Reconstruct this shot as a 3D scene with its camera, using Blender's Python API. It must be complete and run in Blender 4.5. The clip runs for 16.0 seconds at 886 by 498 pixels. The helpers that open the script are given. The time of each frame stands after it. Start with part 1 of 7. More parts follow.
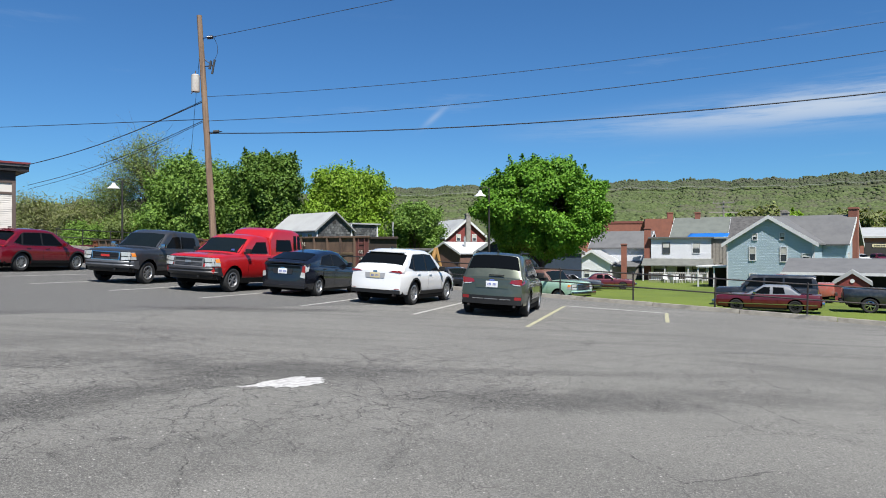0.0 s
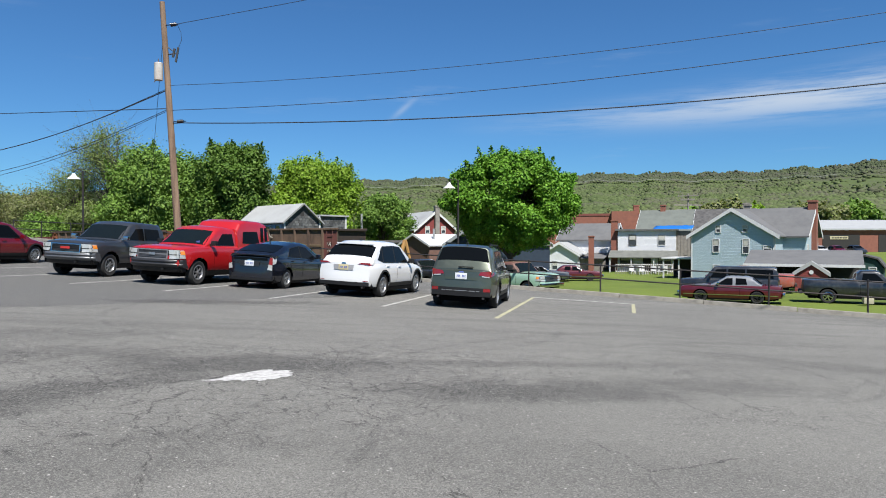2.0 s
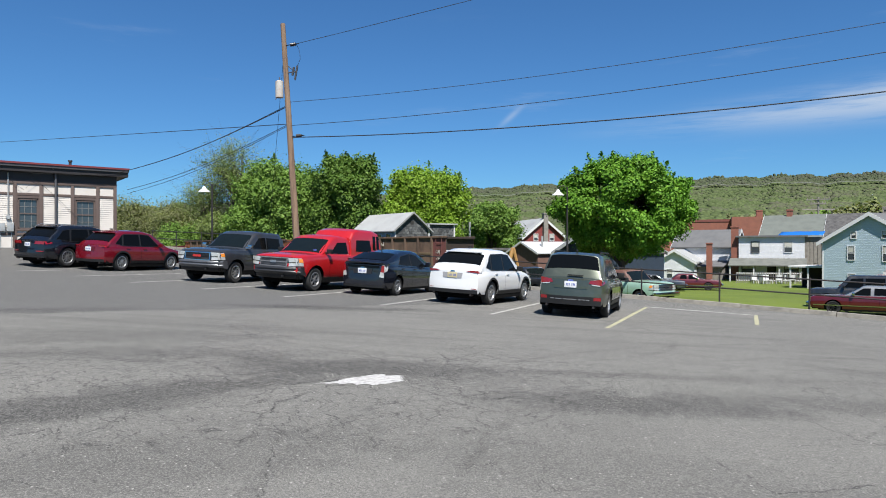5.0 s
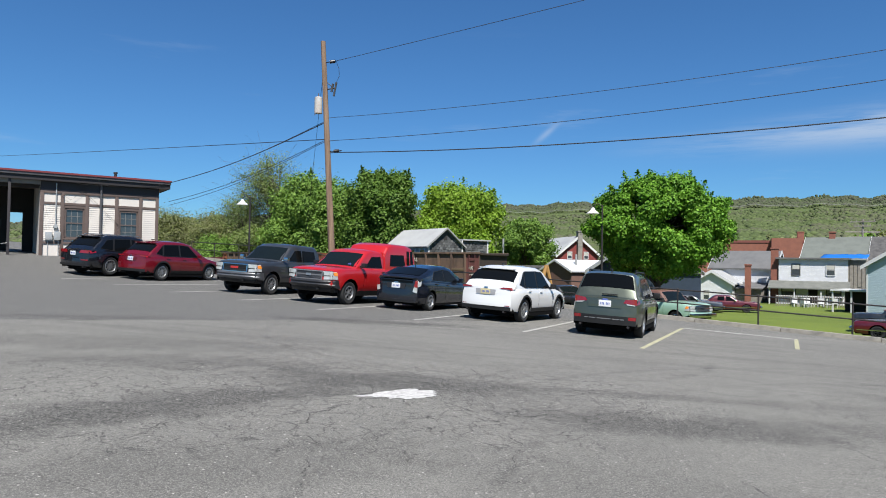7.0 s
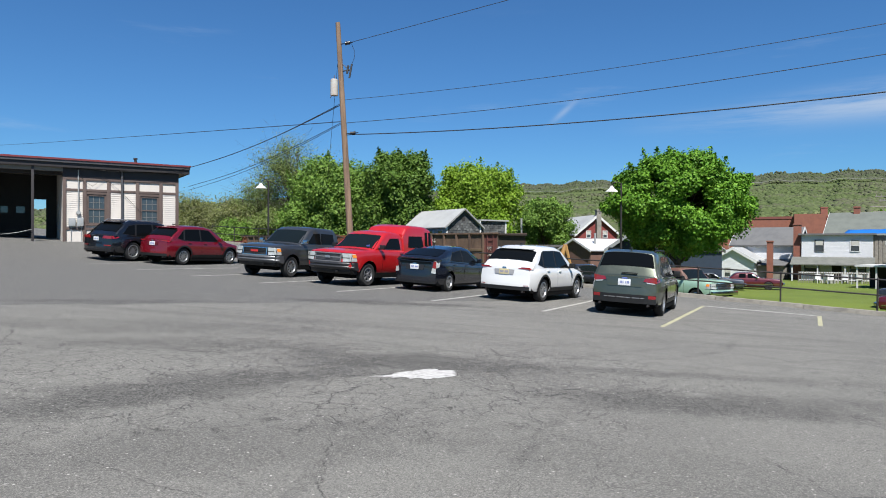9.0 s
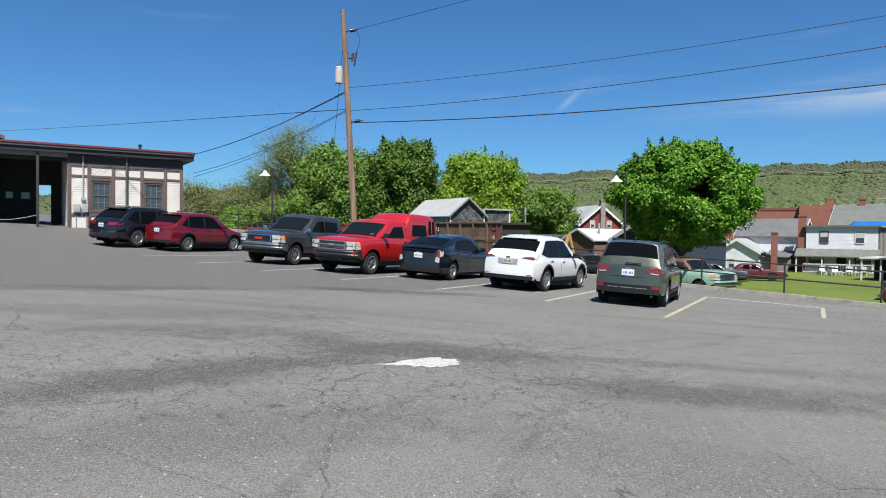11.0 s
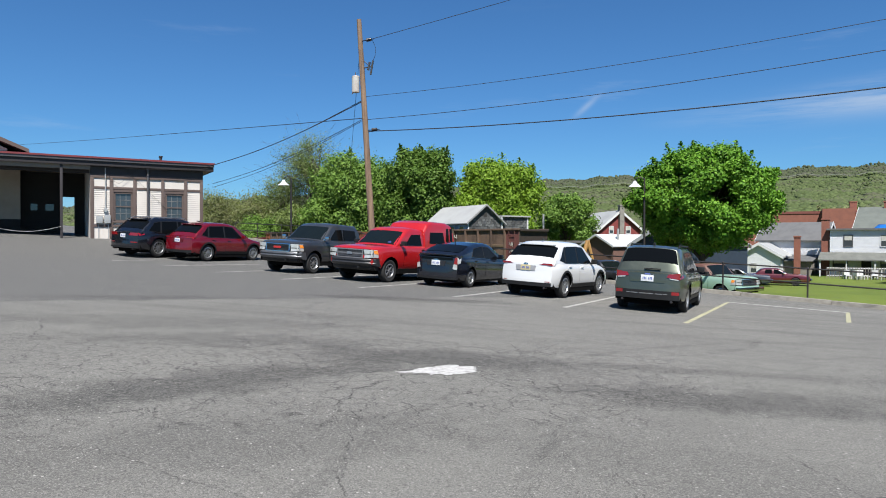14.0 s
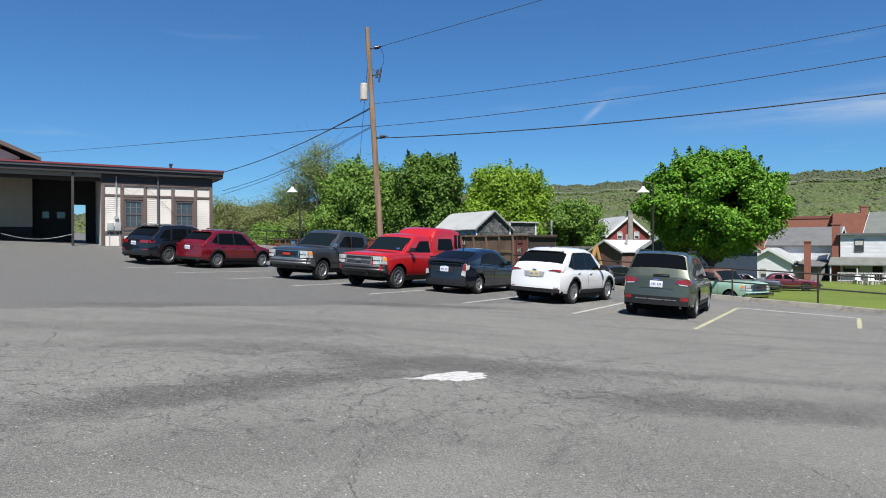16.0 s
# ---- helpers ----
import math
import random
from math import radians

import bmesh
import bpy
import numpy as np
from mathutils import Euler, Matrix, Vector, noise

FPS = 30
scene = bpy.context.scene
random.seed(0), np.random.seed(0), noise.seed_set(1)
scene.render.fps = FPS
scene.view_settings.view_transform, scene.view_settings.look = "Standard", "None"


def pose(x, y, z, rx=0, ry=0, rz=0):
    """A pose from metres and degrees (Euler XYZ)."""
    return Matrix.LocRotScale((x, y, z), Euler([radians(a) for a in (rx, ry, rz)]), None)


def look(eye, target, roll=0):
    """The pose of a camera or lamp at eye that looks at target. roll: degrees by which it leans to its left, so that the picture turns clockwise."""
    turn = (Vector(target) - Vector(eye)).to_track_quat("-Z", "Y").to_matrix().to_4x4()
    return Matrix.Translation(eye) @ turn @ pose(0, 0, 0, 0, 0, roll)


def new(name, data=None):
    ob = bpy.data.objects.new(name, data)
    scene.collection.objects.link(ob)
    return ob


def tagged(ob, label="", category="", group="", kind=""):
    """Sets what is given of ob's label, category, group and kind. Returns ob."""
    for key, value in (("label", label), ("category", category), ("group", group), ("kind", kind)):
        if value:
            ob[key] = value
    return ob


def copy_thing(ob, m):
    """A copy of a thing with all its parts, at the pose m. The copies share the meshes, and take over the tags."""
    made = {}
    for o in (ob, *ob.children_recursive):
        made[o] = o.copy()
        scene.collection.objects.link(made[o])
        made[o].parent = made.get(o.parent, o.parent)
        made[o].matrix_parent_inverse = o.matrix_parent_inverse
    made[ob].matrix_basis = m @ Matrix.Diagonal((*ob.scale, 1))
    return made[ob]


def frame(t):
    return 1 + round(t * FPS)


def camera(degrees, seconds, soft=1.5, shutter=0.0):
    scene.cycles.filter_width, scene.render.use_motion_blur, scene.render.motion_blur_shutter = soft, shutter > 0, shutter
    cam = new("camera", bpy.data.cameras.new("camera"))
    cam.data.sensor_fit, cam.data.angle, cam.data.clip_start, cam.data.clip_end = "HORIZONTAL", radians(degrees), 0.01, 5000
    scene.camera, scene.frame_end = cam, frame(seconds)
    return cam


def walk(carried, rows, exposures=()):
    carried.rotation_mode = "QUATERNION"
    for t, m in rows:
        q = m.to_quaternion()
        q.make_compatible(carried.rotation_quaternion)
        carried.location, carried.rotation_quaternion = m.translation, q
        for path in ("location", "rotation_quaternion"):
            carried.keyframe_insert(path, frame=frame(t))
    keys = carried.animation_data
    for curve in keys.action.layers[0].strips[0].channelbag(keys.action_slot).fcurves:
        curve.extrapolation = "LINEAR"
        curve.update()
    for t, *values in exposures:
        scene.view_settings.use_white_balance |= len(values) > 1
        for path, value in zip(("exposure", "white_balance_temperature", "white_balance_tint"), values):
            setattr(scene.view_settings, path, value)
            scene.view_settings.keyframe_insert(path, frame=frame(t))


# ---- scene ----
cam = camera(66.60, 16.0, soft=1.0)
# seconds, x, y, z, yaw, pitch, roll
PATH = [
    (0.0, 0.006, 0.005, 1.656, 0.00, 0.00, -0.00),
    (0.5, 0.004, -0.007, 1.654, -0.28, 0.02, -0.17),
    (1.0, -0.005, 0.034, 1.646, -1.33, -0.21, 0.10),
    (1.5, 0.009, 0.034, 1.646, -1.48, -0.33, -0.51),
    (2.0, 0.002, 0.044, 1.645, -2.63, -0.66, -0.02),
    (2.5, 0.005, 0.028, 1.651, -2.79, -0.72, 0.15),
    (3.0, 0.003, -0.000, 1.662, -2.82, -0.48, 0.12),
    (3.5, -0.008, 0.011, 1.663, -1.86, -0.20, -0.02),
    (4.0, -0.013, 0.033, 1.656, -1.73, -0.15, 0.20),
    (4.5, 0.009, -0.016, 1.670, 1.31, -0.34, 0.06),
    (5.0, -0.006, -0.005, 1.656, 6.52, 0.00, -0.14),
    (5.2, -0.026, -0.020, 1.655, 6.70, -0.11, 0.42),
    (7.3, -0.028, -0.069, 1.657, 9.42, 1.42, 0.94),
    (7.5, -0.030, -0.060, 1.657, 8.64, 1.29, 1.23),
    (8.0, -0.006, -0.029, 1.653, 9.98, 1.12, 0.98),
    (8.5, -0.038, -0.094, 1.661, 11.45, 0.24, 0.59),
    (9.0, -0.026, -0.072, 1.655, 10.84, -0.31, 0.20),
    (9.5, -0.026, -0.085, 1.654, 11.89, -1.19, 0.15),
    (10.0, -0.033, -0.088, 1.655, 11.00, -1.31, 0.76),
    (12.5, -0.016, -0.079, 1.660, 11.59, -0.95, 0.33),
    (13.0, -0.009, -0.063, 1.655, 12.10, -0.79, 0.63),
    (13.5, -0.014, -0.094, 1.660, 12.29, -0.70, 0.46),
    (14.0, -0.009, -0.071, 1.656, 12.69, -0.65, 0.07),
    (14.5, -0.006, -0.064, 1.660, 13.13, -0.13, -0.02),
    (15.0, -0.001, -0.075, 1.661, 13.69, 0.03, -0.14),
    (15.5, -0.003, -0.094, 1.665, 14.03, -0.08, -0.10),
    (16.0, -0.012, -0.121, 1.668, 13.37, -0.14, -0.11),
]
walk(cam, [(t, pose(x, y, z, 90 + p, 0, w) @ pose(0, 0, 0, 0, 0, r)) for t, x, y, z, w, p, r in PATH], exposures=((0.0, 0.91), (16.0, 0.91)))

# ---------------------------------------------------------------- world, sun
SUN_EL, SUN_FROM = 57.0, (0.3, -0.95)
world = bpy.data.worlds.new("world")
scene.world = world
world.use_nodes = True
wn, wl = world.node_tree.nodes, world.node_tree.links
wn.clear()
w_out, w_bg = wn.new("ShaderNodeOutputWorld"), wn.new("ShaderNodeBackground")
sky = wn.new("ShaderNodeTexSky")
sky.sky_type, sky.sun_disc = "NISHITA", False
sky.sun_elevation, sky.sun_rotation = radians(SUN_EL), math.atan2(SUN_FROM[0], SUN_FROM[1])
sky.air_density, sky.dust_density, sky.ozone_density, sky.altitude = 1.0, 0.35, 3.0, 300
w_bg.inputs["Strength"].default_value = 0.05
# thin cirrus: streaks of noise stretched along the horizon, thickest low down
w_co = wn.new("ShaderNodeTexCoord")
w_sep = wn.new("ShaderNodeSeparateXYZ")
w_map = wn.new("ShaderNodeMapping")
w_map.inputs["Rotation"].default_value = (0, radians(-9), radians(6))
w_map.inputs["Scale"].default_value = (2.2, 2.2, 16.0)
w_map.inputs["Location"].default_value = (0.55, 0.3, 1.32)
w_no = wn.new("ShaderNodeTexNoise")
w_no.inputs["Scale"].default_value, w_no.inputs["Detail"].default_value, w_no.inputs["Roughness"].default_value = 1.3, 7, 0.62
w_rp = wn.new("ShaderNodeMapRange")
w_rp.interpolation_type = "SMOOTHSTEP"
for k, v in (("From Min", 0.58), ("From Max", 0.86), ("To Min", 0.0), ("To Max", 0.55)):
    w_rp.inputs[k].default_value = v
w_hi = wn.new("ShaderNodeMapRange")
w_hi.interpolation_type = "SMOOTHSTEP"
for k, v in (("From Min", 0.36), ("From Max", 0.22), ("To Min", 0.0), ("To Max", 1.0)):
    w_hi.inputs[k].default_value = v
w_mu = wn.new("ShaderNodeMath")
w_mu.operation = "MULTIPLY"
w_mx = wn.new("ShaderNodeMix")
w_mx.data_type = "RGBA"
w_tint = wn.new("ShaderNodeMix")
w_tint.data_type, w_tint.blend_type = "RGBA", "MULTIPLY"
w_tint.inputs[0].default_value = 1.0
w_tint.inputs[7].default_value = (0.47, 0.87, 1.225, 1)
wl.new(sky.outputs[0], w_tint.inputs[6])
wl.new(w_co.outputs["Generated"], w_map.inputs[0])
wl.new(w_co.outputs["Generated"], w_sep.inputs[0])
wl.new(w_map.outputs[0], w_no.inputs[0])
wl.new(w_no.outputs[0], w_rp.inputs[0])
wl.new(w_sep.outputs[2], w_hi.inputs[0])
wl.new(w_rp.outputs[0], w_mu.inputs[0])
wl.new(w_hi.outputs[0], w_mu.inputs[1])


def w_math(op, a, b=0.0, c=0.0):
    q = wn.new("ShaderNodeMath")
    q.operation = op
    for k, v in enumerate((a, b, c)):
        if isinstance(v, (int, float)):
            q.inputs[k].default_value = v
        else:
            wl.new(v, q.inputs[k])
    return q.outputs[0]


def w_bell(v, mid, width):
    d = w_math("DIVIDE", w_math("SUBTRACT", v, mid), width)
    return w_math("EXPONENT", w_math("MULTIPLY", w_math("MULTIPLY", d, d), -1.0))


def w_step(v, a, b):
    q = wn.new("ShaderNodeMapRange")
    q.interpolation_type = "SMOOTHSTEP"
    q.inputs["From Min"].default_value, q.inputs["From Max"].default_value = a, b
    wl.new(v, q.inputs[0])
    return q.outputs[0]


sx, sz = w_sep.outputs[0], w_sep.outputs[2]
# a bank of cirrus low in the sky that thickens along its length, and a short vapour trail
w_m2 = wn.new("ShaderNodeMapping")
w_m2.inputs["Rotation"].default_value = (0, radians(7), 0)
w_m2.inputs["Scale"].default_value = (5, 5, 60)
wl.new(w_co.outputs["Generated"], w_m2.inputs[0])
w_n2 = wn.new("ShaderNodeTexNoise")
w_n2.inputs["Scale"].default_value, w_n2.inputs["Detail"].default_value, w_n2.inputs["Roughness"].default_value = 1.0, 8, 0.65
wl.new(w_m2.outputs[0], w_n2.inputs[0])
level = w_math("MULTIPLY_ADD", sx, 0.045, 0.163)
bank = w_math("MULTIPLY", w_bell(sz, level, w_math("MULTIPLY_ADD", sx, 0.026, 0.01)), w_step(sx, 0.02, 0.55))
bank = w_math("MULTIPLY", bank, w_step(w_n2.outputs[0], 0.3, 0.62))
trail_u = w_math("ADD", w_math("MULTIPLY", w_math("ADD", sx, 0.012), 0.77), w_math("MULTIPLY", w_math("SUBTRACT", sz, 0.192), 0.64))
trail_v = w_math("SUBTRACT", w_math("MULTIPLY", w_math("SUBTRACT", sz, 0.192), 0.77), w_math("MULTIPLY", w_math("ADD", sx, 0.012), 0.64))
trail = w_math("MULTIPLY", w_math("MULTIPLY", w_bell(trail_u, 0.0, 0.02), w_bell(trail_v, 0.0, 0.004)), w_step(w_sep.outputs[1], 0.0, 0.3))
cloud = w_math("ADD", w_math("MULTIPLY", bank, 0.85), w_math("MULTIPLY", trail, 0.3))
cloud = w_math("MINIMUM", w_math("ADD", cloud, w_math("MULTIPLY", w_mu.outputs[0], 0.6)), 0.85)
wl.new(cloud, w_mx.inputs[0])

wl.new(w_tint.outputs[2], w_mx.inputs[6])
w_mx.inputs[7].default_value = (6.5, 7.4, 8.6, 1)
wl.new(w_mx.outputs[2], w_bg.inputs[0])
wl.new(w_bg.outputs[0], w_out.inputs[0])

sun = new("sun", bpy.data.lights.new("sun", "SUN"))
sun.data.energy, sun.data.angle, sun.data.color = 5.0, radians(0.55), (1.0, 0.97, 0.925)
_h = math.cos(radians(SUN_EL)) / math.hypot(*SUN_FROM)
sun.matrix_basis = look((SUN_FROM[0] * _h * 50, SUN_FROM[1] * _h * 50, 50 * math.sin(radians(SUN_EL))), (0, 0, 0))

# ---------------------------------------------------------------- materials
MATS = {}
ALBEDO_SCALE = 0.715  # cuts every colour below against the raised exposure, to deepen the shade


def nodes_of(name):
    m = bpy.data.materials.new(name)
    m.use_nodes = True
    return m, m.node_tree.nodes, m.node_tree.links, m.node_tree.nodes["Principled BSDF"]


def add_noise(n, l, co, scale, detail=4, rough=0.6, stretch=None):
    src = co
    if stretch:
        mp = n.new("ShaderNodeMapping")
        mp.inputs["Scale"].default_value = stretch
        l.new(co, mp.inputs[0])
        src = mp.outputs[0]
    t = n.new("ShaderNodeTexNoise")
    t.inputs["Scale"].default_value, t.inputs["Detail"].default_value, t.inputs["Roughness"].default_value = scale, detail, rough
    l.new(src, t.inputs["Vector"])
    return t.outputs[0]


def ramp(n, l, src, a, b, lo=0.0, hi=1.0):
    r = n.new("ShaderNodeMapRange")
    r.interpolation_type = "SMOOTHSTEP"
    for k, v in (("From Min", a), ("From Max", b), ("To Min", lo), ("To Max", hi)):
        r.inputs[k].default_value = v
    l.new(src, r.inputs[0])
    return r.outputs[0]


def mixc(n, l, fac, a, b, mode="MIX"):
    m = n.new("ShaderNodeMix")
    m.data_type, m.blend_type = "RGBA", mode
    for sock, v in ((0, fac), (6, a), (7, b)):
        if isinstance(v, (int, float)):
            m.inputs[sock].default_value = v
        elif isinstance(v, tuple):
            k = ALBEDO_SCALE if mode == "MIX" else 1.0
            m.inputs[sock].default_value = (*(q * k for q in v[:3]), 1)
        else:
            l.new(v, m.inputs[sock])
    return m.outputs[2]


def maths(n, l, op, a, b=0.0):
    m = n.new("ShaderNodeMath")
    m.operation = op
    for i, v in enumerate((a, b)):
        if isinstance(v, (int, float)):
            m.inputs[i].default_value = v
        else:
            l.new(v, m.inputs[i])
    return m.outputs[0]


def bumped(n, l, b, h, strength, dist=0.02):
    bp = n.new("ShaderNodeBump")
    bp.inputs["Strength"].default_value, bp.inputs["Distance"].default_value = strength, dist
    l.new(h, bp.inputs["Height"])
    l.new(bp.outputs[0], b.inputs["Normal"])


def mat(name, col, rough=0.6, metal=0.0, dark=None, scale=3.0, fine=60.0, amount=0.5, bump=0.15, dist=0.01, coat=0.0, stretch=None, rand=0.0, spec=0.5):
    """A plain surface with broad stains, fine grain and a little relief."""
    if name in MATS:
        return MATS[name]
    m, n, l, b = nodes_of(name)
    co = n.new("ShaderNodeTexCoord").outputs["Object"]
    dark = dark or tuple(c * 0.6 for c in col)
    f = ramp(n, l, add_noise(n, l, co, scale, 5, 0.65, stretch), 0.35, 0.75, 0.0, amount)
    c = mixc(n, l, f, col, dark)
    g = add_noise(n, l, co, fine, 3, 0.6)
    c = mixc(n, l, ramp(n, l, g, 0.35, 0.75, 0.0, 0.25 * amount), c, tuple(min(1, v * 1.35 + 0.01) for v in col))
    if rand:
        oi = n.new("ShaderNodeObjectInfo").outputs["Random"]
        c = mixc(n, l, maths(n, l, "MULTIPLY", oi, rand), c, dark)
    l.new(c, b.inputs["Base Color"])
    l.new(ramp(n, l, g, 0.2, 0.8, max(0.02, rough - 0.06), min(1, rough + 0.1)), b.inputs["Roughness"])
    b.inputs["Metallic"].default_value = metal
    b.inputs["Specular IOR Level"].default_value = spec
    if name == "car_glass":
        b.inputs["IOR"].default_value = 1.3
    b.inputs["Coat Weight"].default_value = coat
    b.inputs["Coat Roughness"].default_value = 0.04
    if bump:
        bumped(n, l, b, g, bump, dist)
    MATS[name] = m
    return m


def paint(name, col, metal=0.0, rough=0.32, dust=0.06):
    """Car paint under clear coat, with a film of road dust."""
    if name in MATS:
        return MATS[name]
    m, n, l, b = nodes_of(name)
    co = n.new("ShaderNodeTexCoord").outputs["Object"]
    d = ramp(n, l, add_noise(n, l, co, 2.5, 6, 0.7), 0.4, 0.8, 0.0, dust * 2)
    l.new(mixc(n, l, d, col, (0.25, 0.24, 0.22)), b.inputs["Base Color"])
    l.new(ramp(n, l, d, 0, 0.2, rough, rough + 0.2), b.inputs["Roughness"])
    b.inputs["Metallic"].default_value = metal
    b.inputs["Coat Weight"].default_value, b.inputs["Coat Roughness"].default_value = 0.9, 0.05
    MATS[name] = m
    return m


def leafy(name, a, b_, c_, trans=0.35):
    if name in MATS:
        return MATS[name]
    m, n, l, b = nodes_of(name)
    co = n.new("ShaderNodeTexCoord").outputs["Object"]
    g = n.new("ShaderNodeNewGeometry").outputs["Random Per Island"]
    broad = ramp(n, l, add_noise(n, l, co, 0.45, 3), 0.3, 0.7)
    c = mixc(n, l, broad, a, b_)
    c = mixc(n, l, ramp(n, l, g, 0.45, 1.0), c, c_)
    l.new(c, b.inputs["Base Color"])
    b.inputs["Roughness"].default_value = 0.55
    b.inputs["Specular IOR Level"].default_value = 0.15
    tr = n.new("ShaderNodeBsdfTranslucent")
    l.new(mixc(n, l, 1.0, c, (1.1, 1.25, 0.5), "MULTIPLY"), tr.inputs["Color"])
    mx = n.new("ShaderNodeMixShader")
    mx.inputs[0].default_value = trans
    l.new(b.outputs[0], mx.inputs[1])
    l.new(tr.outputs[0], mx.inputs[2])
    l.new(mx.outputs[0], n["Material Output"].inputs["Surface"])
    MATS[name] = m
    return m


def asphalt():
    m, n, l, b = nodes_of("asphalt")
    co = n.new("ShaderNodeTexCoord").outputs["Object"]
    sp = n.new("ShaderNodeSeparateXYZ")
    l.new(co, sp.inputs[0])
    x, y = sp.outputs[0], sp.outputs[1]
    broad = add_noise(n, l, co, 0.22, 6, 0.62)
    c = mixc(n, l, ramp(n, l, broad, 0.3, 0.72), (0.209, 0.203, 0.184), (0.155, 0.15, 0.137))
    # tyre streaks that run along the aisle
    mp = n.new("ShaderNodeMapping")
    mp.inputs["Rotation"].default_value = (0, 0, radians(-4))
    l.new(co, mp.inputs[0])
    st = add_noise(n, l, mp.outputs[0], 1.0, 5, 0.6, (0.11, 2.6, 1.0))
    c = mixc(n, l, maths(n, l, "MULTIPLY", ramp(n, l, st, 0.46, 0.68, 0, 0.55), ramp(n, l, y, 7.5, 13.0, 0.12, 1.0)), c, (0.093, 0.09, 0.0829))
    # later, darker overlay beyond the seam
    warp = add_noise(n, l, co, 0.9, 4)
    seam = maths(n, l, "SUBTRACT", maths(n, l, "SUBTRACT", y, 10.66), maths(n, l, "MULTIPLY", maths(n, l, "ADD", x, 10.44), 1.053))
    seam = maths(n, l, "ADD", seam, maths(n, l, "MULTIPLY", maths(n, l, "SUBTRACT", warp, 0.5), 0.9))
    over = maths(n, l, "MULTIPLY", ramp(n, l, seam, 0.0, 0.25), ramp(n, l, x, 6.0, -4.0, 0.25, 1.0))
    c = mixc(n, l, maths(n, l, "MULTIPLY", over, 0.85), c, (0.098, 0.0965, 0.094))
    # crumbled, darkened lip of the overlay
    lip = maths(n, l, "MULTIPLY", ramp(n, l, maths(n, l, "ABSOLUTE", maths(n, l, "SUBTRACT", seam, 0.25)), 0.42, 0.05), ramp(n, l, add_noise(n, l, co, 0.7, 5, 0.75), 0.5, 0.62, 0.1, 0.8))
    c = mixc(n, l, maths(n, l, "MULTIPLY", lip, ramp(n, l, x, 3.0, -2.0)), c, (0.04, 0.038, 0.036))
    # oil-darkened hollows, raveled so that the coarse stone shows
    fray = add_noise(n, l, co, 1.7, 7, 0.72)
    grit = ramp(n, l, add_noise(n, l, co, 30, 4, 0.8), 0.38, 0.6, 0.3, 1.0)
    for cx, cy, rx, ry, rot, k in ((-2.2, 8.75, 2.1, 0.8, 10, 0.9), (-3.9, 6.3, 2.7, 0.62, 58, 1.0), (1.4, 7.75, 1.9, 0.6, 6, 0.95), (3.6, 8.5, 2.0, 0.5, 4, 0.6), (-5.2, 8.6, 2.4, 0.6, 24, 0.55), (-7.5, 9.5, 3.0, 0.8, 24, 0.5), (0.6, 9.4, 4.5, 0.25, 12, 0.5), (-4.6, 16.4, 2.8, 0.55, 20, 1.0), (-9.5, 12.6, 2.5, 0.4, 40, 0.7), (6.8, 10.6, 3.2, 0.45, -25, 0.45), (0.8, 5.2, 2.6, 0.8, -10, 0.3), (-2.6, 4.6, 2.2, 0.7, 35, 0.4)):
        q = n.new("ShaderNodeMapping")
        q.vector_type = "TEXTURE"
        q.inputs["Location"].default_value, q.inputs["Rotation"].default_value, q.inputs["Scale"].default_value = (cx, cy, 0), (0, 0, radians(rot)), (rx, ry, 50)
        l.new(co, q.inputs[0])
        ln = n.new("ShaderNodeVectorMath")
        ln.operation = "LENGTH"
        l.new(q.outputs[0], ln.inputs[0])
        rad = maths(n, l, "ADD", ln.outputs["Value"], maths(n, l, "MULTIPLY", maths(n, l, "SUBTRACT", fray, 0.5), 2.2))
        c = mixc(n, l, maths(n, l, "MULTIPLY", ramp(n, l, rad, 1.3, 0.35, 0, k), grit), c, (0.024, 0.023, 0.0215))
    # curved tyre scuffs
    for cx, cy, r0, wd in ((4.5, 9.6, 1.55, 0.1), (4.7, 9.75, 1.9, 0.08), (2.7, 11.2, 0.95, 0.07), (-1.5, 14.5, 4.6, 0.09), (9.0, 4.0, 9.5, 0.1), (9.2, 4.2, 11.0, 0.1)):
        vd = n.new("ShaderNodeVectorMath")
        vd.operation = "DISTANCE"
        l.new(co, vd.inputs[0])
        vd.inputs[1].default_value = (cx, cy, -0.052 * cx)
        off = maths(n, l, "ABSOLUTE", maths(n, l, "SUBTRACT", maths(n, l, "ADD", vd.outputs["Value"], maths(n, l, "MULTIPLY", fray, 0.25)), r0 + 0.12))
        c = mixc(n, l, maths(n, l, "MULTIPLY", ramp(n, l, off, wd, wd * 0.3), ramp(n, l, fray, 0.42, 0.6, 0.0, 0.42)), c, (0.05, 0.048, 0.045))
    # cracks: long wandering ones and finer crazing between them
    wv = n.new("ShaderNodeTexNoise")
    wv.inputs["Scale"].default_value, wv.inputs["Detail"].default_value, wv.inputs["Roughness"].default_value = 1.4, 6, 0.62
    l.new(co, wv.inputs[0])
    ad = n.new("ShaderNodeVectorMath")
    ad.operation = "MULTIPLY_ADD"
    l.new(wv.outputs["Color"], ad.inputs[0])
    ad.inputs[1].default_value = (0.5, 0.42, 0)
    l.new(co, ad.inputs[2])
    q = n.new("ShaderNodeMapping")
    q.vector_type = "TEXTURE"
    q.inputs["Location"].default_value, q.inputs["Rotation"].default_value, q.inputs["Scale"].default_value = (-3.6, 7.2, 0), (0, 0, radians(22)), (6.4, 2.7, 50)
    l.new(co, q.inputs[0])
    ln = n.new("ShaderNodeVectorMath")
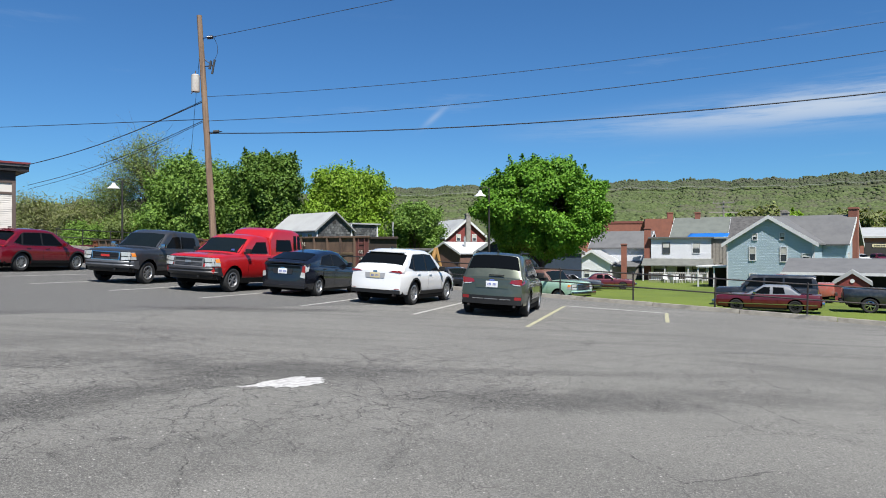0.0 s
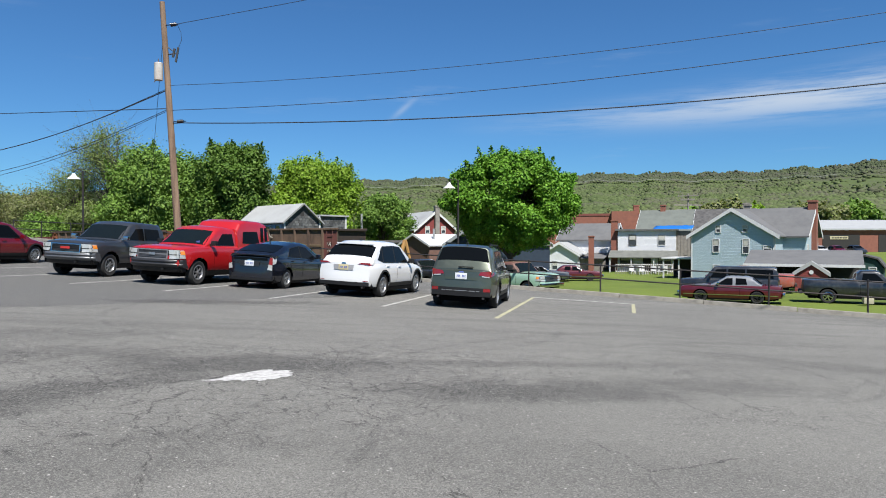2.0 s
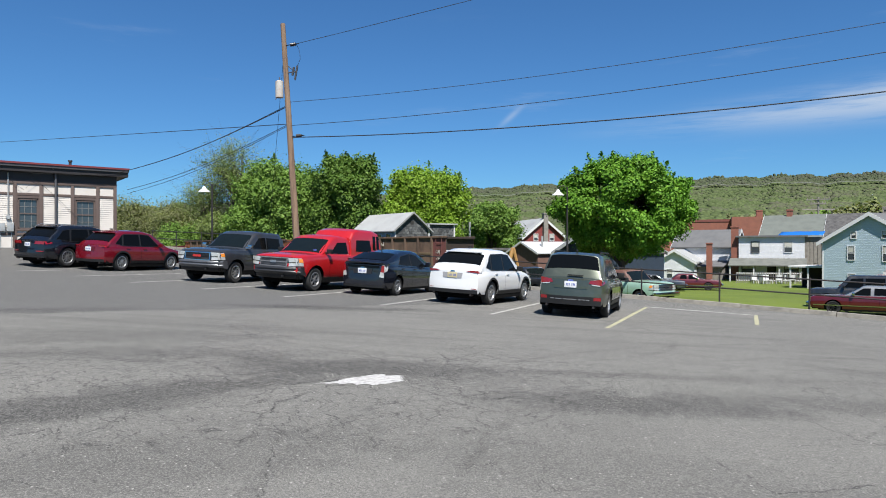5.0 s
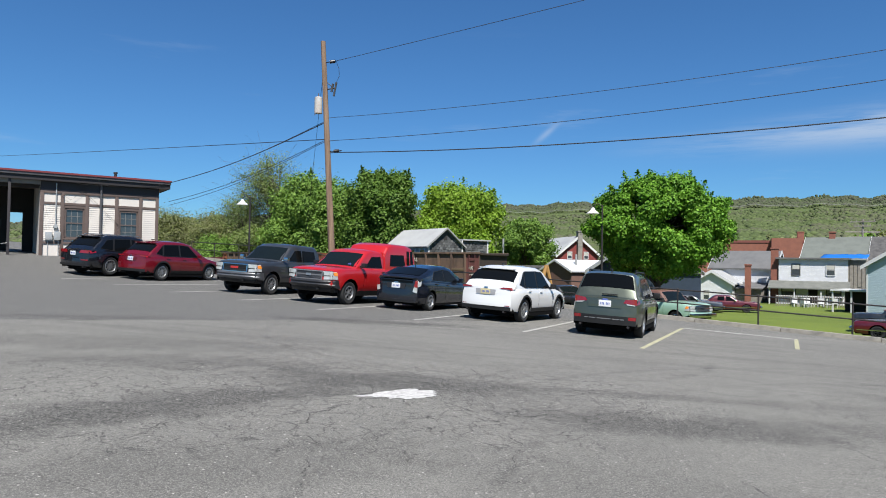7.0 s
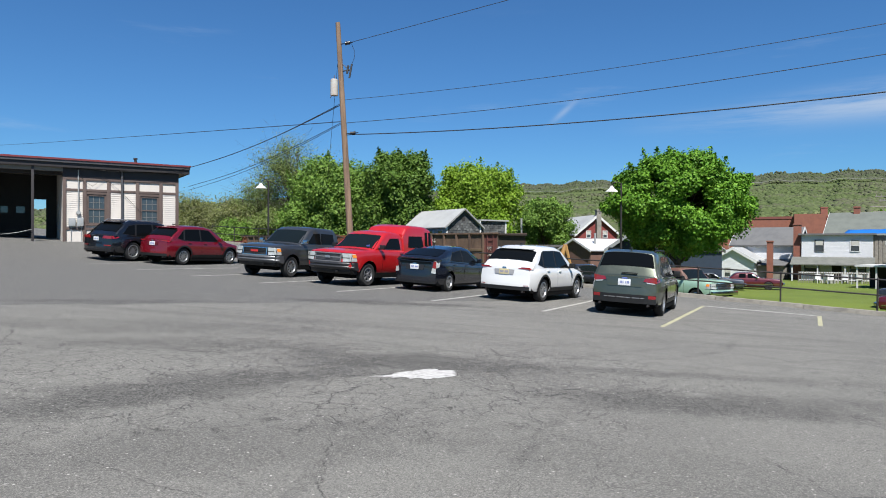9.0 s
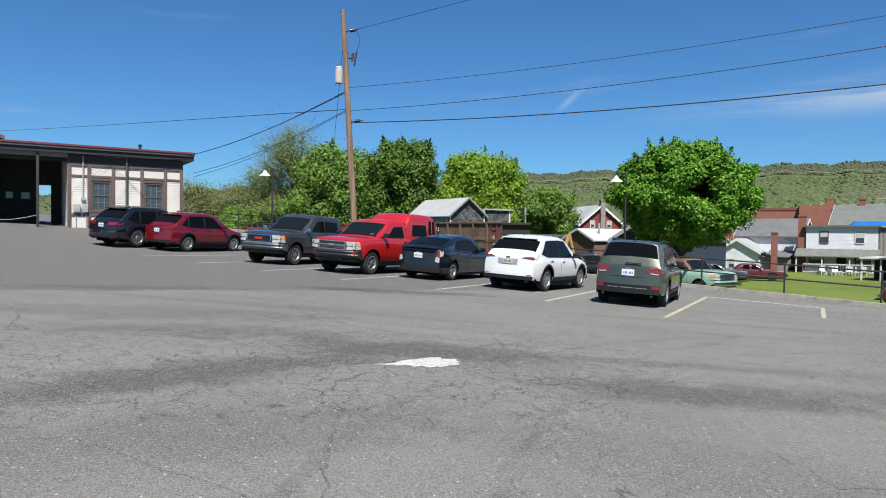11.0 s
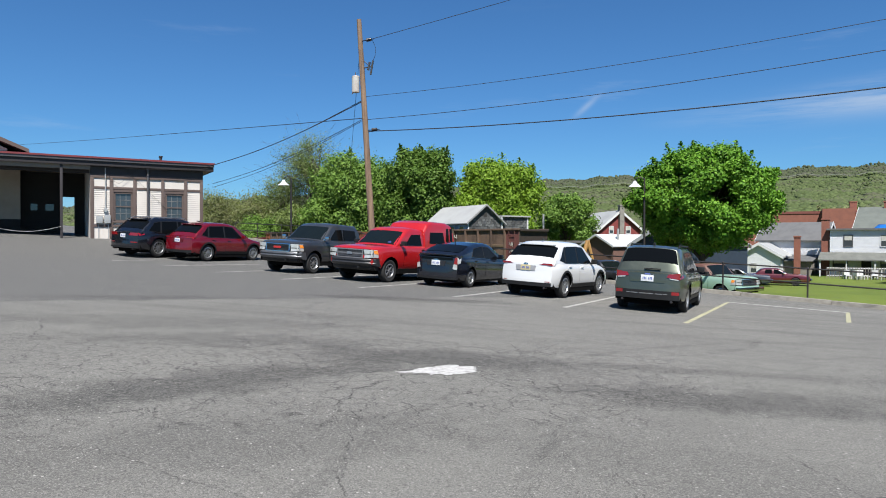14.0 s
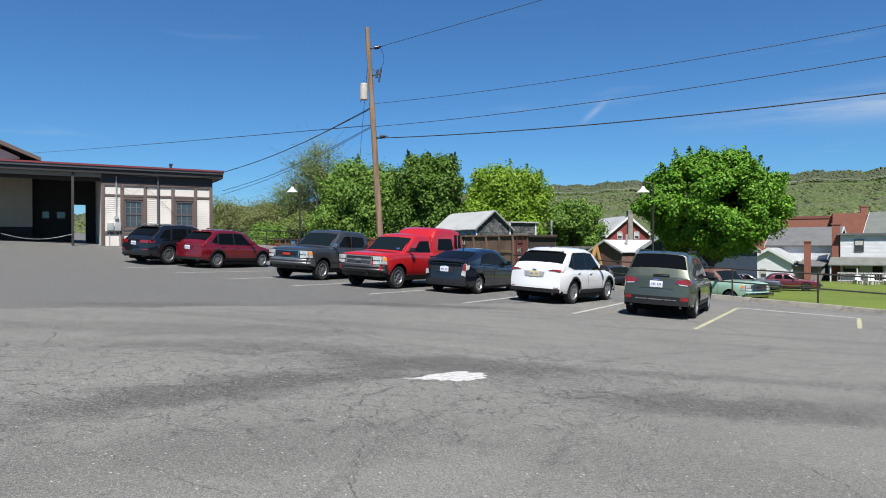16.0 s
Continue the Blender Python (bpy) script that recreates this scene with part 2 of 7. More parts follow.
    ln.operation = "LENGTH"
    l.new(q.outputs[0], ln.inputs[0])
    zone = ramp(n, l, maths(n, l, "ADD", ln.outputs["Value"], maths(n, l, "MULTIPLY", maths(n, l, "SUBTRACT", fray, 0.5), 1.6)), 1.15, 0.75)
    crack = None
    for sc, wd, lo_, hi_ in ((4.6, 0.034, 0.47, 0.57), (2.0, 0.017, 0.44, 0.57), (0.42, 0.0035, 0.34, 0.49)):
        vo = n.new("ShaderNodeTexVoronoi")
        vo.feature = "DISTANCE_TO_EDGE"
        vo.inputs["Scale"].default_value = sc
        l.new(ad.outputs[0], vo.inputs["Vector"])
        e = ramp(n, l, vo.outputs["Distance"], wd, wd * 0.25)
        where = ramp(n, l, add_noise(n, l, co, 0.33 if sc > 1 else 0.6, 5, 0.7), lo_ + 0.05, hi_ + 0.05)
        e = maths(n, l, "MULTIPLY", e, maths(n, l, "MAXIMUM", where, zone))
        crack = e if crack is None else maths(n, l, "MAXIMUM", crack, e)
    broken = ramp(n, l, add_noise(n, l, co, 3.5, 4, 0.7), 0.34, 0.58, 0.25, 0.9)
    crack = maths(n, l, "MULTIPLY", crack, broken)
    crack = maths(n, l, "MULTIPLY", crack, ramp(n, l, y, 15.0, 11.0, 0.25, 1.0))
    c = mixc(n, l, crack, c, (0.03, 0.029, 0.027))
    # open grit where the binder has worn away
    g2 = add_noise(n, l, co, 24, 5, 0.85)
    worn = ramp(n, l, add_noise(n, l, co, 0.8, 4, 0.6), 0.35, 0.65, 0.2, 1.0)
    c = mixc(n, l, maths(n, l, "MULTIPLY", ramp(n, l, g2, 0.55, 0.68, 0, 0.5), worn), c, (0.05, 0.048, 0.045))
    c = mixc(n, l, maths(n, l, "MULTIPLY", ramp(n, l, g2, 0.44, 0.32, 0, 0.4), worn), c, (0.33, 0.32, 0.3))
    # stone chips in the binder
    g1 = add_noise(n, l, co, 85, 3, 0.8)
    c = mixc(n, l, ramp(n, l, g1, 0.54, 0.64, 0, 0.8), c, (0.36, 0.345, 0.315))
    c = mixc(n, l, ramp(n, l, g1, 0.46, 0.36, 0, 0.8), c, (0.04, 0.039, 0.037))
    for sc, thr, br in ((13, 0.6, 0.8), (29, 0.5, 0.7)):
        chips = n.new("ShaderNodeTexVoronoi")
        chips.inputs["Scale"].default_value = sc
        l.new(co, chips.inputs["Vector"])
        lone = n.new("ShaderNodeSeparateColor")
        l.new(chips.outputs["Color"], lone.inputs[0])
        chip = maths(n, l, "MULTIPLY", ramp(n, l, chips.outputs["Distance"], 0.15, 0.08), ramp(n, l, lone.outputs[0], thr, thr + 0.05))
        c = mixc(n, l, maths(n, l, "MULTIPLY", chip, br), c, (0.6, 0.575, 0.53))
    g3 = add_noise(n, l, co, 44, 4, 0.8)
    c = mixc(n, l, ramp(n, l, g3, 0.52, 0.62, 0, 0.5), c, (0.06, 0.058, 0.054))
    c = mixc(n, l, ramp(n, l, g3, 0.47, 0.36, 0, 0.5), c, (0.31, 0.3, 0.275))
    l.new(c, b.inputs["Base Color"])
    b.inputs["Roughness"].default_value = 0.88
    b.inputs["Specular IOR Level"].default_value = 0.3
    hgt = maths(n, l, "SUBTRACT", g1, maths(n, l, "MULTIPLY", crack, 0.8))
    bumped(n, l, b, hgt, 0.5, 0.012)
    return m


ASPHALT = asphalt()
CONCRETE = mat("concrete", (0.336, 0.312, 0.264), 0.9, dark=(0.16, 0.144, 0.12), scale=4, fine=50, amount=0.8, bump=0.5)
GLASS_CAR = mat("car_glass", (0.005, 0.006, 0.007), 0.03, amount=0.1, bump=0, spec=0.18)
GLASS_TEAL = mat("clear_windscreen", (0.008, 0.012, 0.0125), 0.03, amount=0.5, bump=0, spec=0.2)
GLASS = mat("window_glass", (0.05, 0.06, 0.07), 0.06, amount=0.3, bump=0, spec=0.9)
RUBBER = mat("rubber", (0.014, 0.014, 0.014), 0.85, dark=(0.03, 0.028, 0.026), scale=6)
BLACK = mat("black_plastic", (0.012, 0.012, 0.0125), 0.5, dark=(0.022, 0.022, 0.022), spec=0.35)
# underbody black set extra deep to add to the shade under cars
UNDER = mat("underbody", (0.005, 0.005, 0.005), 0.95, spec=0.1)
ALLOY = mat("alloy", (0.48, 0.49, 0.5), 0.3, 0.75, scale=10)
STEEL_DK = mat("dark_steel", (0.05, 0.05, 0.052), 0.5, 0.6, scale=8, dark=(0.12, 0.07, 0.05))
CHROME = mat("chrome", (0.75, 0.76, 0.78), 0.12, 1.0, amount=0.2, bump=0)
REDLAMP = mat("red_lens", (0.26, 0.006, 0.01), 0.12, amount=0.3, bump=0, coat=1)
CLEARLAMP = mat("clear_lens", (0.56, 0.57, 0.55), 0.12, 0.15, dark=(0.25, 0.26, 0.26), scale=9, amount=0.6, bump=0, coat=1)
AMBER = mat("amber_lens", (0.8, 0.25, 0.02), 0.15, amount=0.2, bump=0, coat=1)
WHITE_PLATE = mat("plate_white", (0.75, 0.76, 0.78), 0.4, amount=0.2)
PLATE_BLUE = mat("plate_blue", (0.1, 0.14, 0.4), 0.4)
LINE_YEL = mat("line_paint_yellow", (0.46, 0.44, 0.27), 0.8, dark=(0.177, 0.172, 0.145), scale=5, fine=45, amount=0.9, bump=0.4)
LINE_WHT = mat("line_paint_white", (0.5, 0.49, 0.45), 0.8, dark=(0.164, 0.164, 0.151), scale=5, fine=45, amount=0.9, bump=0.4)
PATCH = mat("white_patch", (0.56, 0.55, 0.53), 0.9, dark=(0.2, 0.195, 0.185), scale=14, fine=60, amount=0.8, bump=0.6)
RUST = mat("rusty_brown_steel", (0.16, 0.098, 0.064), 0.85, 0.0, dark=(0.055, 0.034, 0.025), scale=1.5, fine=14, amount=1.0, bump=0.7, dist=0.02, stretch=(1, 1, 0.35), rand=0.3)
RUST_OR = mat("orange_rust", (0.3, 0.095, 0.035), 0.85, 0.0, dark=(0.12, 0.04, 0.025), scale=1.6, fine=18, amount=0.9, bump=0.5, stretch=(1, 1, 0.4))
RUST_RED = mat("red_oxide_steel", (0.16, 0.05, 0.042), 0.8, 0.0, dark=(0.07, 0.025, 0.022), scale=1.4, fine=18, amount=0.9, bump=0.5, stretch=(1, 1, 0.4))
GRIME = mat("grimy_steel", (0.04, 0.03, 0.025), 0.85, 0.2, dark=(0.09, 0.055, 0.035), scale=3)
SAFETY_YEL = mat("yellow_reflector", (0.75, 0.42, 0.02), 0.5, scale=4)
CHALK = mat("chalk_paint", (0.6, 0.57, 0.5), 0.9, scale=12, amount=0.7)
SIGN_RED = mat("red_sign", (0.5, 0.03, 0.025), 0.5)
POLE_WOOD = mat("pole_wood", (0.3, 0.2, 0.13), 0.9, dark=(0.1, 0.062, 0.042), scale=7, fine=40, amount=1.0, bump=0.9, stretch=(1.0, 1.0, 0.06))
BARK = mat("bark", (0.11, 0.085, 0.065), 0.95, dark=(0.05, 0.04, 0.032), scale=5, fine=40, bump=0.8)
WIRE = mat("wire", (0.018, 0.018, 0.02), 0.7)
GALV = mat("galvanised", (0.5, 0.51, 0.5), 0.5, 0.4, scale=6)
CREAM = mat("cream_siding", (0.714, 0.663, 0.603), 0.75, dark=(0.595, 0.544, 0.484), scale=1.2, amount=0.5)
BROWN_TRIM = mat("brown_trim", (0.12, 0.083, 0.07), 0.65, dark=(0.08, 0.055, 0.045), scale=3)
DARK_TRIM = mat("dark_fascia", (0.03, 0.025, 0.027), 0.6, scale=3)
ROOF_RED = mat("red_roof_edge", (0.2, 0.03, 0.035), 0.5, scale=3)
# near-black: shade of openings put in the colour; also dark paint and print
SHADE_AND_DARK = mat("shade_and_dark_paint", (0.03, 0.028, 0.026), 0.9)
WHITE_TRIM = mat("white_trim", (0.72, 0.72, 0.711), 0.6, scale=3, amount=0.3)
BRICK = mat("red_brick", (0.28, 0.105, 0.07), 0.9, dark=(0.19, 0.075, 0.055), scale=1.5, fine=12, amount=0.8, bump=0.5)
ROOF_GREY = mat("grey_roofing", (0.144, 0.144, 0.144), 0.85, dark=(0.0942, 0.0942, 0.0992), scale=1.0, fine=10, amount=0.7)
ROOF_LIGHT = mat("pale_metal_roof", (0.425, 0.433, 0.425), 0.6, dark=(0.306, 0.306, 0.306), scale=0.6, amount=0.7)
ROOF_DARK = mat("dark_shingles", (0.13, 0.125, 0.12), 0.9, dark=(0.03, 0.029, 0.03), scale=2.2, fine=8, amount=1.0, rand=0.35)
ROOF_GREEN = mat("greenish_roofing", (0.15, 0.165, 0.145), 0.85, dark=(0.1, 0.11, 0.1), scale=1, amount=0.7)
SHINGLE_GREY = mat("weathered_shingle", (0.2, 0.205, 0.2), 0.95, dark=(0.035, 0.037, 0.04), scale=4, fine=30, amount=0.9, rand=0.9)
TARP = mat("blue_tarp", (0.01, 0.17, 0.62), 0.45, scale=4)
GREYWOOD = mat("bare_grey_wood", (0.288, 0.264, 0.232), 0.9, dark=(0.16, 0.144, 0.128), scale=3, amount=0.8)
MAROON = mat("maroon_loco", (0.085, 0.013, 0.018), 0.4, scale=2)
LOCO_YEL = mat("loco_yellow", (0.75, 0.4, 0.015), 0.45, scale=2)


def grass_mat():
    m, n, l, b = nodes_of("grass")
    co = n.new("ShaderNodeTexCoord").outputs["Object"]
    c = mixc(n, l, ramp(n, l, add_noise(n, l, co, 0.12, 5, 0.6), 0.35, 0.7), (0.16, 0.215, 0.037), (0.105, 0.15, 0.028))
    c = mixc(n, l, ramp(n, l, add_noise(n, l, co, 2.2, 5, 0.7), 0.5, 0.75, 0, 0.7), c, (0.1608, 0.1459, 0.05104))
    g = add_noise(n, l, co, 22, 3, 0.7)
    c = mixc(n, l, ramp(n, l, g, 0.5, 0.75, 0, 0.5), c, (0.0516, 0.078, 0.016))
    l.new(c, b.inputs["Base Color"])
    b.inputs["Roughness"].default_value = 0.9
    b.inputs["Specular IOR Level"].default_value = 0.2
    bumped(n, l, b, g, 0.8, 0.05)
    MATS["grass"] = m
    return m


GRASS = grass_mat()
GRAVEL = mat("gravel", (0.2, 0.184, 0.16), 0.95, dark=(0.08, 0.072, 0.064), scale=8, fine=30, amount=0.9, bump=0.8)

# ---------------------------------------------------------------- building blocks


def mesh_of(name, bm, material, angle=35):
    me = bpy.data.meshes.new(name)
    bmesh.ops.recalc_face_normals(bm, faces=bm.faces)
    bm.to_mesh(me)
    bm.free()
    for mm in material if isinstance(material, (list, tuple)) else [material]:
        me.materials.append(mm)
    if angle:
        me.shade_smooth()
        me.set_sharp_from_angle(angle=radians(angle))
    return me


def part(name, bm, material, parent=None, label="", angle=35, m=None):
    ob = new(name, mesh_of(name, bm, material, angle))
    if parent is not None:
        ob.parent = parent
    if m is not None:
        ob.matrix_basis = m
    if label:
        tagged(ob, label)
    return ob


def thing(name, label, category, m=None, group="", kind=""):
    ob = new(name)
    ob.empty_display_size = 0.2
    if m is not None:
        ob.matrix_basis = m
    return tagged(ob, label, category, group, kind)


def box(bm, x0, x1, y0, y1, z0, z1, bev=0.0):
    r = bmesh.ops.create_cube(bm, size=1.0, matrix=Matrix.Translation(((x0 + x1) / 2, (y0 + y1) / 2, (z0 + z1) / 2)) @ Matrix.Diagonal((abs(x1 - x0), abs(y1 - y0), abs(z1 - z0), 1)))
    if bev:
        es = list({e for v in r["verts"] for e in v.link_edges})
        bmesh.ops.bevel(bm, geom=es, offset=bev, segments=2, affect="EDGES", profile=0.7)
    return r["verts"]


def cyl(bm, p, q, r0, r1=None, seg=12):
    p, q = Vector(p), Vector(q)
    d = q - p
    rot = d.to_track_quat("Z", "Y").to_matrix().to_4x4()
    return bmesh.ops.create_cone(bm, cap_ends=True, segments=seg, radius1=r0, radius2=r0 if r1 is None else r1, depth=d.length, matrix=Matrix.Translation((p + q) / 2) @ rot)["verts"]


def B(*boxes, bev=0.0):
    bm = bmesh.new()
    for b in boxes:
        box(bm, *b, bev=bev)
    return bm


def prism(bm, pts, y0, y1):
    """A flat outline in x and z, drawn out from y0 to y1."""
    a = [bm.verts.new((x, y0, z)) for x, z in pts]
    b = [bm.verts.new((x, y1, z)) for x, z in pts]
    bm.faces.new(a)
    bm.faces.new(b[::-1])
    for i in range(len(pts)):
        j = (i + 1) % len(pts)
        bm.faces.new((a[j], a[i], b[i], b[j]))


def tube(name, pts, r, material, parent=None, label="", cat="", kind=""):
    cu = bpy.data.curves.new(name, "CURVE")
    cu.dimensions, cu.bevel_depth, cu.bevel_resolution = "3D", r, 1
    s = cu.splines.new("POLY")
    s.points.add(len(pts) - 1)
    for k, p in enumerate(pts):
        s.points[k].co = (*p, 1)
    cu.materials.append(material)
    ob = new(name, cu)
    if parent is not None:
        ob.parent = parent
    return tagged(ob, label, cat, "", kind)


def arrays(name, verts, faces, material, parent=None, smooth=False):
    """A mesh from arrays of triangles or quads that code has worked out."""
    me = bpy.data.meshes.new(name)
    verts, faces = np.asarray(verts, np.float32), np.asarray(faces, np.int32)
    k = faces.shape[1]
    me.vertices.add(len(verts))
    me.vertices.foreach_set("co", verts.ravel())
    me.loops.add(faces.size)
    me.loops.foreach_set("vertex_index", faces.ravel())
    me.polygons.add(len(faces))
    me.polygons.foreach_set("loop_start", np.arange(0, faces.size, k, dtype=np.int32))
    me.update(calc_edges=True)
    for mm in material if isinstance(material, (list, tuple)) else [material]:
        me.materials.append(mm)
    if smooth:
        me.shade_smooth()
    ob = new(name, me)
    if parent is not None:
        ob.parent = parent
    return ob


# ---------------------------------------------------------------- levels and lines of the plan
KERB0, KERB_U, KERB_N = Vector((7.11, 25.47, 0)), Vector((-0.866, 0.5, 0)), Vector((0.5, 0.866, 0))
TRACK_U = Vector((-0.835, 0.55, 0)).normalized()
TRACK0 = Vector((13.59, 29.71, 0))  # the near side of the wagons runs through here
DEPOT0, DEPOT_U, DEPOT_N = Vector((-20.68, 32.65, 0)), Vector((0.725, 0.688, 0)).normalized(), Vector((0.688, -0.725, 0)).normalized()


def lot_z(x, y):
    d = (x - DEPOT0.x) * DEPOT_N.x + (y - DEPOT0.y) * DEPOT_N.y
    k = np.clip(1 - np.maximum(d, 0) / 8, 0, 1)
    side = np.clip((-6 - x) / 9, 0, 1)
    return -0.052 * x - 0.003 * y + 0.62 * k * k * side * side * (3 - 2 * side)


def yard_z(x, y):
    q = (x - KERB0.x) * 0.5 + (y - KERB0.y) * 0.866
    a = np.clip(q / 45, 0, 1)
    far = np.maximum(q - 55, 0)
    return np.where(q < 0.35, lot_z(x, y) - 0.7, -1.5 - 0.5 * a * a * (3 - 2 * a) + np.minimum(far, 80) * 0.02)


def along(s, q=0.0):
    return KERB0 + KERB_U * s + KERB_N * q


# ---------------------------------------------------------------- ground
def sheet(name, xs, ys, zf, material, keep=None):
    X, Y = np.meshgrid(xs, ys, indexing="ij")
    Zs = zf(X, Y)
    v = np.stack([X, Y, Zs], -1).reshape(-1, 3)
    nx, ny = len(xs), len(ys)
    i = np.arange(nx * ny).reshape(nx, ny)
    f = np.stack([i[:-1, :-1], i[1:, :-1], i[1:, 1:], i[:-1, 1:]], -1).reshape(-1, 4)
    if keep is not None:
        c = v[f].mean(1)
        f = f[keep(c[:, 0], c[:, 1])]
    return arrays(name, v, f, material, smooth=True)


spread = np.unique(np.round(np.concatenate([np.linspace(-90, 120, 141), np.sign(np.linspace(-1, 1, 80)) * np.abs(np.linspace(-1, 1, 80)) ** 3 * 4000]), 2))
ground = sheet("ground", spread, spread, yard_z, GRASS)
tagged(ground, "green lawn and rough grass of the lower yard", "ground", kind="structure")

# the car park: a sloping slab that ends at the kerb
bm = bmesh.new()
rows_ = []
for s in np.linspace(-75, 75, 76):
    line = []
    for q in np.linspace(-80, 0.02, 41):
        p = along(s, q)
        line.append(bm.verts.new((p.x, p.y, lot_z(p.x, p.y))))
    rows_.append(line)
for a, b in zip(rows_, rows_[1:]):
    for k in range(len(a) - 1):
        bm.faces.new((a[k], a[k + 1], b[k + 1], b[k]))
lot = part("parking_lot", bm, ASPHALT, label="worn grey asphalt car park with cracks and stains", angle=60)
tagged(lot, category="parking lot", kind="structure")

# kerb stones, with the retaining wall below
kerb = thing("kerb", "low weathered concrete kerb along the car park edge", "kerb", kind="structure")
bm = bmesh.new()
box(bm, -0.09, 0.09, -1.48, 1.48, -1.2, 0.15, bev=0.025)
for v in bm.verts:
    v.co.x += 0.012 * math.sin(v.co.y * 5 + v.co.z * 9)
    v.co.z += 0.008 * math.sin(v.co.y * 7)
kerb_mesh = mesh_of("kerb_stone", bm, CONCRETE)
yaw_k = math.degrees(math.atan2(-KERB_U.x, KERB_U.y))
for k in range(-14, 15):
    p = along(k * 2.97 + 0.7, 0.11)
    ob = new("kerb_stone", kerb_mesh)
    ob.parent = kerb
    tilt = math.degrees(math.atan((lot_z(p.x + KERB_U.x, p.y + KERB_U.y) - lot_z(p.x, p.y))))
    ob.matrix_basis = pose(p.x, p.y, lot_z(p.x, p.y), tilt, 0, yaw_k)

# railing
railing = thing("railing", "dark steel pipe railing with two rails behind the kerb", "railing", kind="structure")
bm = bmesh.new()
cyl(bm, (0, 0, -0.3), (0, 0, 1.2), 0.03)
bmesh.ops.create_uvsphere(bm, u_segments=10, v_segments=6, radius=0.034, matrix=Matrix.Translation((0, 0, 1.2)))
post_mesh = mesh_of("post", bm, STEEL_DK)
SPAN = 2.92
for k in range(-10, 14):
    p = along(k * SPAN, 0.28)
    ob = new("post", post_mesh)
    ob.parent = railing
    ob.matrix_basis = pose(p.x, p.y, lot_z(p.x, p.y), random.uniform(-1, 1), random.uniform(-1, 1), 0)
for h in (1.17, 0.66):
    bm = bmesh.new()
    for k in range(-10, 13):
        a, b = along(k * SPAN, 0.28), along((k + 1) * SPAN, 0.28)
        a.z, b.z = lot_z(a.x, a.y) + h, lot_z(b.x, b.y) + h
        cyl(bm, a, b, 0.026, seg=8)
    part("rail", bm, STEEL_DK, railing)

# painted bay lines, 4 mm above the asphalt


def strip(name, a, b, w, material, label, group="bay lines"):
    a, b = Vector((*a, 0)), Vector((*b, 0))
    d = (b - a).normalized()
    sd = Vector((-d.y, d.x, 0)) * w / 2
    bm = bmesh.new()
    n_ = max(2, int((b - a).length / 0.12))
    prev = None
    for k in range(n_ + 1):
        c = a.lerp(b, k / n_)
        j = [1 + 0.22 * noise.noise((c.x * 9, c.y * 9, s_)) for s_ in (0, 5)]
        pr = [bm.verts.new((p.x, p.y, lot_z(p.x, p.y) + 0.005)) for p in (c + sd * j[0], c - sd * j[1])]
        if prev:
            bm.faces.new((prev[0], prev[1], pr[1], pr[0]))
        prev = pr
    ob = part(name, bm, material, angle=0)
    return tagged(ob, label, "line marking", group, "structure")


for (ax, ay), (bx, by), mm, lb in (
    ((1.95, 15.6), (4.17, 23.0), LINE_YEL, "faded yellow parking bay line"),
    ((-0.75, 17.2), (0.75, 22.4), LINE_WHT, "faded white parking bay line"),
    ((-3.75, 17.9), (-2.2, 23.1), LINE_WHT, "faded white parking bay line"),
    ((-6.75, 18.6), (-5.2, 23.8), LINE_WHT, "faded white parking bay line"),
    ((-9.7, 19.6), (-8.3, 24.6), LINE_WHT, "faded white parking bay line"),
    ((-12.6, 20.6), (-11.2, 25.6), LINE_WHT, "faded white parking bay line"),
    ((-15.5, 21.8), (-14.1, 26.8), LINE_WHT, "faded white parking bay line"),
    ((-18.4, 22.8), (-17.0, 27.6), LINE_WHT, "faded white parking bay line"),
    ((4.17, 23.0), (7.33, 22.07), LINE_WHT, "faded white line at the head of a bay"),
    ((7.33, 22.1), (6.2, 18.6), LINE_YEL, "faded yellow parking bay line"),
):
    strip("bay_line", (ax, ay), (bx, by), 0.22 if "head" in lb else 0.11, mm, lb)

# white spill on the asphalt: a drop with a ragged rim
bm = bmesh.new()
rim = []
for k in range(180):
    a = 2 * math.pi * k / 180
    r = 0.33 * (1 + 0.3 * noise.noise((math.cos(a) * 3, math.sin(a) * 3, 1)) + 0.14 * noise.noise((math.cos(a) * 11, math.sin(a) * 11, 2)) + 0.09 * noise.noise((math.cos(a) * 40, math.sin(a) * 40, 5)))
    lx = r * math.cos(a) * (1.35 if math.cos(a) > 0 else 1.75)
    ly = r * math.sin(a) * (1.0 if math.cos(a) > 0 else max(0.3, 1 + 0.85 * math.cos(a)))
    px, py = -1.8 + lx * 0.82 - ly * 0.1, 8.05 + lx * (0.42 if lx > 0 else 0.75) + ly * 0.95
    rim.append(bm.verts.new((px, py, lot_z(px, py) + 0.006)))
bm.faces.new(rim)
tagged(part("white_spill", bm, PATCH, angle=0), "dried white paint spill on the asphalt", "spill", kind="structure")


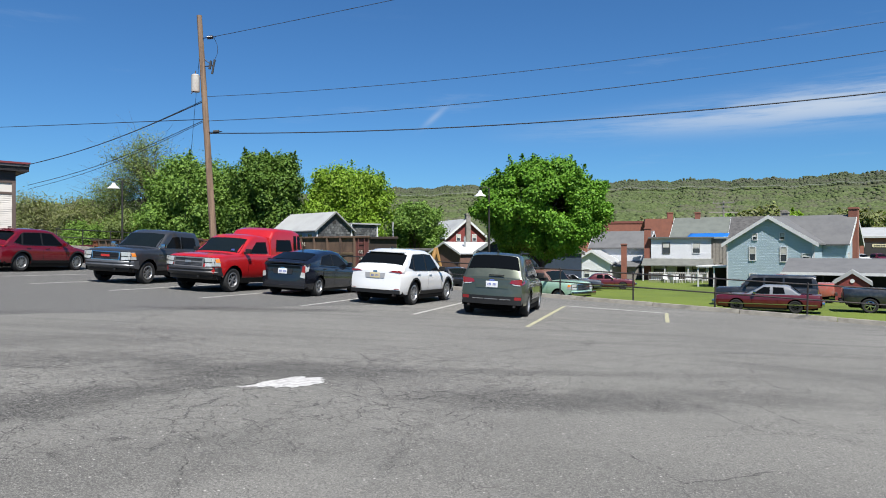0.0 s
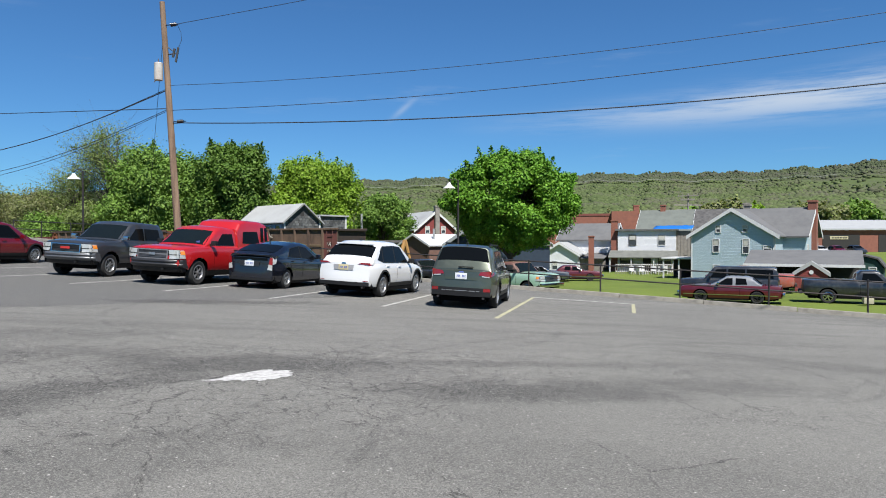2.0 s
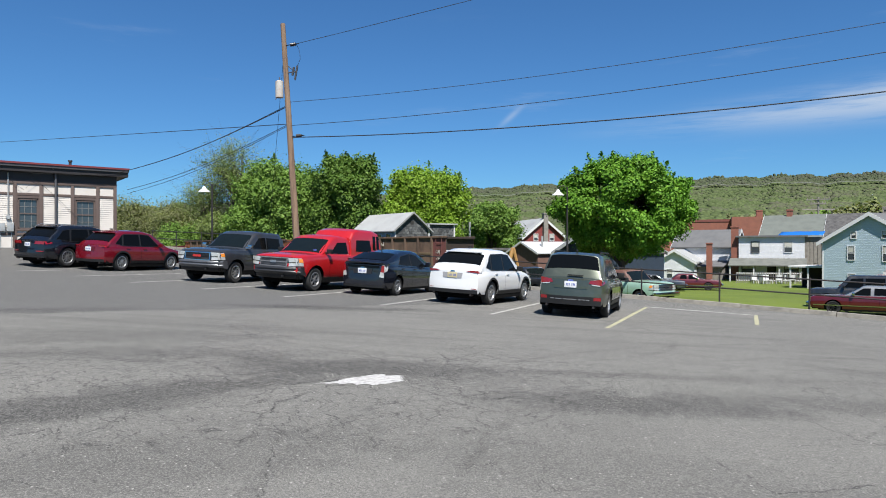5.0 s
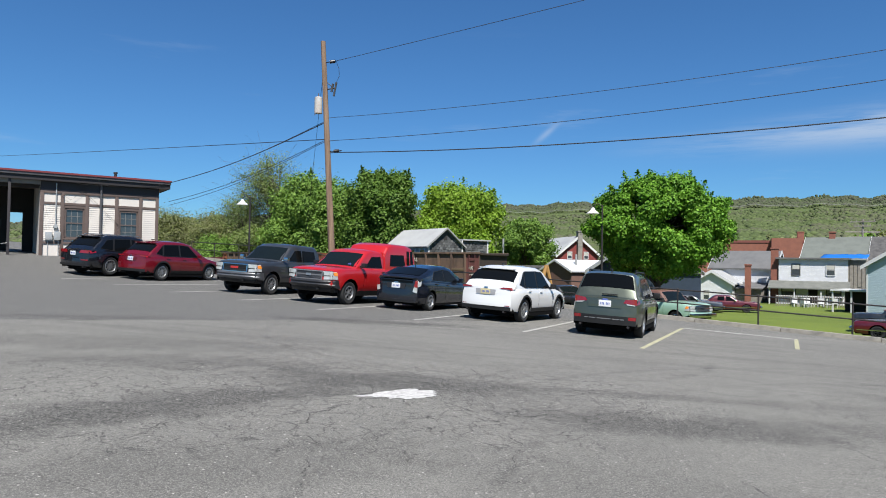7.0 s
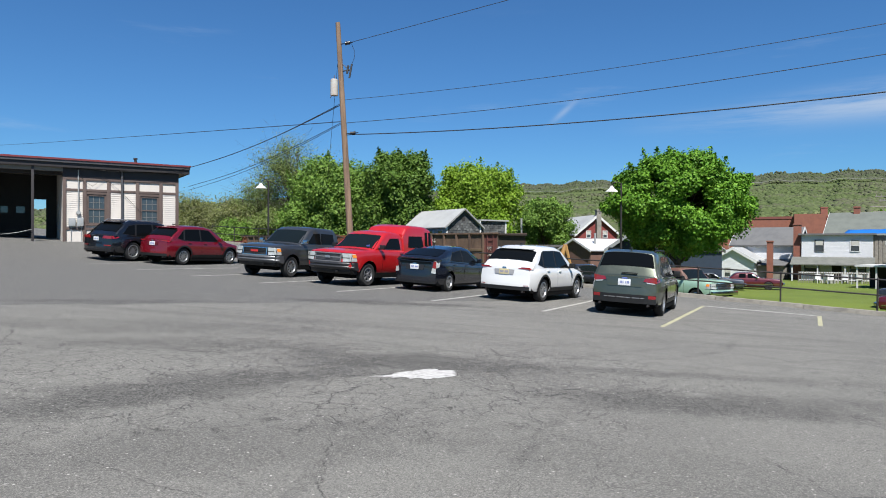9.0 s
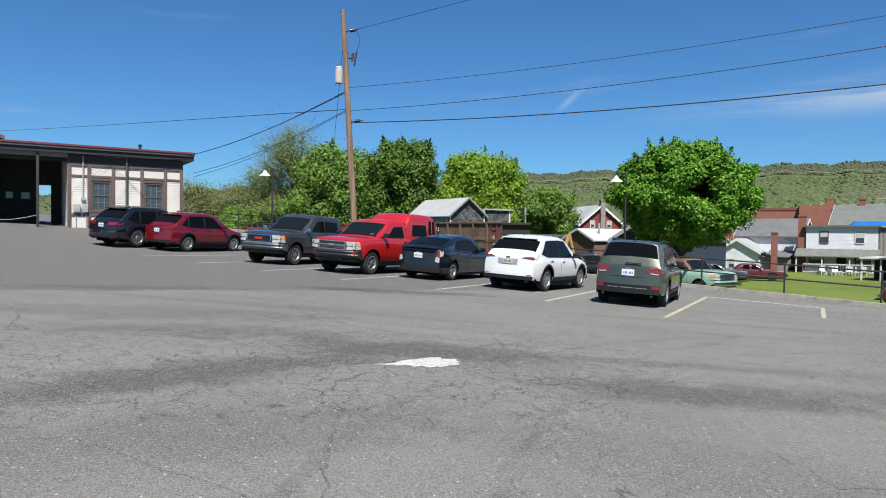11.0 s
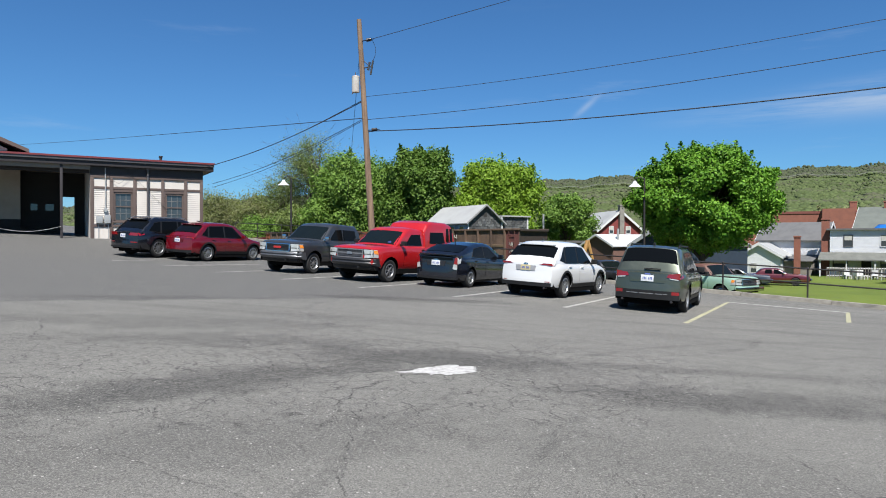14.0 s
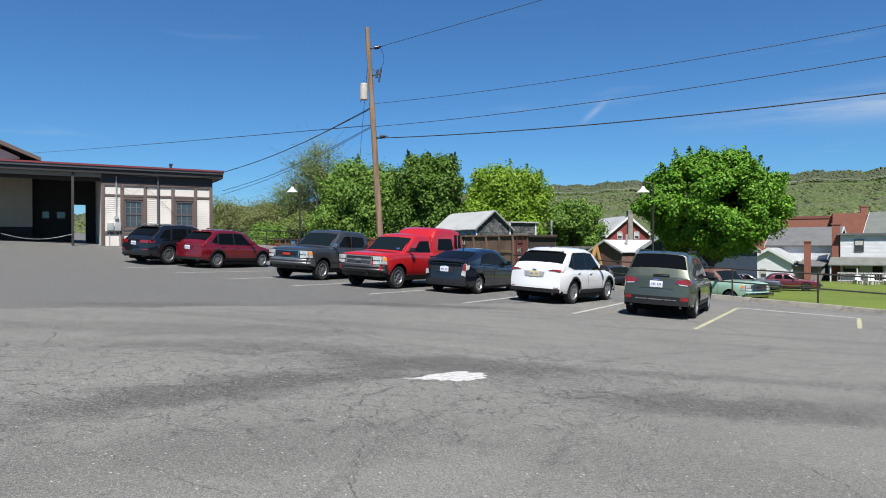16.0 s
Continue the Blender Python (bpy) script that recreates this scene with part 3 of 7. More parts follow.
# ---------------------------------------------------------------- vehicles
def wheel_meshes(r, w, spokes, rim_mat, rim_r):
    prof = [(rim_r, w / 2 - 0.02), (r - 0.05, w / 2), (r - 0.015, w / 2 - 0.02), (r, w / 2 - 0.05), (r, -w / 2 + 0.05), (r - 0.015, -w / 2 + 0.02), (r - 0.05, -w / 2), (rim_r, -w / 2 + 0.02)]
    bm = bmesh.new()
    n_ = 36
    rings = [[bm.verts.new((x, math.cos(2 * math.pi * k / n_) * q, math.sin(2 * math.pi * k / n_) * q)) for k in range(n_)] for q, x in prof]
    for a, b in zip(rings, rings[1:]):
        for k in range(n_):
            bm.faces.new((a[k], a[(k + 1) % n_], b[(k + 1) % n_], b[k]))
    tyre = mesh_of("wheel", bm, RUBBER)
    bm = bmesh.new()
    # lip, hub, spokes and the dark drum behind
    lip = [(rim_r + 0.005, w / 2 - 0.012), (rim_r - 0.02, w / 2 - 0.005), (rim_r - 0.045, w / 2 - 0.05), (rim_r - 0.05, -w / 2 + 0.03)]
    rings = [[bm.verts.new((x, math.cos(2 * math.pi * k / n_) * q, math.sin(2 * math.pi * k / n_) * q)) for k in range(n_)] for q, x in lip]
    for a, b in zip(rings, rings[1:]):
        for k in range(n_):
            bm.faces.new((a[k], a[(k + 1) % n_], b[(k + 1) % n_], b[k]))
    cyl(bm, (w / 2 - 0.075, 0, 0), (w / 2 - 0.02, 0, 0), rim_r * 0.27, rim_r * 0.2, 16)
    for k in range(spokes):
        a = 2 * math.pi * k / spokes + 0.3
        vs = box(bm, w / 2 - 0.065, w / 2 - 0.028, -rim_r * 0.09, rim_r * 0.09, rim_r * 0.2, rim_r - 0.03)
        for v in vs:
            if v.co.z > rim_r * 0.5:
                v.co.y *= 1.35 if spokes < 8 else 0.8
        bmesh.ops.rotate(bm, verts=vs, cent=(0, 0, 0), matrix=Matrix.Rotation(a, 3, "X"))
    rim = mesh_of("rim", bm, rim_mat)
    bm = bmesh.new()
    cyl(bm, (-w / 2 + 0.02, 0, 0), (w / 2 - 0.09, 0, 0), rim_r - 0.05, seg=24)
    return tyre, rim, mesh_of("brake_drum", bm, UNDER)


def vehicle(name, label, cat, S, m):
    L, W, wr, sill = S["L"], S["W"], S["wr"], S["sill"]
    car = thing(name, label, cat, m)
    ya = (-L / 2 + S["roh"], -L / 2 + S["roh"] + S["wb"])
    bulge, ye = 0.11, L / 2 - 0.11
    R = wr + S.get("gap", 0.06)
    dk, cb = np.array(S["deck"], float), np.array(S["cabin"], float)
    tum = S.get("tumble", 0.26)

    def deck(y):
        return float(np.interp(y, dk[:, 0], dk[:, 1]))

    def hw(y):
        t = max(0.0, (abs(y) - (ye - 0.7)) / 0.7)
        return W / 2 * (1 - S.get("taper", 0.13) * t**2.2)

    def bot(y):
        z = sill
        if y > ye - 0.5:
            z = sill + (S["bf"] - sill) * min(1, (y - ye + 0.5) / 0.4)
        elif y < -ye + 0.5:
            z = sill + (S["br"] - sill) * min(1, (-ye + 0.5 - y) / 0.4)
        for a in ya:
            if abs(y - a) < R:
                z = max(z, wr + math.sqrt(R * R - (y - a) ** 2))
        return z

    FR = (0, 0.14, 0.34, 0.55, 0.74, 0.87, 0.95, 1.0)
    IN = (0.06, 0.02, 0.004, 0.0, 0.012, 0.03, 0.055, 0.11)

    def side_x(y, z):
        f = min(1, max(0, (z - sill) / (deck(y) - sill)))
        return hw(y) - float(np.interp(f, FR, IN))

    def section(y):
        d, b0 = deck(y), bot(y)
        pts = [(side_x(y, b0), b0)] + [(side_x(y, max(b0, sill + f * (d - sill))), max(b0 + 0.003 * k, sill + f * (d - sill))) for k, f in enumerate(FR[1:], 1)]
        w_ = pts[-1][0]
        cr = S.get("crown", 0.03)
        return pts + [(w_ * 0.75, d + cr * 0.5), (w_ * 0.4, d + cr * 0.85), (0.0, d + cr)]

    ys = set(np.linspace(-ye, ye, 40).round(3)) | {round(float(v), 3) for v in dk[:, 0] if abs(v) < ye}
    for a in ya:
        ys |= {round(a + R * math.sin(t), 3) for t in np.linspace(-math.pi / 2, math.pi / 2, 15)}
        ys |= {round(a - R - 0.004, 3), round(a + R + 0.004, 3)}
    ys = sorted(v for v in ys if -ye <= v <= ye)
    bm = bmesh.new()
    rows_ = []
    for y in ys:
        sec = section(y)
        rows_.append([bm.verts.new((x, y, z)) for x, z in sec] + [bm.verts.new((-x, y, z)) for x, z in sec[-2::-1]])
    for a, b in zip(rows_, rows_[1:]):
        for k in range(len(a) - 1):
            bm.faces.new((a[k], a[k + 1], b[k + 1], b[k]))

    def end_y(sign, x, z):
        w_, d, b0 = hw(ye), deck(sign * ye), S["bf"] if sign > 0 else S["br"]
        f = min(1, max(0, (z - b0) / max(0.05, d - b0)))
        prof = S.get("nose" if sign > 0 else "tail", ((0, 0.7), (0.35, 1.0), (0.6, 0.75), (1, 0.15)))
        return sign * (ye + bulge * (1 - (x / w_) ** 2) * 0.55 + bulge * 0.45 * float(np.interp(f, *zip(*prof))) * (1 - (x / w_) ** 4))

    for sign, row in ((-1, rows_[0]), (1, rows_[-1])):
        h = len(FR)
        cols = 10
        y0 = row[0].co.y
        grid = []
        for k in range(h):
            a, b = row[k], row[len(row) - 1 - k]
            line = [a]
            for c in range(1, cols):
                x = a.co.x + (b.co.x - a.co.x) * c / cols
                line.append(bm.verts.new((x, end_y(sign, x, a.co.z), a.co.z)))
            grid.append(line + [b])
        for a, b in zip(grid, grid[1:]):
            for c in range(cols):
                bm.faces.new((a[c], a[c + 1], b[c + 1], b[c]))
        top = row[h:len(row) - h]
        try:
            bm.faces.new(grid[-1] + top[::-1])
        except ValueError:
            pass
    body = part("body", bm, S["paint"], car, angle=28)

    # cabin
    def cabin_loft(nm, line, material, tum_, inset, top_crown=0.03, parent=car):
        line = np.array(line, float)

        def zt(y):
            return float(np.interp(y, line[:, 0], line[:, 1]))

        def wx(y, z):
            return hw(max(-ye + 0.35, min(y, ye))) - inset - tum_ * max(0, z - deck(y))

        def sec(y):
            t, d = zt(y), deck(y) - 0.05
            t = max(t, d + 0.01)
            e = min(0.09, (t - d) * 0.5)
            wt = wx(y, t)
            return [(wx(y, d), d), (wx(y, d + (t - d) * 0.5), d + (t - d) * 0.5), (wx(y, t - e), t - e), (wt - 0.025, t - e * 0.35), (wt - 0.085, t), (wt * 0.55, t + top_crown * 0.7), (0, t + top_crown)]

        st = sorted(set(np.round(np.concatenate([np.linspace(a[0], b[0], 7) for a, b in zip(line, line[1:])]), 3)))
        bm = bmesh.new()
        rr = []
        for y in st:
            s_ = sec(y)
            rr.append([bm.verts.new((x, y, z)) for x, z in s_] + [bm.verts.new((-x, y, z)) for x, z in s_[-2::-1]])
        for a, b in zip(rr, rr[1:]):
            for k in range(len(a) - 1):
                bm.faces.new((a[k], a[k + 1], b[k + 1], b[k]))
        bm.faces.new(rr[0])
        bm.faces.new(rr[-1][::-1])
        return part(nm, bm, material, parent, angle=30), wx, sec

    cabin, wx, csec = cabin_loft("cabin", S["cabin"], S.get("roof_paint", S["paint"]), tum, S.get("inset", 0.075))

    def side_glass(nm, poly, wxf, parent, material=GLASS_CAR, off=0.006):
        for sgn in (1, -1):
            bm = bmesh.new()
            bm.faces.new([bm.verts.new((sgn * (wxf(y, z) + off), y, z)) for y, z in poly])
            r = bmesh.ops.extrude_face_region(bm, geom=bm.faces[:])
            for v in r["geom"]:
                if isinstance(v, bmesh.types.BMVert):
                    v.co.x -= sgn * 0.03
            part(nm, bm, material, parent, angle=0)

    glass_ = S.get("glass", GLASS_CAR)

    def top_glass(nm, y0, y1, margin, secf, parent, off=0.012, m1=None):
        bm = bmesh.new()
        g = []
        for k in range(9):
            y = y0 + (y1 - y0) * k / 8
            s_ = secf(y)[2:]
            xs_, zs_ = [p[0] for p in s_][::-1], [p[1] for p in s_][::-1]
            mg = margin + ((m1 if m1 is not None else margin) - margin) * k / 8
            w_ = s_[0][0] - mg
            g.append([])
            for c in range(13):
                x = w_ * (c / 6 - 1)
                dy = -0.012 if y1 < y0 else 0.012
                g[-1].append(bm.verts.new((x, y - dy * 0.6, float(np.interp(abs(x), xs_, zs_)) + off)))
        for a, b in zip(g, g[1:]):
            for c in range(12):
                bm.faces.new((a[c], a[c + 1], b[c + 1], b[c]))
        return part(nm, bm, glass_, parent, angle=40)

    if S.get("surround"):
        side_glass("window_surround", S["surround"], wx, cabin, BLACK, 0.003)
    for poly in S["windows"]:
        side_glass("side_window", poly, wx, cabin)
    if S.get("screen"):
        top_glass("windscreen", S["screen"][0], S["screen"][1], 0.1, csec, cabin, m1=0.05)
    if S.get("rear"):
        top_glass("rear_window", S["rear"][0], S["rear"][1], S["rear"][2] if len(S["rear"]) > 2 else 0.09, csec, cabin)
    if S.get("cap"):
        cap, cwx, _ = cabin_loft("bed_cap", S["cap"], S["paint"], 0.16, 0.06)
        for poly in S["cap_windows"]:
            side_glass("cap_window", poly, cwx, cap)

    # patches that lie on the surface: u, v corners are x, z on the ends and y, z on the sides
    def quad(nm, where, corners, material, parent=body, off=0.012, nu=8, nv=4, label=""):
        bm = bmesh.new()
        (a, b, c, d) = [np.array(k, float) for k in corners]
        g = []
        for i in range(nu + 1):
            g.append([])
            for j in range(nv + 1):
                s, t = i / nu, j / nv
                u, v = a * (1 - s) * (1 - t) + b * s * (1 - t) + c * s * t + d * (1 - s) * t
                if where == "tail":
                    p = (u, end_y(-1, u, v) - off, v)
                elif where == "nose":
                    p = (u, end_y(1, u, v) + off, v)
                elif where == "right":
                    p = (side_x(u, v) + off, u, v)
                else:
                    p = (-side_x(u, v) - off, u, v)
                g[-1].append(bm.verts.new(p))
        for i in range(nu):
            for j in range(nv):
                bm.faces.new((g[i][j], g[i + 1][j], g[i + 1][j + 1], g[i][j + 1]))
        return part(nm, bm, material, parent, label, angle=40)

    for nm, where, corners, material in S.get("patches", ()):
        o_ = {"lamp_surround": 0.006, "headlamp": 0.02, "turn_signal": 0.02, "grille_slat": 0.024, "grille_bar": 0.022, "grille_surround": 0.03, "emblem": 0.036, "headlamp_side": 0.016, "side_marker": 0.022}.get(nm, 0.012)
        quad(nm, where, corners, material, off=o_)
        if where in ("tail", "nose") and nm in ("tail_lamp", "headlamp", "reflector", "turn_signal", "fog_lamp", "reverse_lamp"):
            quad(nm, where, [(-u, v) for u, v in corners], material, off=o_)
        if where == "right":
            quad(nm, "left", corners, material, off=o_)
    # shut lines of the doors
    for y in S.get("shut", ()):
        quad("shut_line", "right", [(y - 0.006, sill + 0.12), (y + 0.006, sill + 0.12), (y + 0.006, deck(y) - 0.05), (y - 0.006, deck(y) - 0.05)], UNDER, off=0.003, nu=1)
        quad("shut_line", "left", [(y - 0.006, sill + 0.12), (y + 0.006, sill + 0.12), (y + 0.006, deck(y) - 0.05), (y - 0.006, deck(y) - 0.05)], UNDER, off=0.003, nu=1)
    for y, z in S.get("handles", ()):
        for sgn in (1, -1):
            bm = bmesh.new()
            x = side_x(y, z)
            box(bm, sgn * (x - 0.01), sgn * (x + 0.035), y - 0.09, y + 0.09, z - 0.016, z + 0.016, bev=0.01)
            part("door_handle", bm, S.get("handle_mat", S["paint"]), body)
    if "mirror" in S:
        y, z = S["mirror"]
        for sgn in (1, -1):
            bm = bmesh.new()
            x = side_x(y, min(z, deck(y) - 0.02)) - 0.03
            box(bm, sgn * (x + 0.06), sgn * (x + 0.24), y - 0.06, y + 0.06, z - 0.02, z + 0.13, bev=0.035)
            box(bm, sgn * (x - 0.06), sgn * (x + 0.1), y - 0.03, y + 0.04, z - 0.03, z + 0.03, bev=0.01)
            part("mirror", bm, S.get("mirror_mat", S["paint"]), car)
    # black arch and sill cladding
    if S.get("clad"):
        for a in ya:
            for sgn in (1, -1):
                bm = bmesh.new()
                pr = None
                for t in np.linspace(0, math.pi, 19):
                    pair = []
                    for rr in (R - 0.01, R + 0.055):
                        y, z = a + rr * math.cos(t), wr + rr * math.sin(t)
                        if abs(y) > ye:
                            y = math.copysign(ye, y)
                        z = max(z, S["clad"] - 0.06)
                        pair.append(bm.verts.new((sgn * (side_x(y, z) + 0.012), y, z)))
                    if pr:
                        bm.faces.new((*pr, *pair[::-1]))
                    pr = pair
                part("arch_trim", bm, BLACK, body)
        y0, y1 = ya[0] + R, ya[1] - R
        quad("sill_trim", "right", [(y0, sill), (y1, sill), (y1, S["clad"]), (y0, S["clad"])], BLACK)
        quad("sill_trim", "left", [(y0, sill), (y1, sill), (y1, S["clad"]), (y0, S["clad"])], BLACK)
    # underside, near-black and hung low to deepen the shade beneath; wheel wells
    bm = bmesh.new()
    box(bm, -W / 2 + 0.1, W / 2 - 0.1, -ye + 0.1, ya[0] - R, sill - 0.02, deck(0) - 0.2)
    box(bm, -W / 2 + 0.05, W / 2 - 0.05, ya[0] + R, ya[1] - R, max(0.17, sill - 0.14), sill + 0.3)
    box(bm, -W / 2 + 0.3, W / 2 - 0.3, -ye + 0.25, ye - 0.3, max(0.17, sill - 0.16), sill + 0.1)
    box(bm, -W / 2 + 0.1, W / 2 - 0.1, ya[1] + R, ye - 0.05, sill, deck(ye) - 0.1)
    for a in ya:
        box(bm, -W / 2 + 0.28, W / 2 - 0.28, a - R, a + R, wr - 0.05, wr + R + 0.05)
    part("underside", bm, UNDER, car, angle=0)
    # wheels
    tw = S.get("tw", 0.23)
    key = (round(wr, 3), tw, S.get("spokes", 5), S.get("rim_mat", ALLOY).name, S.get("rim", 0.23))
    if key not in WHEELS:
        WHEELS[key] = wheel_meshes(wr, tw, key[2], S.get("rim_mat", ALLOY), key[4])
    for a in ya:
        for sgn in (1, -1):
            wh = new("wheel", WHEELS[key][0])
            wh.parent = car
            wh.matrix_basis = pose(sgn * (W / 2 - tw / 2 - S.get("track_in", 0.03)), a, wr, 0, 0, 0 if sgn > 0 else 180)
            for k, nm in ((1, "rim"), (2, "brake_drum")):
                o = new(nm, WHEELS[key][k])
                o.parent = wh
    # plates and exhausts
    if S.get("plate"):
        z, where = S["plate"], S.get("plate_end", -1)
        y = end_y(where, 0, z) + where * 0.012
        bm = B((-0.155, 0.155, y - 0.008, y + 0.008, z - 0.08, z + 0.08), bev=0.006)
        pl = part("number_plate", bm, S.get("plate_mat", WHITE_PLATE), car, "number plate with illegible bars")
        for k in (0, 1, 2, 4, 5, 6):
            part("plate_bar", B((-0.11 + k * 0.035, -0.09 + k * 0.035, y + where * 0.009, y + where * 0.012, z - 0.03, z + 0.03)), PLATE_BLUE, pl, angle=0)
    for x, y, z in S.get("pipes", ()):
        bm = bmesh.new()
        cyl(bm, (x, y + 0.06, z), (x, y + 0.3, z), 0.03)
        part("exhaust_tip", bm, STEEL_DK, car)
    for nm, b_, material in S.get("boxes", ()):
        part(nm, B(*b_, bev=S.get("boxbev", 0.02)), material, car)
    for nm, half, y1, sweep, sect, material in S.get("bows", ()):
        # a bar bowed in plan: sect holds (setback, height) from top to bottom
        bm = bmesh.new()
        rings = []
        for k in range(15):
            x = half * (k / 7 - 1)
            back = sweep * abs(k / 7 - 1) ** 4
            rings.append([bm.verts.new((x, y1 - back - d, z)) for d, z in sect])
        for p, q in zip(rings, rings[1:]):
            for j in range(len(sect)):
                bm.faces.new((p[j], p[j - 1], q[j - 1], q[j]))
        bm.faces.new(rings[0])
        bm.faces.new(rings[-1][::-1])
        bmesh.ops.recalc_face_normals(bm, faces=bm.faces[:])
        part(nm, bm, material, car, angle=50)
    for nm, pts, r, material in S.get("tubes", ()):
        for sgn in (1, -1):
            bm = bmesh.new()
            for p, q in zip(pts, pts[1:]):
                cyl(bm, (sgn * p[0], *p[1:]), (sgn * q[0], *q[1:]), r, seg=8)
            part(nm, bm, material, car)
    return car


WHEELS = {}


def stand(x, y, head, z=None, pitchroll=True):
    """A pose on the sloping car park, turned by head degrees."""
    n_ = Vector((0.052, 0.003, 1)).normalized()
    h = radians(head)
    f = Vector((-math.sin(h), math.cos(h), 0))
    f = (f - n_ * f.dot(n_)).normalized()
    r = f.cross(n_)
    mm = Matrix((r, f, n_)).transposed().to_4x4()
    return Matrix.Translation((x, y, lot_z(x, y) if z is None else z)) @ mm


def crossover(L, W, H, wb, roh, pt, kind, **kw):
    h = L / 2
    up = H - 0.03
    if kind == "upright":
        cabin = [(-h + 0.14, 1.0), (-h + 0.24, 1.22), (-h + 0.44, up - 0.07), (-h + 0.75, up - 0.01), (-0.6, up), (-0.1, up - 0.01), (0.25, up - 0.07), (1.15, 0.99)]
        rear = (-h + 0.25, -h + 0.43, 0.075)
    else:
        cabin = [(-h + 0.22, 1.02), (-h + 0.4, 1.22), (-h + 0.78, up - 0.12), (-h + 1.15, up - 0.02), (-0.5, up), (-0.05, up - 0.015), (0.3, up - 0.09), (1.2, 0.99)]
        rear = (-h + 0.36, -h + 0.74, 0.06)
    t = up - 0.16
    S = dict(L=L, W=W, wb=wb, roh=roh, wr=0.355, rim=0.235, sill=0.3, bf=0.28, br=0.34, paint=pt, clad=0.42, tumble=0.27,
             deck=[(-h, 0.98), (-h + 0.5, 1.01), (0, 0.99), (1.1, 0.97), (1.3, 0.96), (h - 0.5, 0.87), (h - 0.25, 0.78), (h, 0.66)],
             cabin=cabin, rear=rear, screen=(0.36, 1.1),
             windows=[[(-0.35, 1.03), (0.62, 1.03), (0.12, t), (-0.35, t + 0.03)], [(-1.28, 1.04), (-0.43, 1.03), (-0.43, t + 0.03), (-1.2, t)], [(-h + 0.62, 1.12), (-1.36, 1.05), (-1.3, t - 0.01), (-h + 0.95, t - 0.06)]],
             surround=[(-h + 0.6, 1.1), (-1.3, 1.02), (0.68, 1.01), (0.14, t + 0.025), (-0.35, t + 0.05), (-1.2, t + 0.025), (-h + 0.95, t - 0.04)],
             shut=(0.75, -0.39, -1.25), handles=[(-0.2, 0.9), (-1.08, 0.92)], mirror=(0.62, 1.02), plate=0.86, pipes=[(-0.6, -h - 0.02, 0.3), (0.6, -h - 0.02, 0.3)], gap=0.055, tail=((0, 0.6), (0.3, 1.0), (0.48, 0.95), (0.52, 0.45), (0.8, 0.35), (1, 0.1)))
    S.update(kw)
    return S


FOR = crossover(4.625, 1.815, 1.70, 2.67, 1.0, paint("paint_sage_green", (0.0945, 0.108, 0.0792), 0.6), "upright", spokes=5, patches=[
    ("tail_lamp", "tail", [(0.46, 0.9), (0.775, 0.86), (0.785, 1.02), (0.5, 0.98)], REDLAMP),
    ("tail_lamp", "right", [(-2.2, 0.86), (-1.98, 0.92), (-1.95, 1.0), (-2.2, 0.98)], REDLAMP),
    ("reverse_lamp", "tail", [(0.56, 0.855), (0.74, 0.84), (0.745, 0.865), (0.53, 0.885)], CLEARLAMP),
    # darker sage paints the recess shade on a flush patch
    ("plate_recess", "tail", [(-0.42, 0.76), (0.42, 0.76), (0.46, 0.93), (-0.46, 0.93)], paint("paint_sage_green_shaded", (0.082, 0.094, 0.068), 0.5)),
    ("bumper_trim", "tail", [(-0.785, 0.34), (0.785, 0.34), (0.785, 0.56), (-0.785, 0.56)], BLACK),
    ("skid_strip", "tail", [(-0.5, 0.47), (0.5, 0.47), (0.5, 0.49), (-0.5, 0.49)], ALLOY),
    ("reflector", "tail", [(0.6, 0.47), (0.775, 0.47), (0.775, 0.55), (0.6, 0.55)], REDLAMP),
    ("badge", "tail", [(-0.075, 0.95), (0.075, 0.95), (0.06, 0.985), (-0.06, 0.985)], PLATE_BLUE),
    ("headlamp", "nose", [(0.45, 0.6), (0.75, 0.62), (0.76, 0.72), (0.45, 0.68)], CLEARLAMP)],
    mirror_mat=BLACK, tubes=[("roof_rail", [(0.62, 0.15, 1.64), (0.62, 0.05, 1.7), (0.61, -1.4, 1.7), (0.6, -1.5, 1.64)], 0.022, BLACK)],
    boxes=[("wiper", [(-0.1, 0.3, -2.2, -2.17, 1.09, 1.105)], BLACK), ("roof_fin", [(-0.02, 0.02, -1.6, -1.45, 1.7, 1.76)], BLACK)])
vehicle("crossover_car", "sage green metallic crossover parked nose to the kerb", "car", FOR, stand(1.80, 19.79, -14.4))

MAZ_P = [
    ("tail_lamp", "tail", [(0.42, 0.965), (0.79, 0.95), (0.795, 1.01), (0.55, 1.01)], REDLAMP),
    ("tail_lamp", "right", [(-2.16, 0.93), (-1.85, 0.99), (-1.85, 1.01), (-2.16, 1.0)], REDLAMP),
    # grey on the white body draws the shade of the recess
    ("plate_recess", "tail", [(-0.3, 0.78), (0.3, 0.78), (0.33, 0.93), (-0.33, 0.93)], mat("recess_shade_grey", (0.35, 0.35, 0.36), 0.4)),
    ("bumper_trim", "tail", [(-0.795, 0.34), (0.795, 0.34), (0.795, 0.45), (-0.795, 0.45)], BLACK),
    ("reflector", "tail", [(0.62, 0.47), (0.76, 0.47), (0.76, 0.49), (0.62, 0.49)], REDLAMP),
    ("badge", "tail", [(-0.07, 0.955), (0.07, 0.955), (0.06, 1.0), (-0.06, 1.0)], CHROME),
    ("headlamp", "nose", [(0.42, 0.62), (0.78, 0.66), (0.78, 0.72), (0.42, 0.68)], CLEARLAMP)]
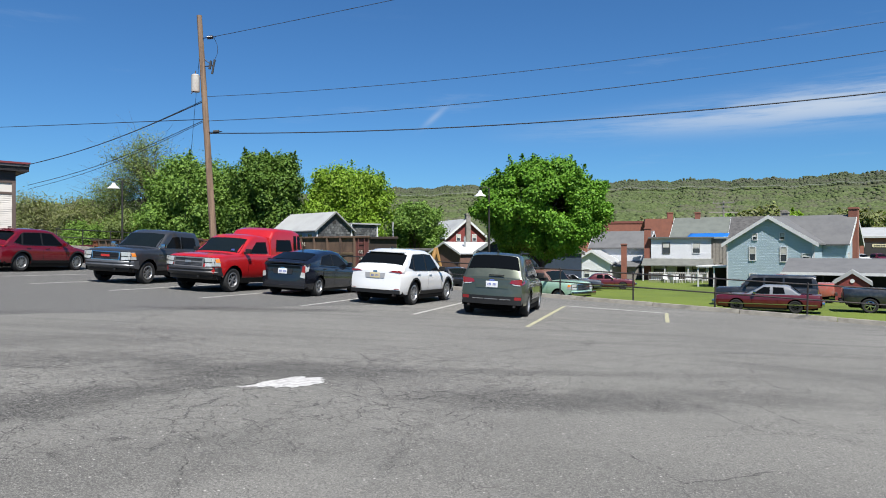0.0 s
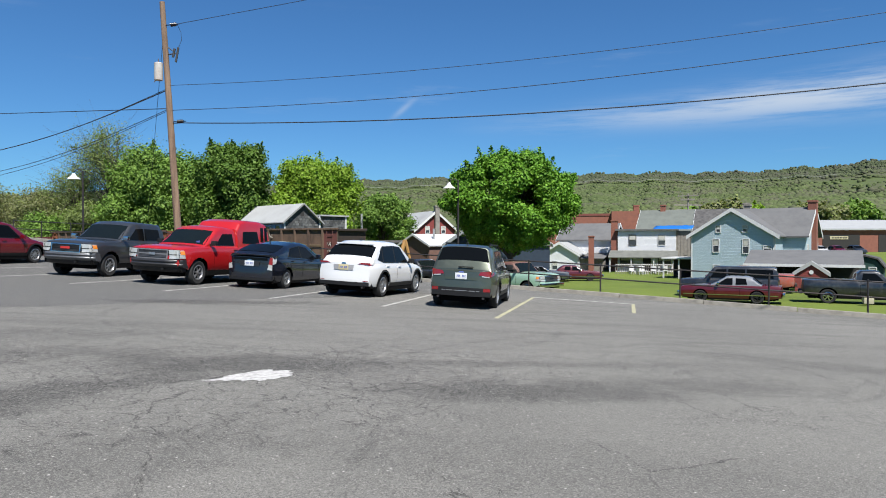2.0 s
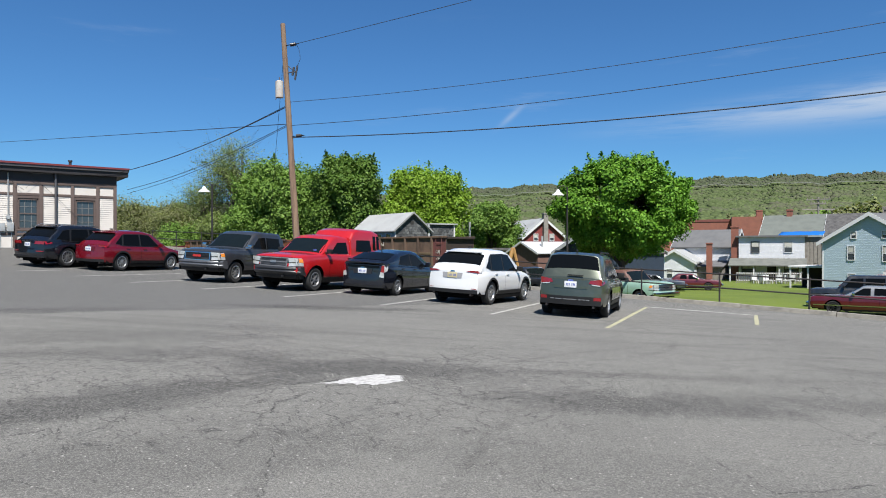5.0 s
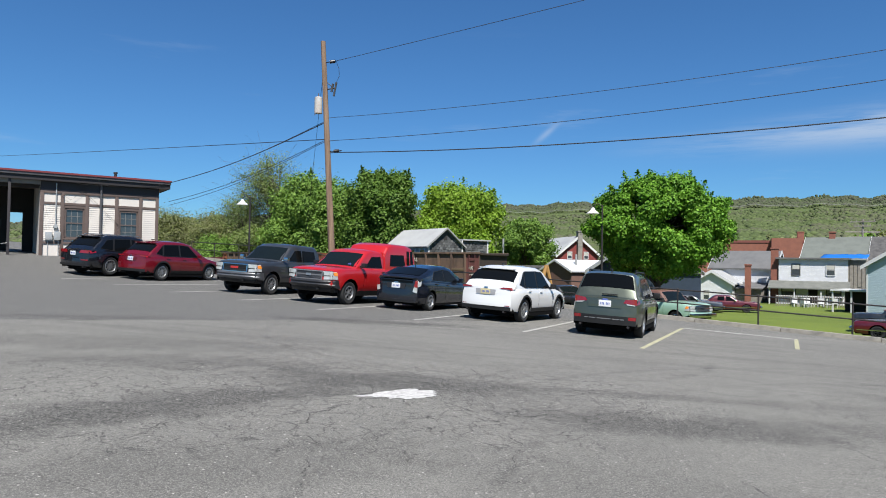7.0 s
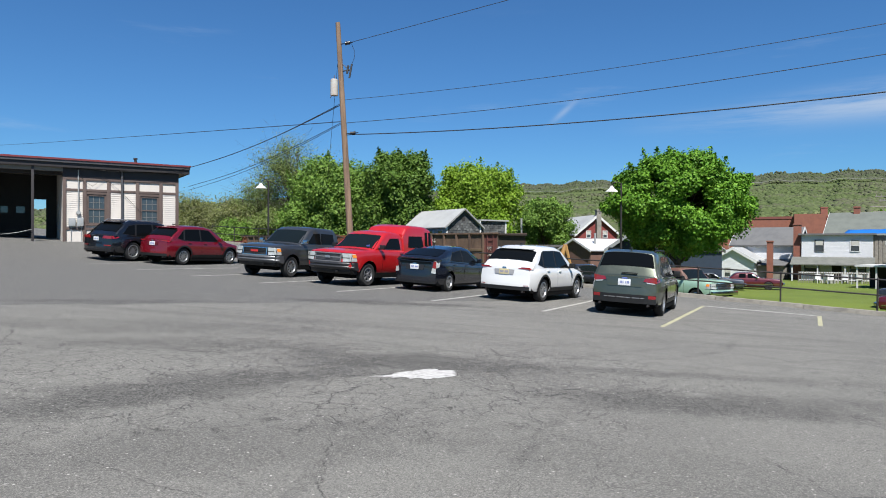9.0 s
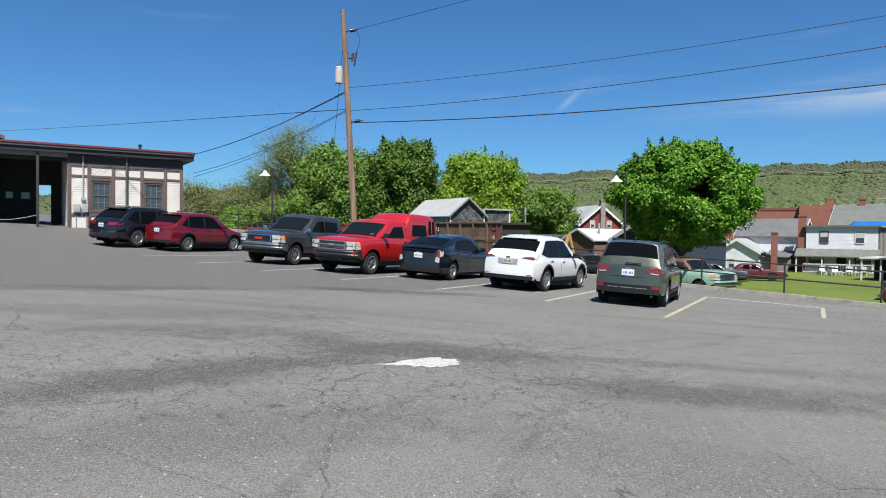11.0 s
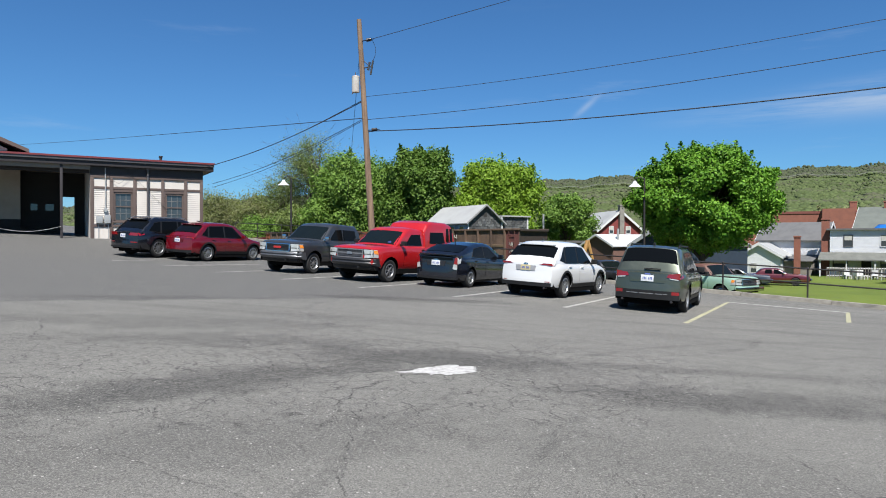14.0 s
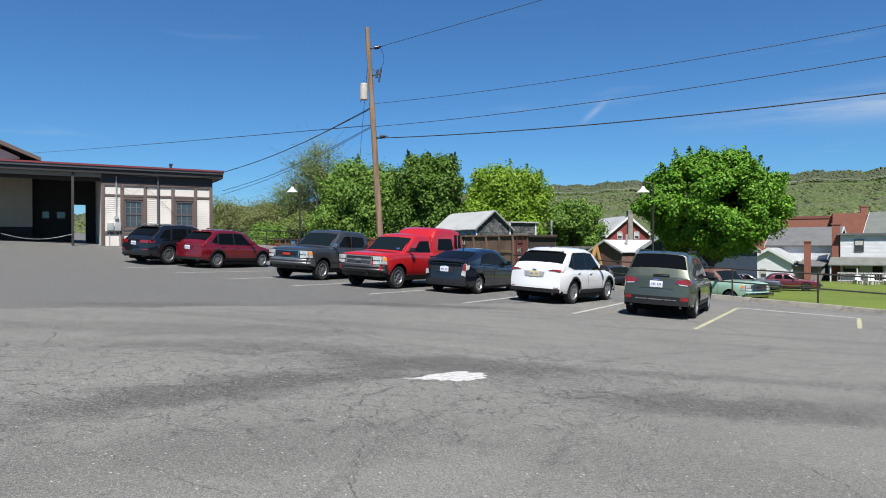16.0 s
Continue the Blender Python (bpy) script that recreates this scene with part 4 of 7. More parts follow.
MAZ = crossover(4.55, 1.84, 1.67, 2.70, 0.92, paint("paint_white", (0.8, 0.8, 0.79), 0, 0.25, 0.03), "sloped", spokes=10, patches=MAZ_P, mirror_mat=BLACK, plate_mat=mat("plate_buff", (0.6, 0.52, 0.3), 0.5),
                boxes=[("spoiler", [(-0.58, 0.58, -1.62, -1.36, 1.53, 1.565)], MATS["paint_white"]), ("roof_fin", [(-0.02, 0.02, -1.25, -1.1, 1.66, 1.72)], BLACK)])
vehicle("crossover_car", "white crossover with tinted rear glass and black cladding", "car", MAZ, stand(-1.2, 21.73, -21.5))

# recess patch swapped for a darker red, shade put into its colour
MRED = crossover(4.55, 1.84, 1.67, 2.70, 0.92, paint("paint_deep_red", (0.2, 0.005, 0.014), 0.3, 0.22, 0.012), "sloped", spokes=10, patches=[p if p[0] != "plate_recess" else (*p[:3], mat("recess_shade_red", (0.1, 0.005, 0.01), 0.4)) for p in MAZ_P],
                 boxes=[("spoiler", [(-0.58, 0.58, -1.62, -1.36, 1.53, 1.565)], MATS["paint_deep_red"]), ("roof_fin", [(-0.02, 0.02, -1.25, -1.1, 1.66, 1.72)], BLACK)])
vehicle("crossover_car", "deep red crossover with silver spoked wheels", "car", MRED, stand(-16.78, 27.6, -15.5))

AUD = crossover(5.09, 1.98, 1.71, 3.0, 1.1, paint("paint_dark_slate", (0.01, 0.012, 0.018), 0.3, 0.2, 0.012), "sloped", spokes=10, wr=0.385, rim=0.265, clad=0, patches=[
    ("tail_lamp", "tail", [(0.36, 0.88), (0.85, 0.88), (0.86, 1.0), (0.42, 1.0)], REDLAMP),
    ("tail_lamp", "right", [(-2.4, 0.88), (-2.15, 0.93), (-2.15, 0.99), (-2.4, 1.0)], REDLAMP),
    ("bumper_trim", "tail", [(-0.86, 0.34), (0.86, 0.34), (0.86, 0.42), (-0.86, 0.42)], BLACK),
    ("reflector", "tail", [(0.5, 0.58), (0.84, 0.58), (0.84, 0.62), (0.5, 0.62)], REDLAMP),
    ("badge", "tail", [(-0.16, 0.93), (0.16, 0.93), (0.16, 0.98), (-0.16, 0.98)], CHROME)],
    tubes=[("roof_rail", [(0.68, 0.15, 1.66), (0.68, 0.05, 1.715), (0.67, -1.5, 1.70), (0.66, -1.7, 1.6)], 0.018, ALLOY)],
    boxes=[("spoiler", [(-0.6, 0.6, -1.92, -1.6, 1.575, 1.61)], MATS["paint_dark_slate"])])
vehicle("estate_suv", "dark slate seven-seat sport utility car with roof rails", "car", AUD, stand(-19.02, 27.42, -15.5))

PRI = dict(L=4.48, W=1.745, wb=2.70, roh=0.90, wr=0.315, rim=0.2, sill=0.22, bf=0.2, br=0.26, paint=paint("paint_graphite", (0.012, 0.014, 0.022), 0.3, 0.2, 0.012), tumble=0.33, taper=0.14, gap=0.05,
           deck=[(-2.24, 0.95), (-1.9, 1.02), (-1.0, 0.97), (0.5, 0.9), (1.3, 0.88), (1.8, 0.76), (2.24, 0.56)],
           cabin=[(-2.05, 1.04), (-1.95, 1.1), (-1.2, 1.34), (-0.5, 1.445), (0.0, 1.455), (0.35, 1.41), (1.45, 0.88)], rear=(-1.9, -1.22, 0.12), screen=(0.42, 1.38),
           windows=[[(-0.3, 0.97), (0.85, 0.93), (0.15, 1.3), (-0.3, 1.34)], [(-1.2, 1.02), (-0.37, 0.98), (-0.37, 1.34), (-1.0, 1.26)]],
           surround=[(-1.24, 1.0), (0.9, 0.915), (0.16, 1.32), (-0.35, 1.36), (-1.02, 1.28)],
           shut=(0.85, -0.34, -1.15), handles=[(-0.15, 0.84), (-1.0, 0.87)], mirror=(0.72, 0.95), plate=0.78, spokes=5,
           tail=((0, 0.6), (0.3, 1.0), (0.45, 0.9), (0.5, 0.5), (0.85, 0.4), (1, 0.3)), patches=[
               ("tail_lamp", "tail", [(0.635, 0.77), (0.75, 0.75), (0.752, 0.97), (0.665, 0.97)], REDLAMP),
               ("tail_lamp", "right", [(-2.13, 0.76), (-2.0, 0.8), (-1.93, 0.99), (-2.13, 0.97)], CLEARLAMP),
               ("reverse_lamp", "tail", [(0.6, 0.61), (0.745, 0.58), (0.748, 0.745), (0.63, 0.765)], CLEARLAMP),
               ("spoiler_glass", "tail", [(-0.6, 0.88), (0.6, 0.88), (0.58, 0.96), (-0.58, 0.96)], GLASS_CAR),
               ("plate_recess", "tail", [(-0.32, 0.69), (0.32, 0.69), (0.36, 0.86), (-0.36, 0.86)], mat("recess_dark", (0.02, 0.02, 0.022), 0.4)),
               ("bumper_trim", "tail", [(-0.74, 0.26), (0.74, 0.26), (0.74, 0.33), (-0.74, 0.33)], BLACK),
               ("badge", "tail", [(-0.07, 0.865), (0.07, 0.865), (0.07, 0.9), (-0.07, 0.9)], CHROME)],
           boxes=[("spoiler", [(-0.64, 0.64, -2.2, -2.02, 1.035, 1.065)], MATS["paint_graphite"])])
PRI["boxes"].append(("aerial", [(-0.006, 0.006, -1.02, -1.0, 1.38, 1.5)], BLACK))
vehicle("hatchback_car", "graphite grey hybrid hatchback with silver wheels", "car", PRI, stand(-4.37, 23.14, -17.5))


def pickup(L, W, wb, roh, pt, cabin, windows, screen, **kw):
    h = L / 2
    S = dict(L=L, W=W, wb=wb, roh=roh, wr=0.385, rim=0.235, tw=0.25, sill=0.42, bf=0.6, br=0.5, paint=pt, tumble=0.2, taper=0.12, gap=0.085, inset=0.1, crown=0.05,
             deck=[(-h, 1.24), (cabin[0][0] - 0.02, 1.24), (cabin[0][0] + 0.1, 1.22), (h - 1.5, 1.21), (h - 1.3, 1.2), (h - 0.5, 1.17), (h - 0.2, 1.13), (h, 1.08)],
             cabin=cabin, windows=windows, screen=screen, nose=((0, 0.9), (0.2, 1.0), (0.45, 0.9), (0.5, 0.45), (0.9, 0.3), (1, 0.1)),
             mirror=(h - 1.62, 1.26), mirror_mat=BLACK, spokes=6, handle_mat=BLACK, glass=GLASS_TEAL)
    S.update(kw)
    return S


h_ = 5.25 / 2
GRILLE = mat("grille_grey", (0.09, 0.09, 0.095), 0.45, 0.3)
BUMP_GREY = mat("bumper_grey", (0.03, 0.03, 0.032), 0.4)
RED = paint("paint_bright_red", (0.46, 0.011, 0.013), 0.0, 0.3, 0.015)


def truck_front(h, w, lamp_top, bumper, grille_mat, emblem, surround):
    """Grille in its surround, two-storey lamps that wrap round the corner, emblem on a bar."""
    t = lamp_top + 0.05
    g = w - 0.4
    rows = [("lamp_surround", "nose", [(-w + 0.02, 0.775), (w - 0.02, 0.775), (w - 0.02, t + 0.012), (-w + 0.02, t + 0.012)], BLACK),
            ("headlamp", "nose", [(w - 0.34, 0.935), (w - 0.02, 0.945), (w - 0.025, t), (w - 0.37, t)], CLEARLAMP),
            ("turn_signal", "nose", [(w - 0.32, 0.80), (w - 0.02, 0.82), (w - 0.02, 0.915), (w - 0.335, 0.912)], CLEARLAMP),
            ("grille", "nose", [(-g, 0.80), (g, 0.80), (g, t - 0.01), (-g, t - 0.01)], grille_mat),
            ("headlamp_side", "right", [(h - 0.34, 0.82), (h - 0.06, 0.82), (h - 0.06, t - 0.01), (h - 0.3, t - 0.005)], CLEARLAMP),
            ("side_marker", "right", [(h - 0.33, 0.93), (h - 0.17, 0.93), (h - 0.16, t - 0.03), (h - 0.3, t - 0.02)], AMBER),
            ("grille_bar", "nose", [(-g, 0.915), (g, 0.915), (g, 0.955), (-g, 0.955)], surround if emblem is not SIGN_RED else grille_mat),
            ("grille_surround", "nose", [(-g - 0.03, t - 0.025), (g + 0.03, t - 0.025), (g + 0.03, t + 0.008), (-g - 0.03, t + 0.008)], surround),
            ("grille_surround", "nose", [(-g - 0.03, 0.785), (g + 0.03, 0.785), (g + 0.03, 0.812), (-g - 0.03, 0.812)], surround)]
    for sg in (-1, 1):
        rows.append(("grille_surround", "nose", [(sg * g - 0.022, 0.79), (sg * g + 0.022, 0.79), (sg * g + 0.022, t), (sg * g - 0.022, t)], surround))
    ew = 0.17 if emblem is SIGN_RED else 0.11
    rows.append(("emblem", "nose", [(-ew, 0.9), (ew, 0.9), (ew, 0.975), (-ew, 0.975)], emblem))
    for z in (0.835, 0.87, 0.985, 1.02):
        rows.append(("grille_slat", "nose", [(-g + 0.03, z), (g - 0.03, z), (g - 0.03, z + 0.012), (-g + 0.03, z + 0.012)], BUMP_GREY))
    return rows


RT = pickup(5.25, 1.98, 3.02, 1.25, RED, [(-0.62, 1.22), (-0.56, 1.64), (-0.4, 1.81), (0.2, 1.85), (0.42, 1.82), (0.62, 1.74), (1.35, 1.19)],
            [[(-0.3, 1.25), (0.72, 1.25), (0.3, 1.62), (-0.25, 1.64)]], (0.68, 1.28),
            cap=[(-2.6, 1.2), (-2.5, 1.78), (-2.4, 2.04), (-2.1, 2.12), (-1.0, 2.12), (-0.72, 2.04), (-0.5, 1.8), (-0.45, 1.22)],
            cap_windows=[[(-1.82, 1.34), (-0.76, 1.34), (-0.84, 1.74), (-1.74, 1.76)], [(-2.15, 1.34), (-1.92, 1.34), (-1.99, 1.92), (-2.2, 1.92)], [(-2.43, 1.34), (-2.22, 1.34), (-2.28, 1.92), (-2.44, 1.92)]],
            shut=(0.9, -0.42), handles=[(-0.28, 1.1)], patches=truck_front(h_, 0.93, 1.02, BUMP_GREY, GRILLE, ALLOY, mat("surround_grey", (0.2, 0.2, 0.205), 0.4, 0.2)), rim_mat=mat("dull_alloy", (0.3, 0.3, 0.31), 0.45, 0.6),
            bows=[("bumper", 0.95, 2.7, 0.27, [(0.3, 0.78), (0.05, 0.785), (0.015, 0.77), (0.0, 0.72), (0.03, 0.685), (0.03, 0.66), (0.0, 0.63), (0.02, 0.57), (0.09, 0.53), (0.3, 0.52)], BUMP_GREY), ("air_dam", 0.9, 2.68, 0.2, [(0.3, 0.56), (0.07, 0.55), (0.08, 0.45), (0.13, 0.4), (0.3, 0.4)], BLACK)], boxes=[("tow_hook", [(-0.45, -0.4, 2.6, 2.7, 0.45, 0.52)], BLACK), ("mud_flap", [(0.8, 0.97, 0.85, 0.88, 0.25, 0.6)], BLACK), ("inspection_sticker", [(-0.62, -0.5, 1.2, 1.21, 1.3, 1.38)], PLATE_BLUE)])
vehicle("pickup_truck", "bright red pickup truck with a red bed cap", "truck", RT, stand(-7.05, 23.31, 160.8))

GM = pickup(5.79, 1.98, 3.64, 1.20, paint("paint_charcoal", (0.045, 0.048, 0.053), 0.35, 0.42, 0.03), [(-1.15, 1.22), (-1.08, 1.66), (-0.92, 1.83), (0.3, 1.87), (0.55, 1.84), (0.75, 1.76), (1.45, 1.19)],
            [[(0.1, 1.25), (0.95, 1.25), (0.5, 1.64), (0.1, 1.66)], [(-0.85, 1.25), (0.02, 1.25), (0.02, 1.66), (-0.8, 1.64)]], (0.8, 1.38), shut=(1.05, 0.05), handles=[(0.2, 1.1)],
            patches=truck_front(5.79 / 2, 0.93, 1.02, mat("bumper_chrome_dull", (0.16, 0.165, 0.175), 0.35, 0.5), BLACK, SIGN_RED, CHROME), rim_mat=ALLOY, spokes=8, mirror_mat=CHROME,
            bows=[("bumper", 0.96, 2.97, 0.27, [(0.3, 0.78), (0.05, 0.785), (0.015, 0.77), (0.0, 0.72), (0.03, 0.685), (0.03, 0.66), (0.0, 0.63), (0.02, 0.57), (0.09, 0.53), (0.3, 0.52)], mat("bumper_chrome_dull", (0.16, 0.165, 0.175), 0.35, 0.5)), ("air_dam", 0.9, 2.95, 0.2, [(0.3, 0.56), (0.07, 0.55), (0.08, 0.45), (0.13, 0.4), (0.3, 0.4)], BLACK)], boxes=[("tow_hook", [(-0.45, -0.4, 2.86, 2.96, 0.45, 0.52)], BLACK), ("mud_flap", [(0.8, 0.97, 1.05, 1.08, 0.25, 0.6)], BLACK)])
vehicle("pickup_truck", "charcoal extended-cab pickup truck with a black grille", "truck", GM, stand(-10.59, 25.26, 166.0))


# ---------------------------------------------------------------- railway: track, wagons, locomotive
def track_pose(s, q=0.0, z=0.0):
    """x along the track (towards the locomotive), y away from the car park; s metres up the track from TRACK0."""
    p = TRACK0 + TRACK_U * s + Vector((-TRACK_U.y, TRACK_U.x, 0)) * -q
    return pose(p.x, p.y, z, 0, 0, math.degrees(math.atan2(TRACK_U.y, TRACK_U.x)))


RAIL_Z = -1.52
bed = part("track_bed", B((-60, 110, -3.1, 0.3, -0.4, -0.16)), GRAVEL, m=track_pose(0, 0, RAIL_Z), angle=0)
tagged(bed, "stone ballast under the railway track", "track bed", kind="structure")
track = thing("railway_track", "rusty steel rails on timber sleepers", "railway track", track_pose(0, 0, RAIL_Z), kind="structure")
for y in (-0.78, -2.22):
    part("rail", B((-60, 110, y - 0.035, y + 0.035, -0.16, 0.0)), GRIME, track, angle=0)
me = mesh_of("sleeper", B((-0.11, 0.11, -2.8, -0.2, -0.26, -0.14)), GREYWOOD, 0)
for k in range(90):
    o = new("sleeper", me)
    o.parent = track
    o.matrix_basis = pose(-25 + k * 0.62, 0, 0)

# In wagon space x runs along the track, y = 0 is the near side, the body reaches to y = -2.9, z is from the rail head
SILL, TOP, WLEN = 1.06, 3.93, 14.9


def bogie(parent, x, mats):
    bg = part("bogie", B((x - 1.05, x + 1.05, -0.62, -0.48, 0.42, 0.62), (x - 0.3, x + 0.3, -0.66, -0.44, 0.3, 0.75), (x - 1.05, x + 1.05, -2.42, -2.28, 0.42, 0.62), (x - 0.2, x + 0.2, -2.4, -0.5, 0.5, 0.8), bev=0.03), mats, parent)
    for dx in (-0.85, 0.85):
        bm = bmesh.new()
        for y in (-0.78, -2.1):
            cyl(bm, (x + dx, y, 0.42), (x + dx, y - 0.12, 0.42), 0.42, seg=28)
            cyl(bm, (x + dx, y + 0.24, 0.42), (x + dx, y, 0.42), 0.1, seg=12)
        cyl(bm, (x + dx, -0.7, 0.42), (x + dx, -2.2, 0.42), 0.07)
        part("wheelset", bm, GRIME, bg)
    return bg


def gondola(label, s, body_mat, end_mat, near_end_mat, panels, slant, stiff):
    g = thing("gondola_wagon", label, "railway wagon", track_pose(s, 0, RAIL_Z))
    L = WLEN
    body = part("side_panel", B((0.0 if not slant else 0.5, L - (0.5 if slant else 0), -0.08, -0.05, SILL, TOP)), body_mat, g, angle=0)
    part("far_side_panel", B((0.0, L, -2.9, -2.86, SILL, TOP)), body_mat, g, angle=0)
    part("floor", B((0.0, L, -2.86, -0.08, SILL + 0.02, SILL + 0.1)), GRIME, g, angle=0)
    part("end_zone", B((0.02, 1.12, -0.05, -0.035, SILL + 0.12, TOP - 0.1)), near_end_mat, g, angle=0)
    part("far_end_zone", B((L - 1.12, L - 0.02, -0.05, -0.035, SILL + 0.12, TOP - 0.1)), near_end_mat, g, angle=0)
    for x0, sg in ((0.0, 1), (L, -1)):
        bm = bmesh.new()
        if slant:
            vs = box(bm, x0, x0 + sg * 0.05, -2.86, -0.08, SILL, TOP)
            for v in vs:
                if v.co.z < TOP - 0.1:
                    v.co.x += sg * 0.55
        else:
            box(bm, x0, x0 + sg * 0.05, -2.86, -0.08, SILL, TOP)
            for z in (SILL + 0.55, SILL + 1.25, SILL + 1.95, TOP - 0.12):
                box(bm, x0 - sg * 0.16, x0, -2.86, -0.08, z, z + 0.13, bev=0.02)
        part("end_sheet", bm, end_mat, g, angle=20)
    part("top_rail", B((-0.05, L + 0.05, -0.13, 0.07, TOP - 0.05, TOP + 0.06), bev=0.015), body_mat, g)
    part("far_top_rail", B((-0.05, L + 0.05, -3.0, -2.84, TOP - 0.05, TOP + 0.06), bev=0.015), body_mat, g)
    part("side_sill", B((0, L, -0.1, 0.06, SILL - 0.16, SILL + 0.1), bev=0.015), mat("sill_ochre", (0.17, 0.09, 0.04), 0.85, dark=(0.07, 0.04, 0.025), scale=2), g)
    part("centre_sill", B((-0.3, L + 0.3, -1.65, -1.25, 0.62, SILL)), UNDER, g, angle=0)
    part("underframe", B((1.5, L - 1.5, -2.7, -0.25, 0.55, SILL - 0.1)), UNDER, g, angle=0)
    step = (L - 2.24) / panels
    for k in range(panels + 1):
        x = 1.12 + k * step
        bm = B((x - 0.07, x + 0.07, -0.05, 0.07, SILL + 0.08, TOP - 0.04), bev=0.02)
        part("rib", bm, body_mat, g)
        if k % 2 == 0:
            part("reflector", B((x - 0.05, x + 0.05, 0.07, 0.078, SILL - 0.14, SILL + 0.5)), SAFETY_YEL, g, angle=0)
    for k in range(panels):
        x = 1.12 + k * step
        # dished panel between ribs, a little uneven
        bm = bmesh.new()
        nn = 5
        gr = [[bm.verts.new((x + 0.07 + (step - 0.14) * i / nn, -0.045 + 0.035 * math.sin(math.pi * i / nn) * math.sin(math.pi * j / nn) * random.uniform(0.2, 1.2), SILL + 0.1 + (TOP - SILL - 0.15) * j / nn)) for j in range(nn + 1)] for i in range(nn + 1)]
        for i in range(nn):
            for j in range(nn):
                bm.faces.new((gr[i][j], gr[i + 1][j], gr[i + 1][j + 1], gr[i][j + 1]))
        part("panel", bm, body_mat, g)
        if k in stiff:
            for z in (SILL + 0.82, SILL + 1.75):
                part("stiffener", B((x + 0.07, x + step - 0.07, -0.045, 0.04, z, z + 0.17), bev=0.03), mat("ochre_stiffener", (0.15, 0.1, 0.055), 0.85, dark=(0.07, 0.045, 0.03), scale=3), g)
    for x0, sg in ((0.0, 1), (L, -1)):
        bm = bmesh.new()
        for dx in (0.3, 0.78):
            cyl(bm, (x0 + sg * dx, 0.02, SILL - 0.35), (x0 + sg * dx, 0.02, TOP - 0.05), 0.025, seg=6)
        for k in range(8):
            z = SILL - 0.3 + k * 0.4
            cyl(bm, (x0 + sg * 0.3, 0.03, z), (x0 + sg * 0.78, 0.03, z), 0.018, seg=6)
        part("ladder", bm, near_end_mat, g)
        # end platform, brake gear and coupler
        part("coupler", B((x0 - sg * 0.75, x0 + sg * 0.2, -1.57, -1.33, 0.7, 0.95), (x0 - sg * 0.9, x0 - sg * 0.7, -1.65, -1.25, 0.66, 1.0), bev=0.04), GRIME, g)
        part("step_iron", B((x0 + sg * 0.15, x0 + sg * 0.85, -0.12, 0.03, 0.35, 0.4), (x0 + sg * 0.15, x0 + sg * 0.2, -0.05, 0.02, 0.4, SILL), (x0 + sg * 0.8, x0 + sg * 0.85, -0.05, 0.02, 0.4, SILL)), GRIME, g, angle=0)
        bm = bmesh.new()
        for _ in range(14):
            p = Vector((x0 - sg * random.uniform(-0.2, 0.6), random.uniform(-2.4, -0.3), random.uniform(0.3, 1.0)))
            cyl(bm, p, p + Vector((random.uniform(-0.3, 0.3), random.uniform(-0.6, 0.6), random.uniform(-0.3, 0.1))), random.uniform(0.02, 0.05), seg=6)
        part("brake_gear", bm, GRIME, g)
    for x in (2.0, L - 2.0):
        bogie(g, x, GRIME)
    return g


# the rear wagon stands behind the parked cars
TAIL = 21.8
gB = gondola("dark brown high-sided steel gondola wagon with faded lettering", TAIL, RUST, GRIME, RUST_RED, 11, False, (0, 1, 9, 10))
gA = gondola("rust-streaked brown gondola wagon with slanting ends", TAIL + WLEN + 1.3, RUST, RUST_OR, RUST_OR, 12, True, ())


def lettering(txt, parent, size, x, y, z, material, bold=0.012):
    """Letters on the near side of a wagon, read from the car park."""
    cu = bpy.data.curves.new("lettering", "FONT")
    cu.body, cu.size, cu.extrude, cu.offset = txt, size, 0.002, bold
    cu.align_x = "LEFT"
    cu.materials.append(material)
    o = new("lettering", cu)
    o.parent = parent
    o.matrix_basis = Matrix.Translation((x, y, z)) @ Matrix(((-1, 0, 0, 0), (0, 0, 1, 0), (0, 1, 0, 0), (0, 0, 0, 1)))
    return o


lettering("LBR", gB, 0.42, WLEN - 2.55, 0.012, TOP - 0.72, CHALK)
lettering("2209", gB, 0.4, WLEN - 2.35, 0.012, TOP - 1.62, CHALK)
for dx in (4.2, 8.7):
    part("warning_sign", B((dx - 0.3, dx + 0.3, 0.012, 0.02, 2.9, 3.35)), SIGN_RED, gA, angle=0)
    lettering("DO NOT", gA, 0.17, dx + 0.28, 0.024, 3.15, WHITE_PLATE, 0.004)
    part("sign_bars", B((dx - 0.22, dx + 0.22, 0.021, 0.025, 2.97, 3.08)), WHITE_PLATE, gA, angle=0)
# chalk scrawls
for x, z, w in ((3.4, 2.9, 0.9), (2.6, 2.2, 0.9), (0.55, 2.6, 0.35), (0.6, 3.0, 0.35), (5.6, 3.5, 0.5), (9.4, 1.7, 0.6), (WLEN - 1.4, 3.4, 0.5)):
    bm = bmesh.new()
    p = Vector((x + w / 2, 0.02, z))
    for k in range(16):
        q = Vector((x + w / 2 - w * (k + 1) / 16 + random.uniform(-0.04, 0.04), 0.02, z + random.uniform(-0.16, 0.16)))
        cyl(bm, p, q, 0.009, seg=5)
        p = q
    part("chalk_scrawl", bm, CHALK, gB, angle=0)
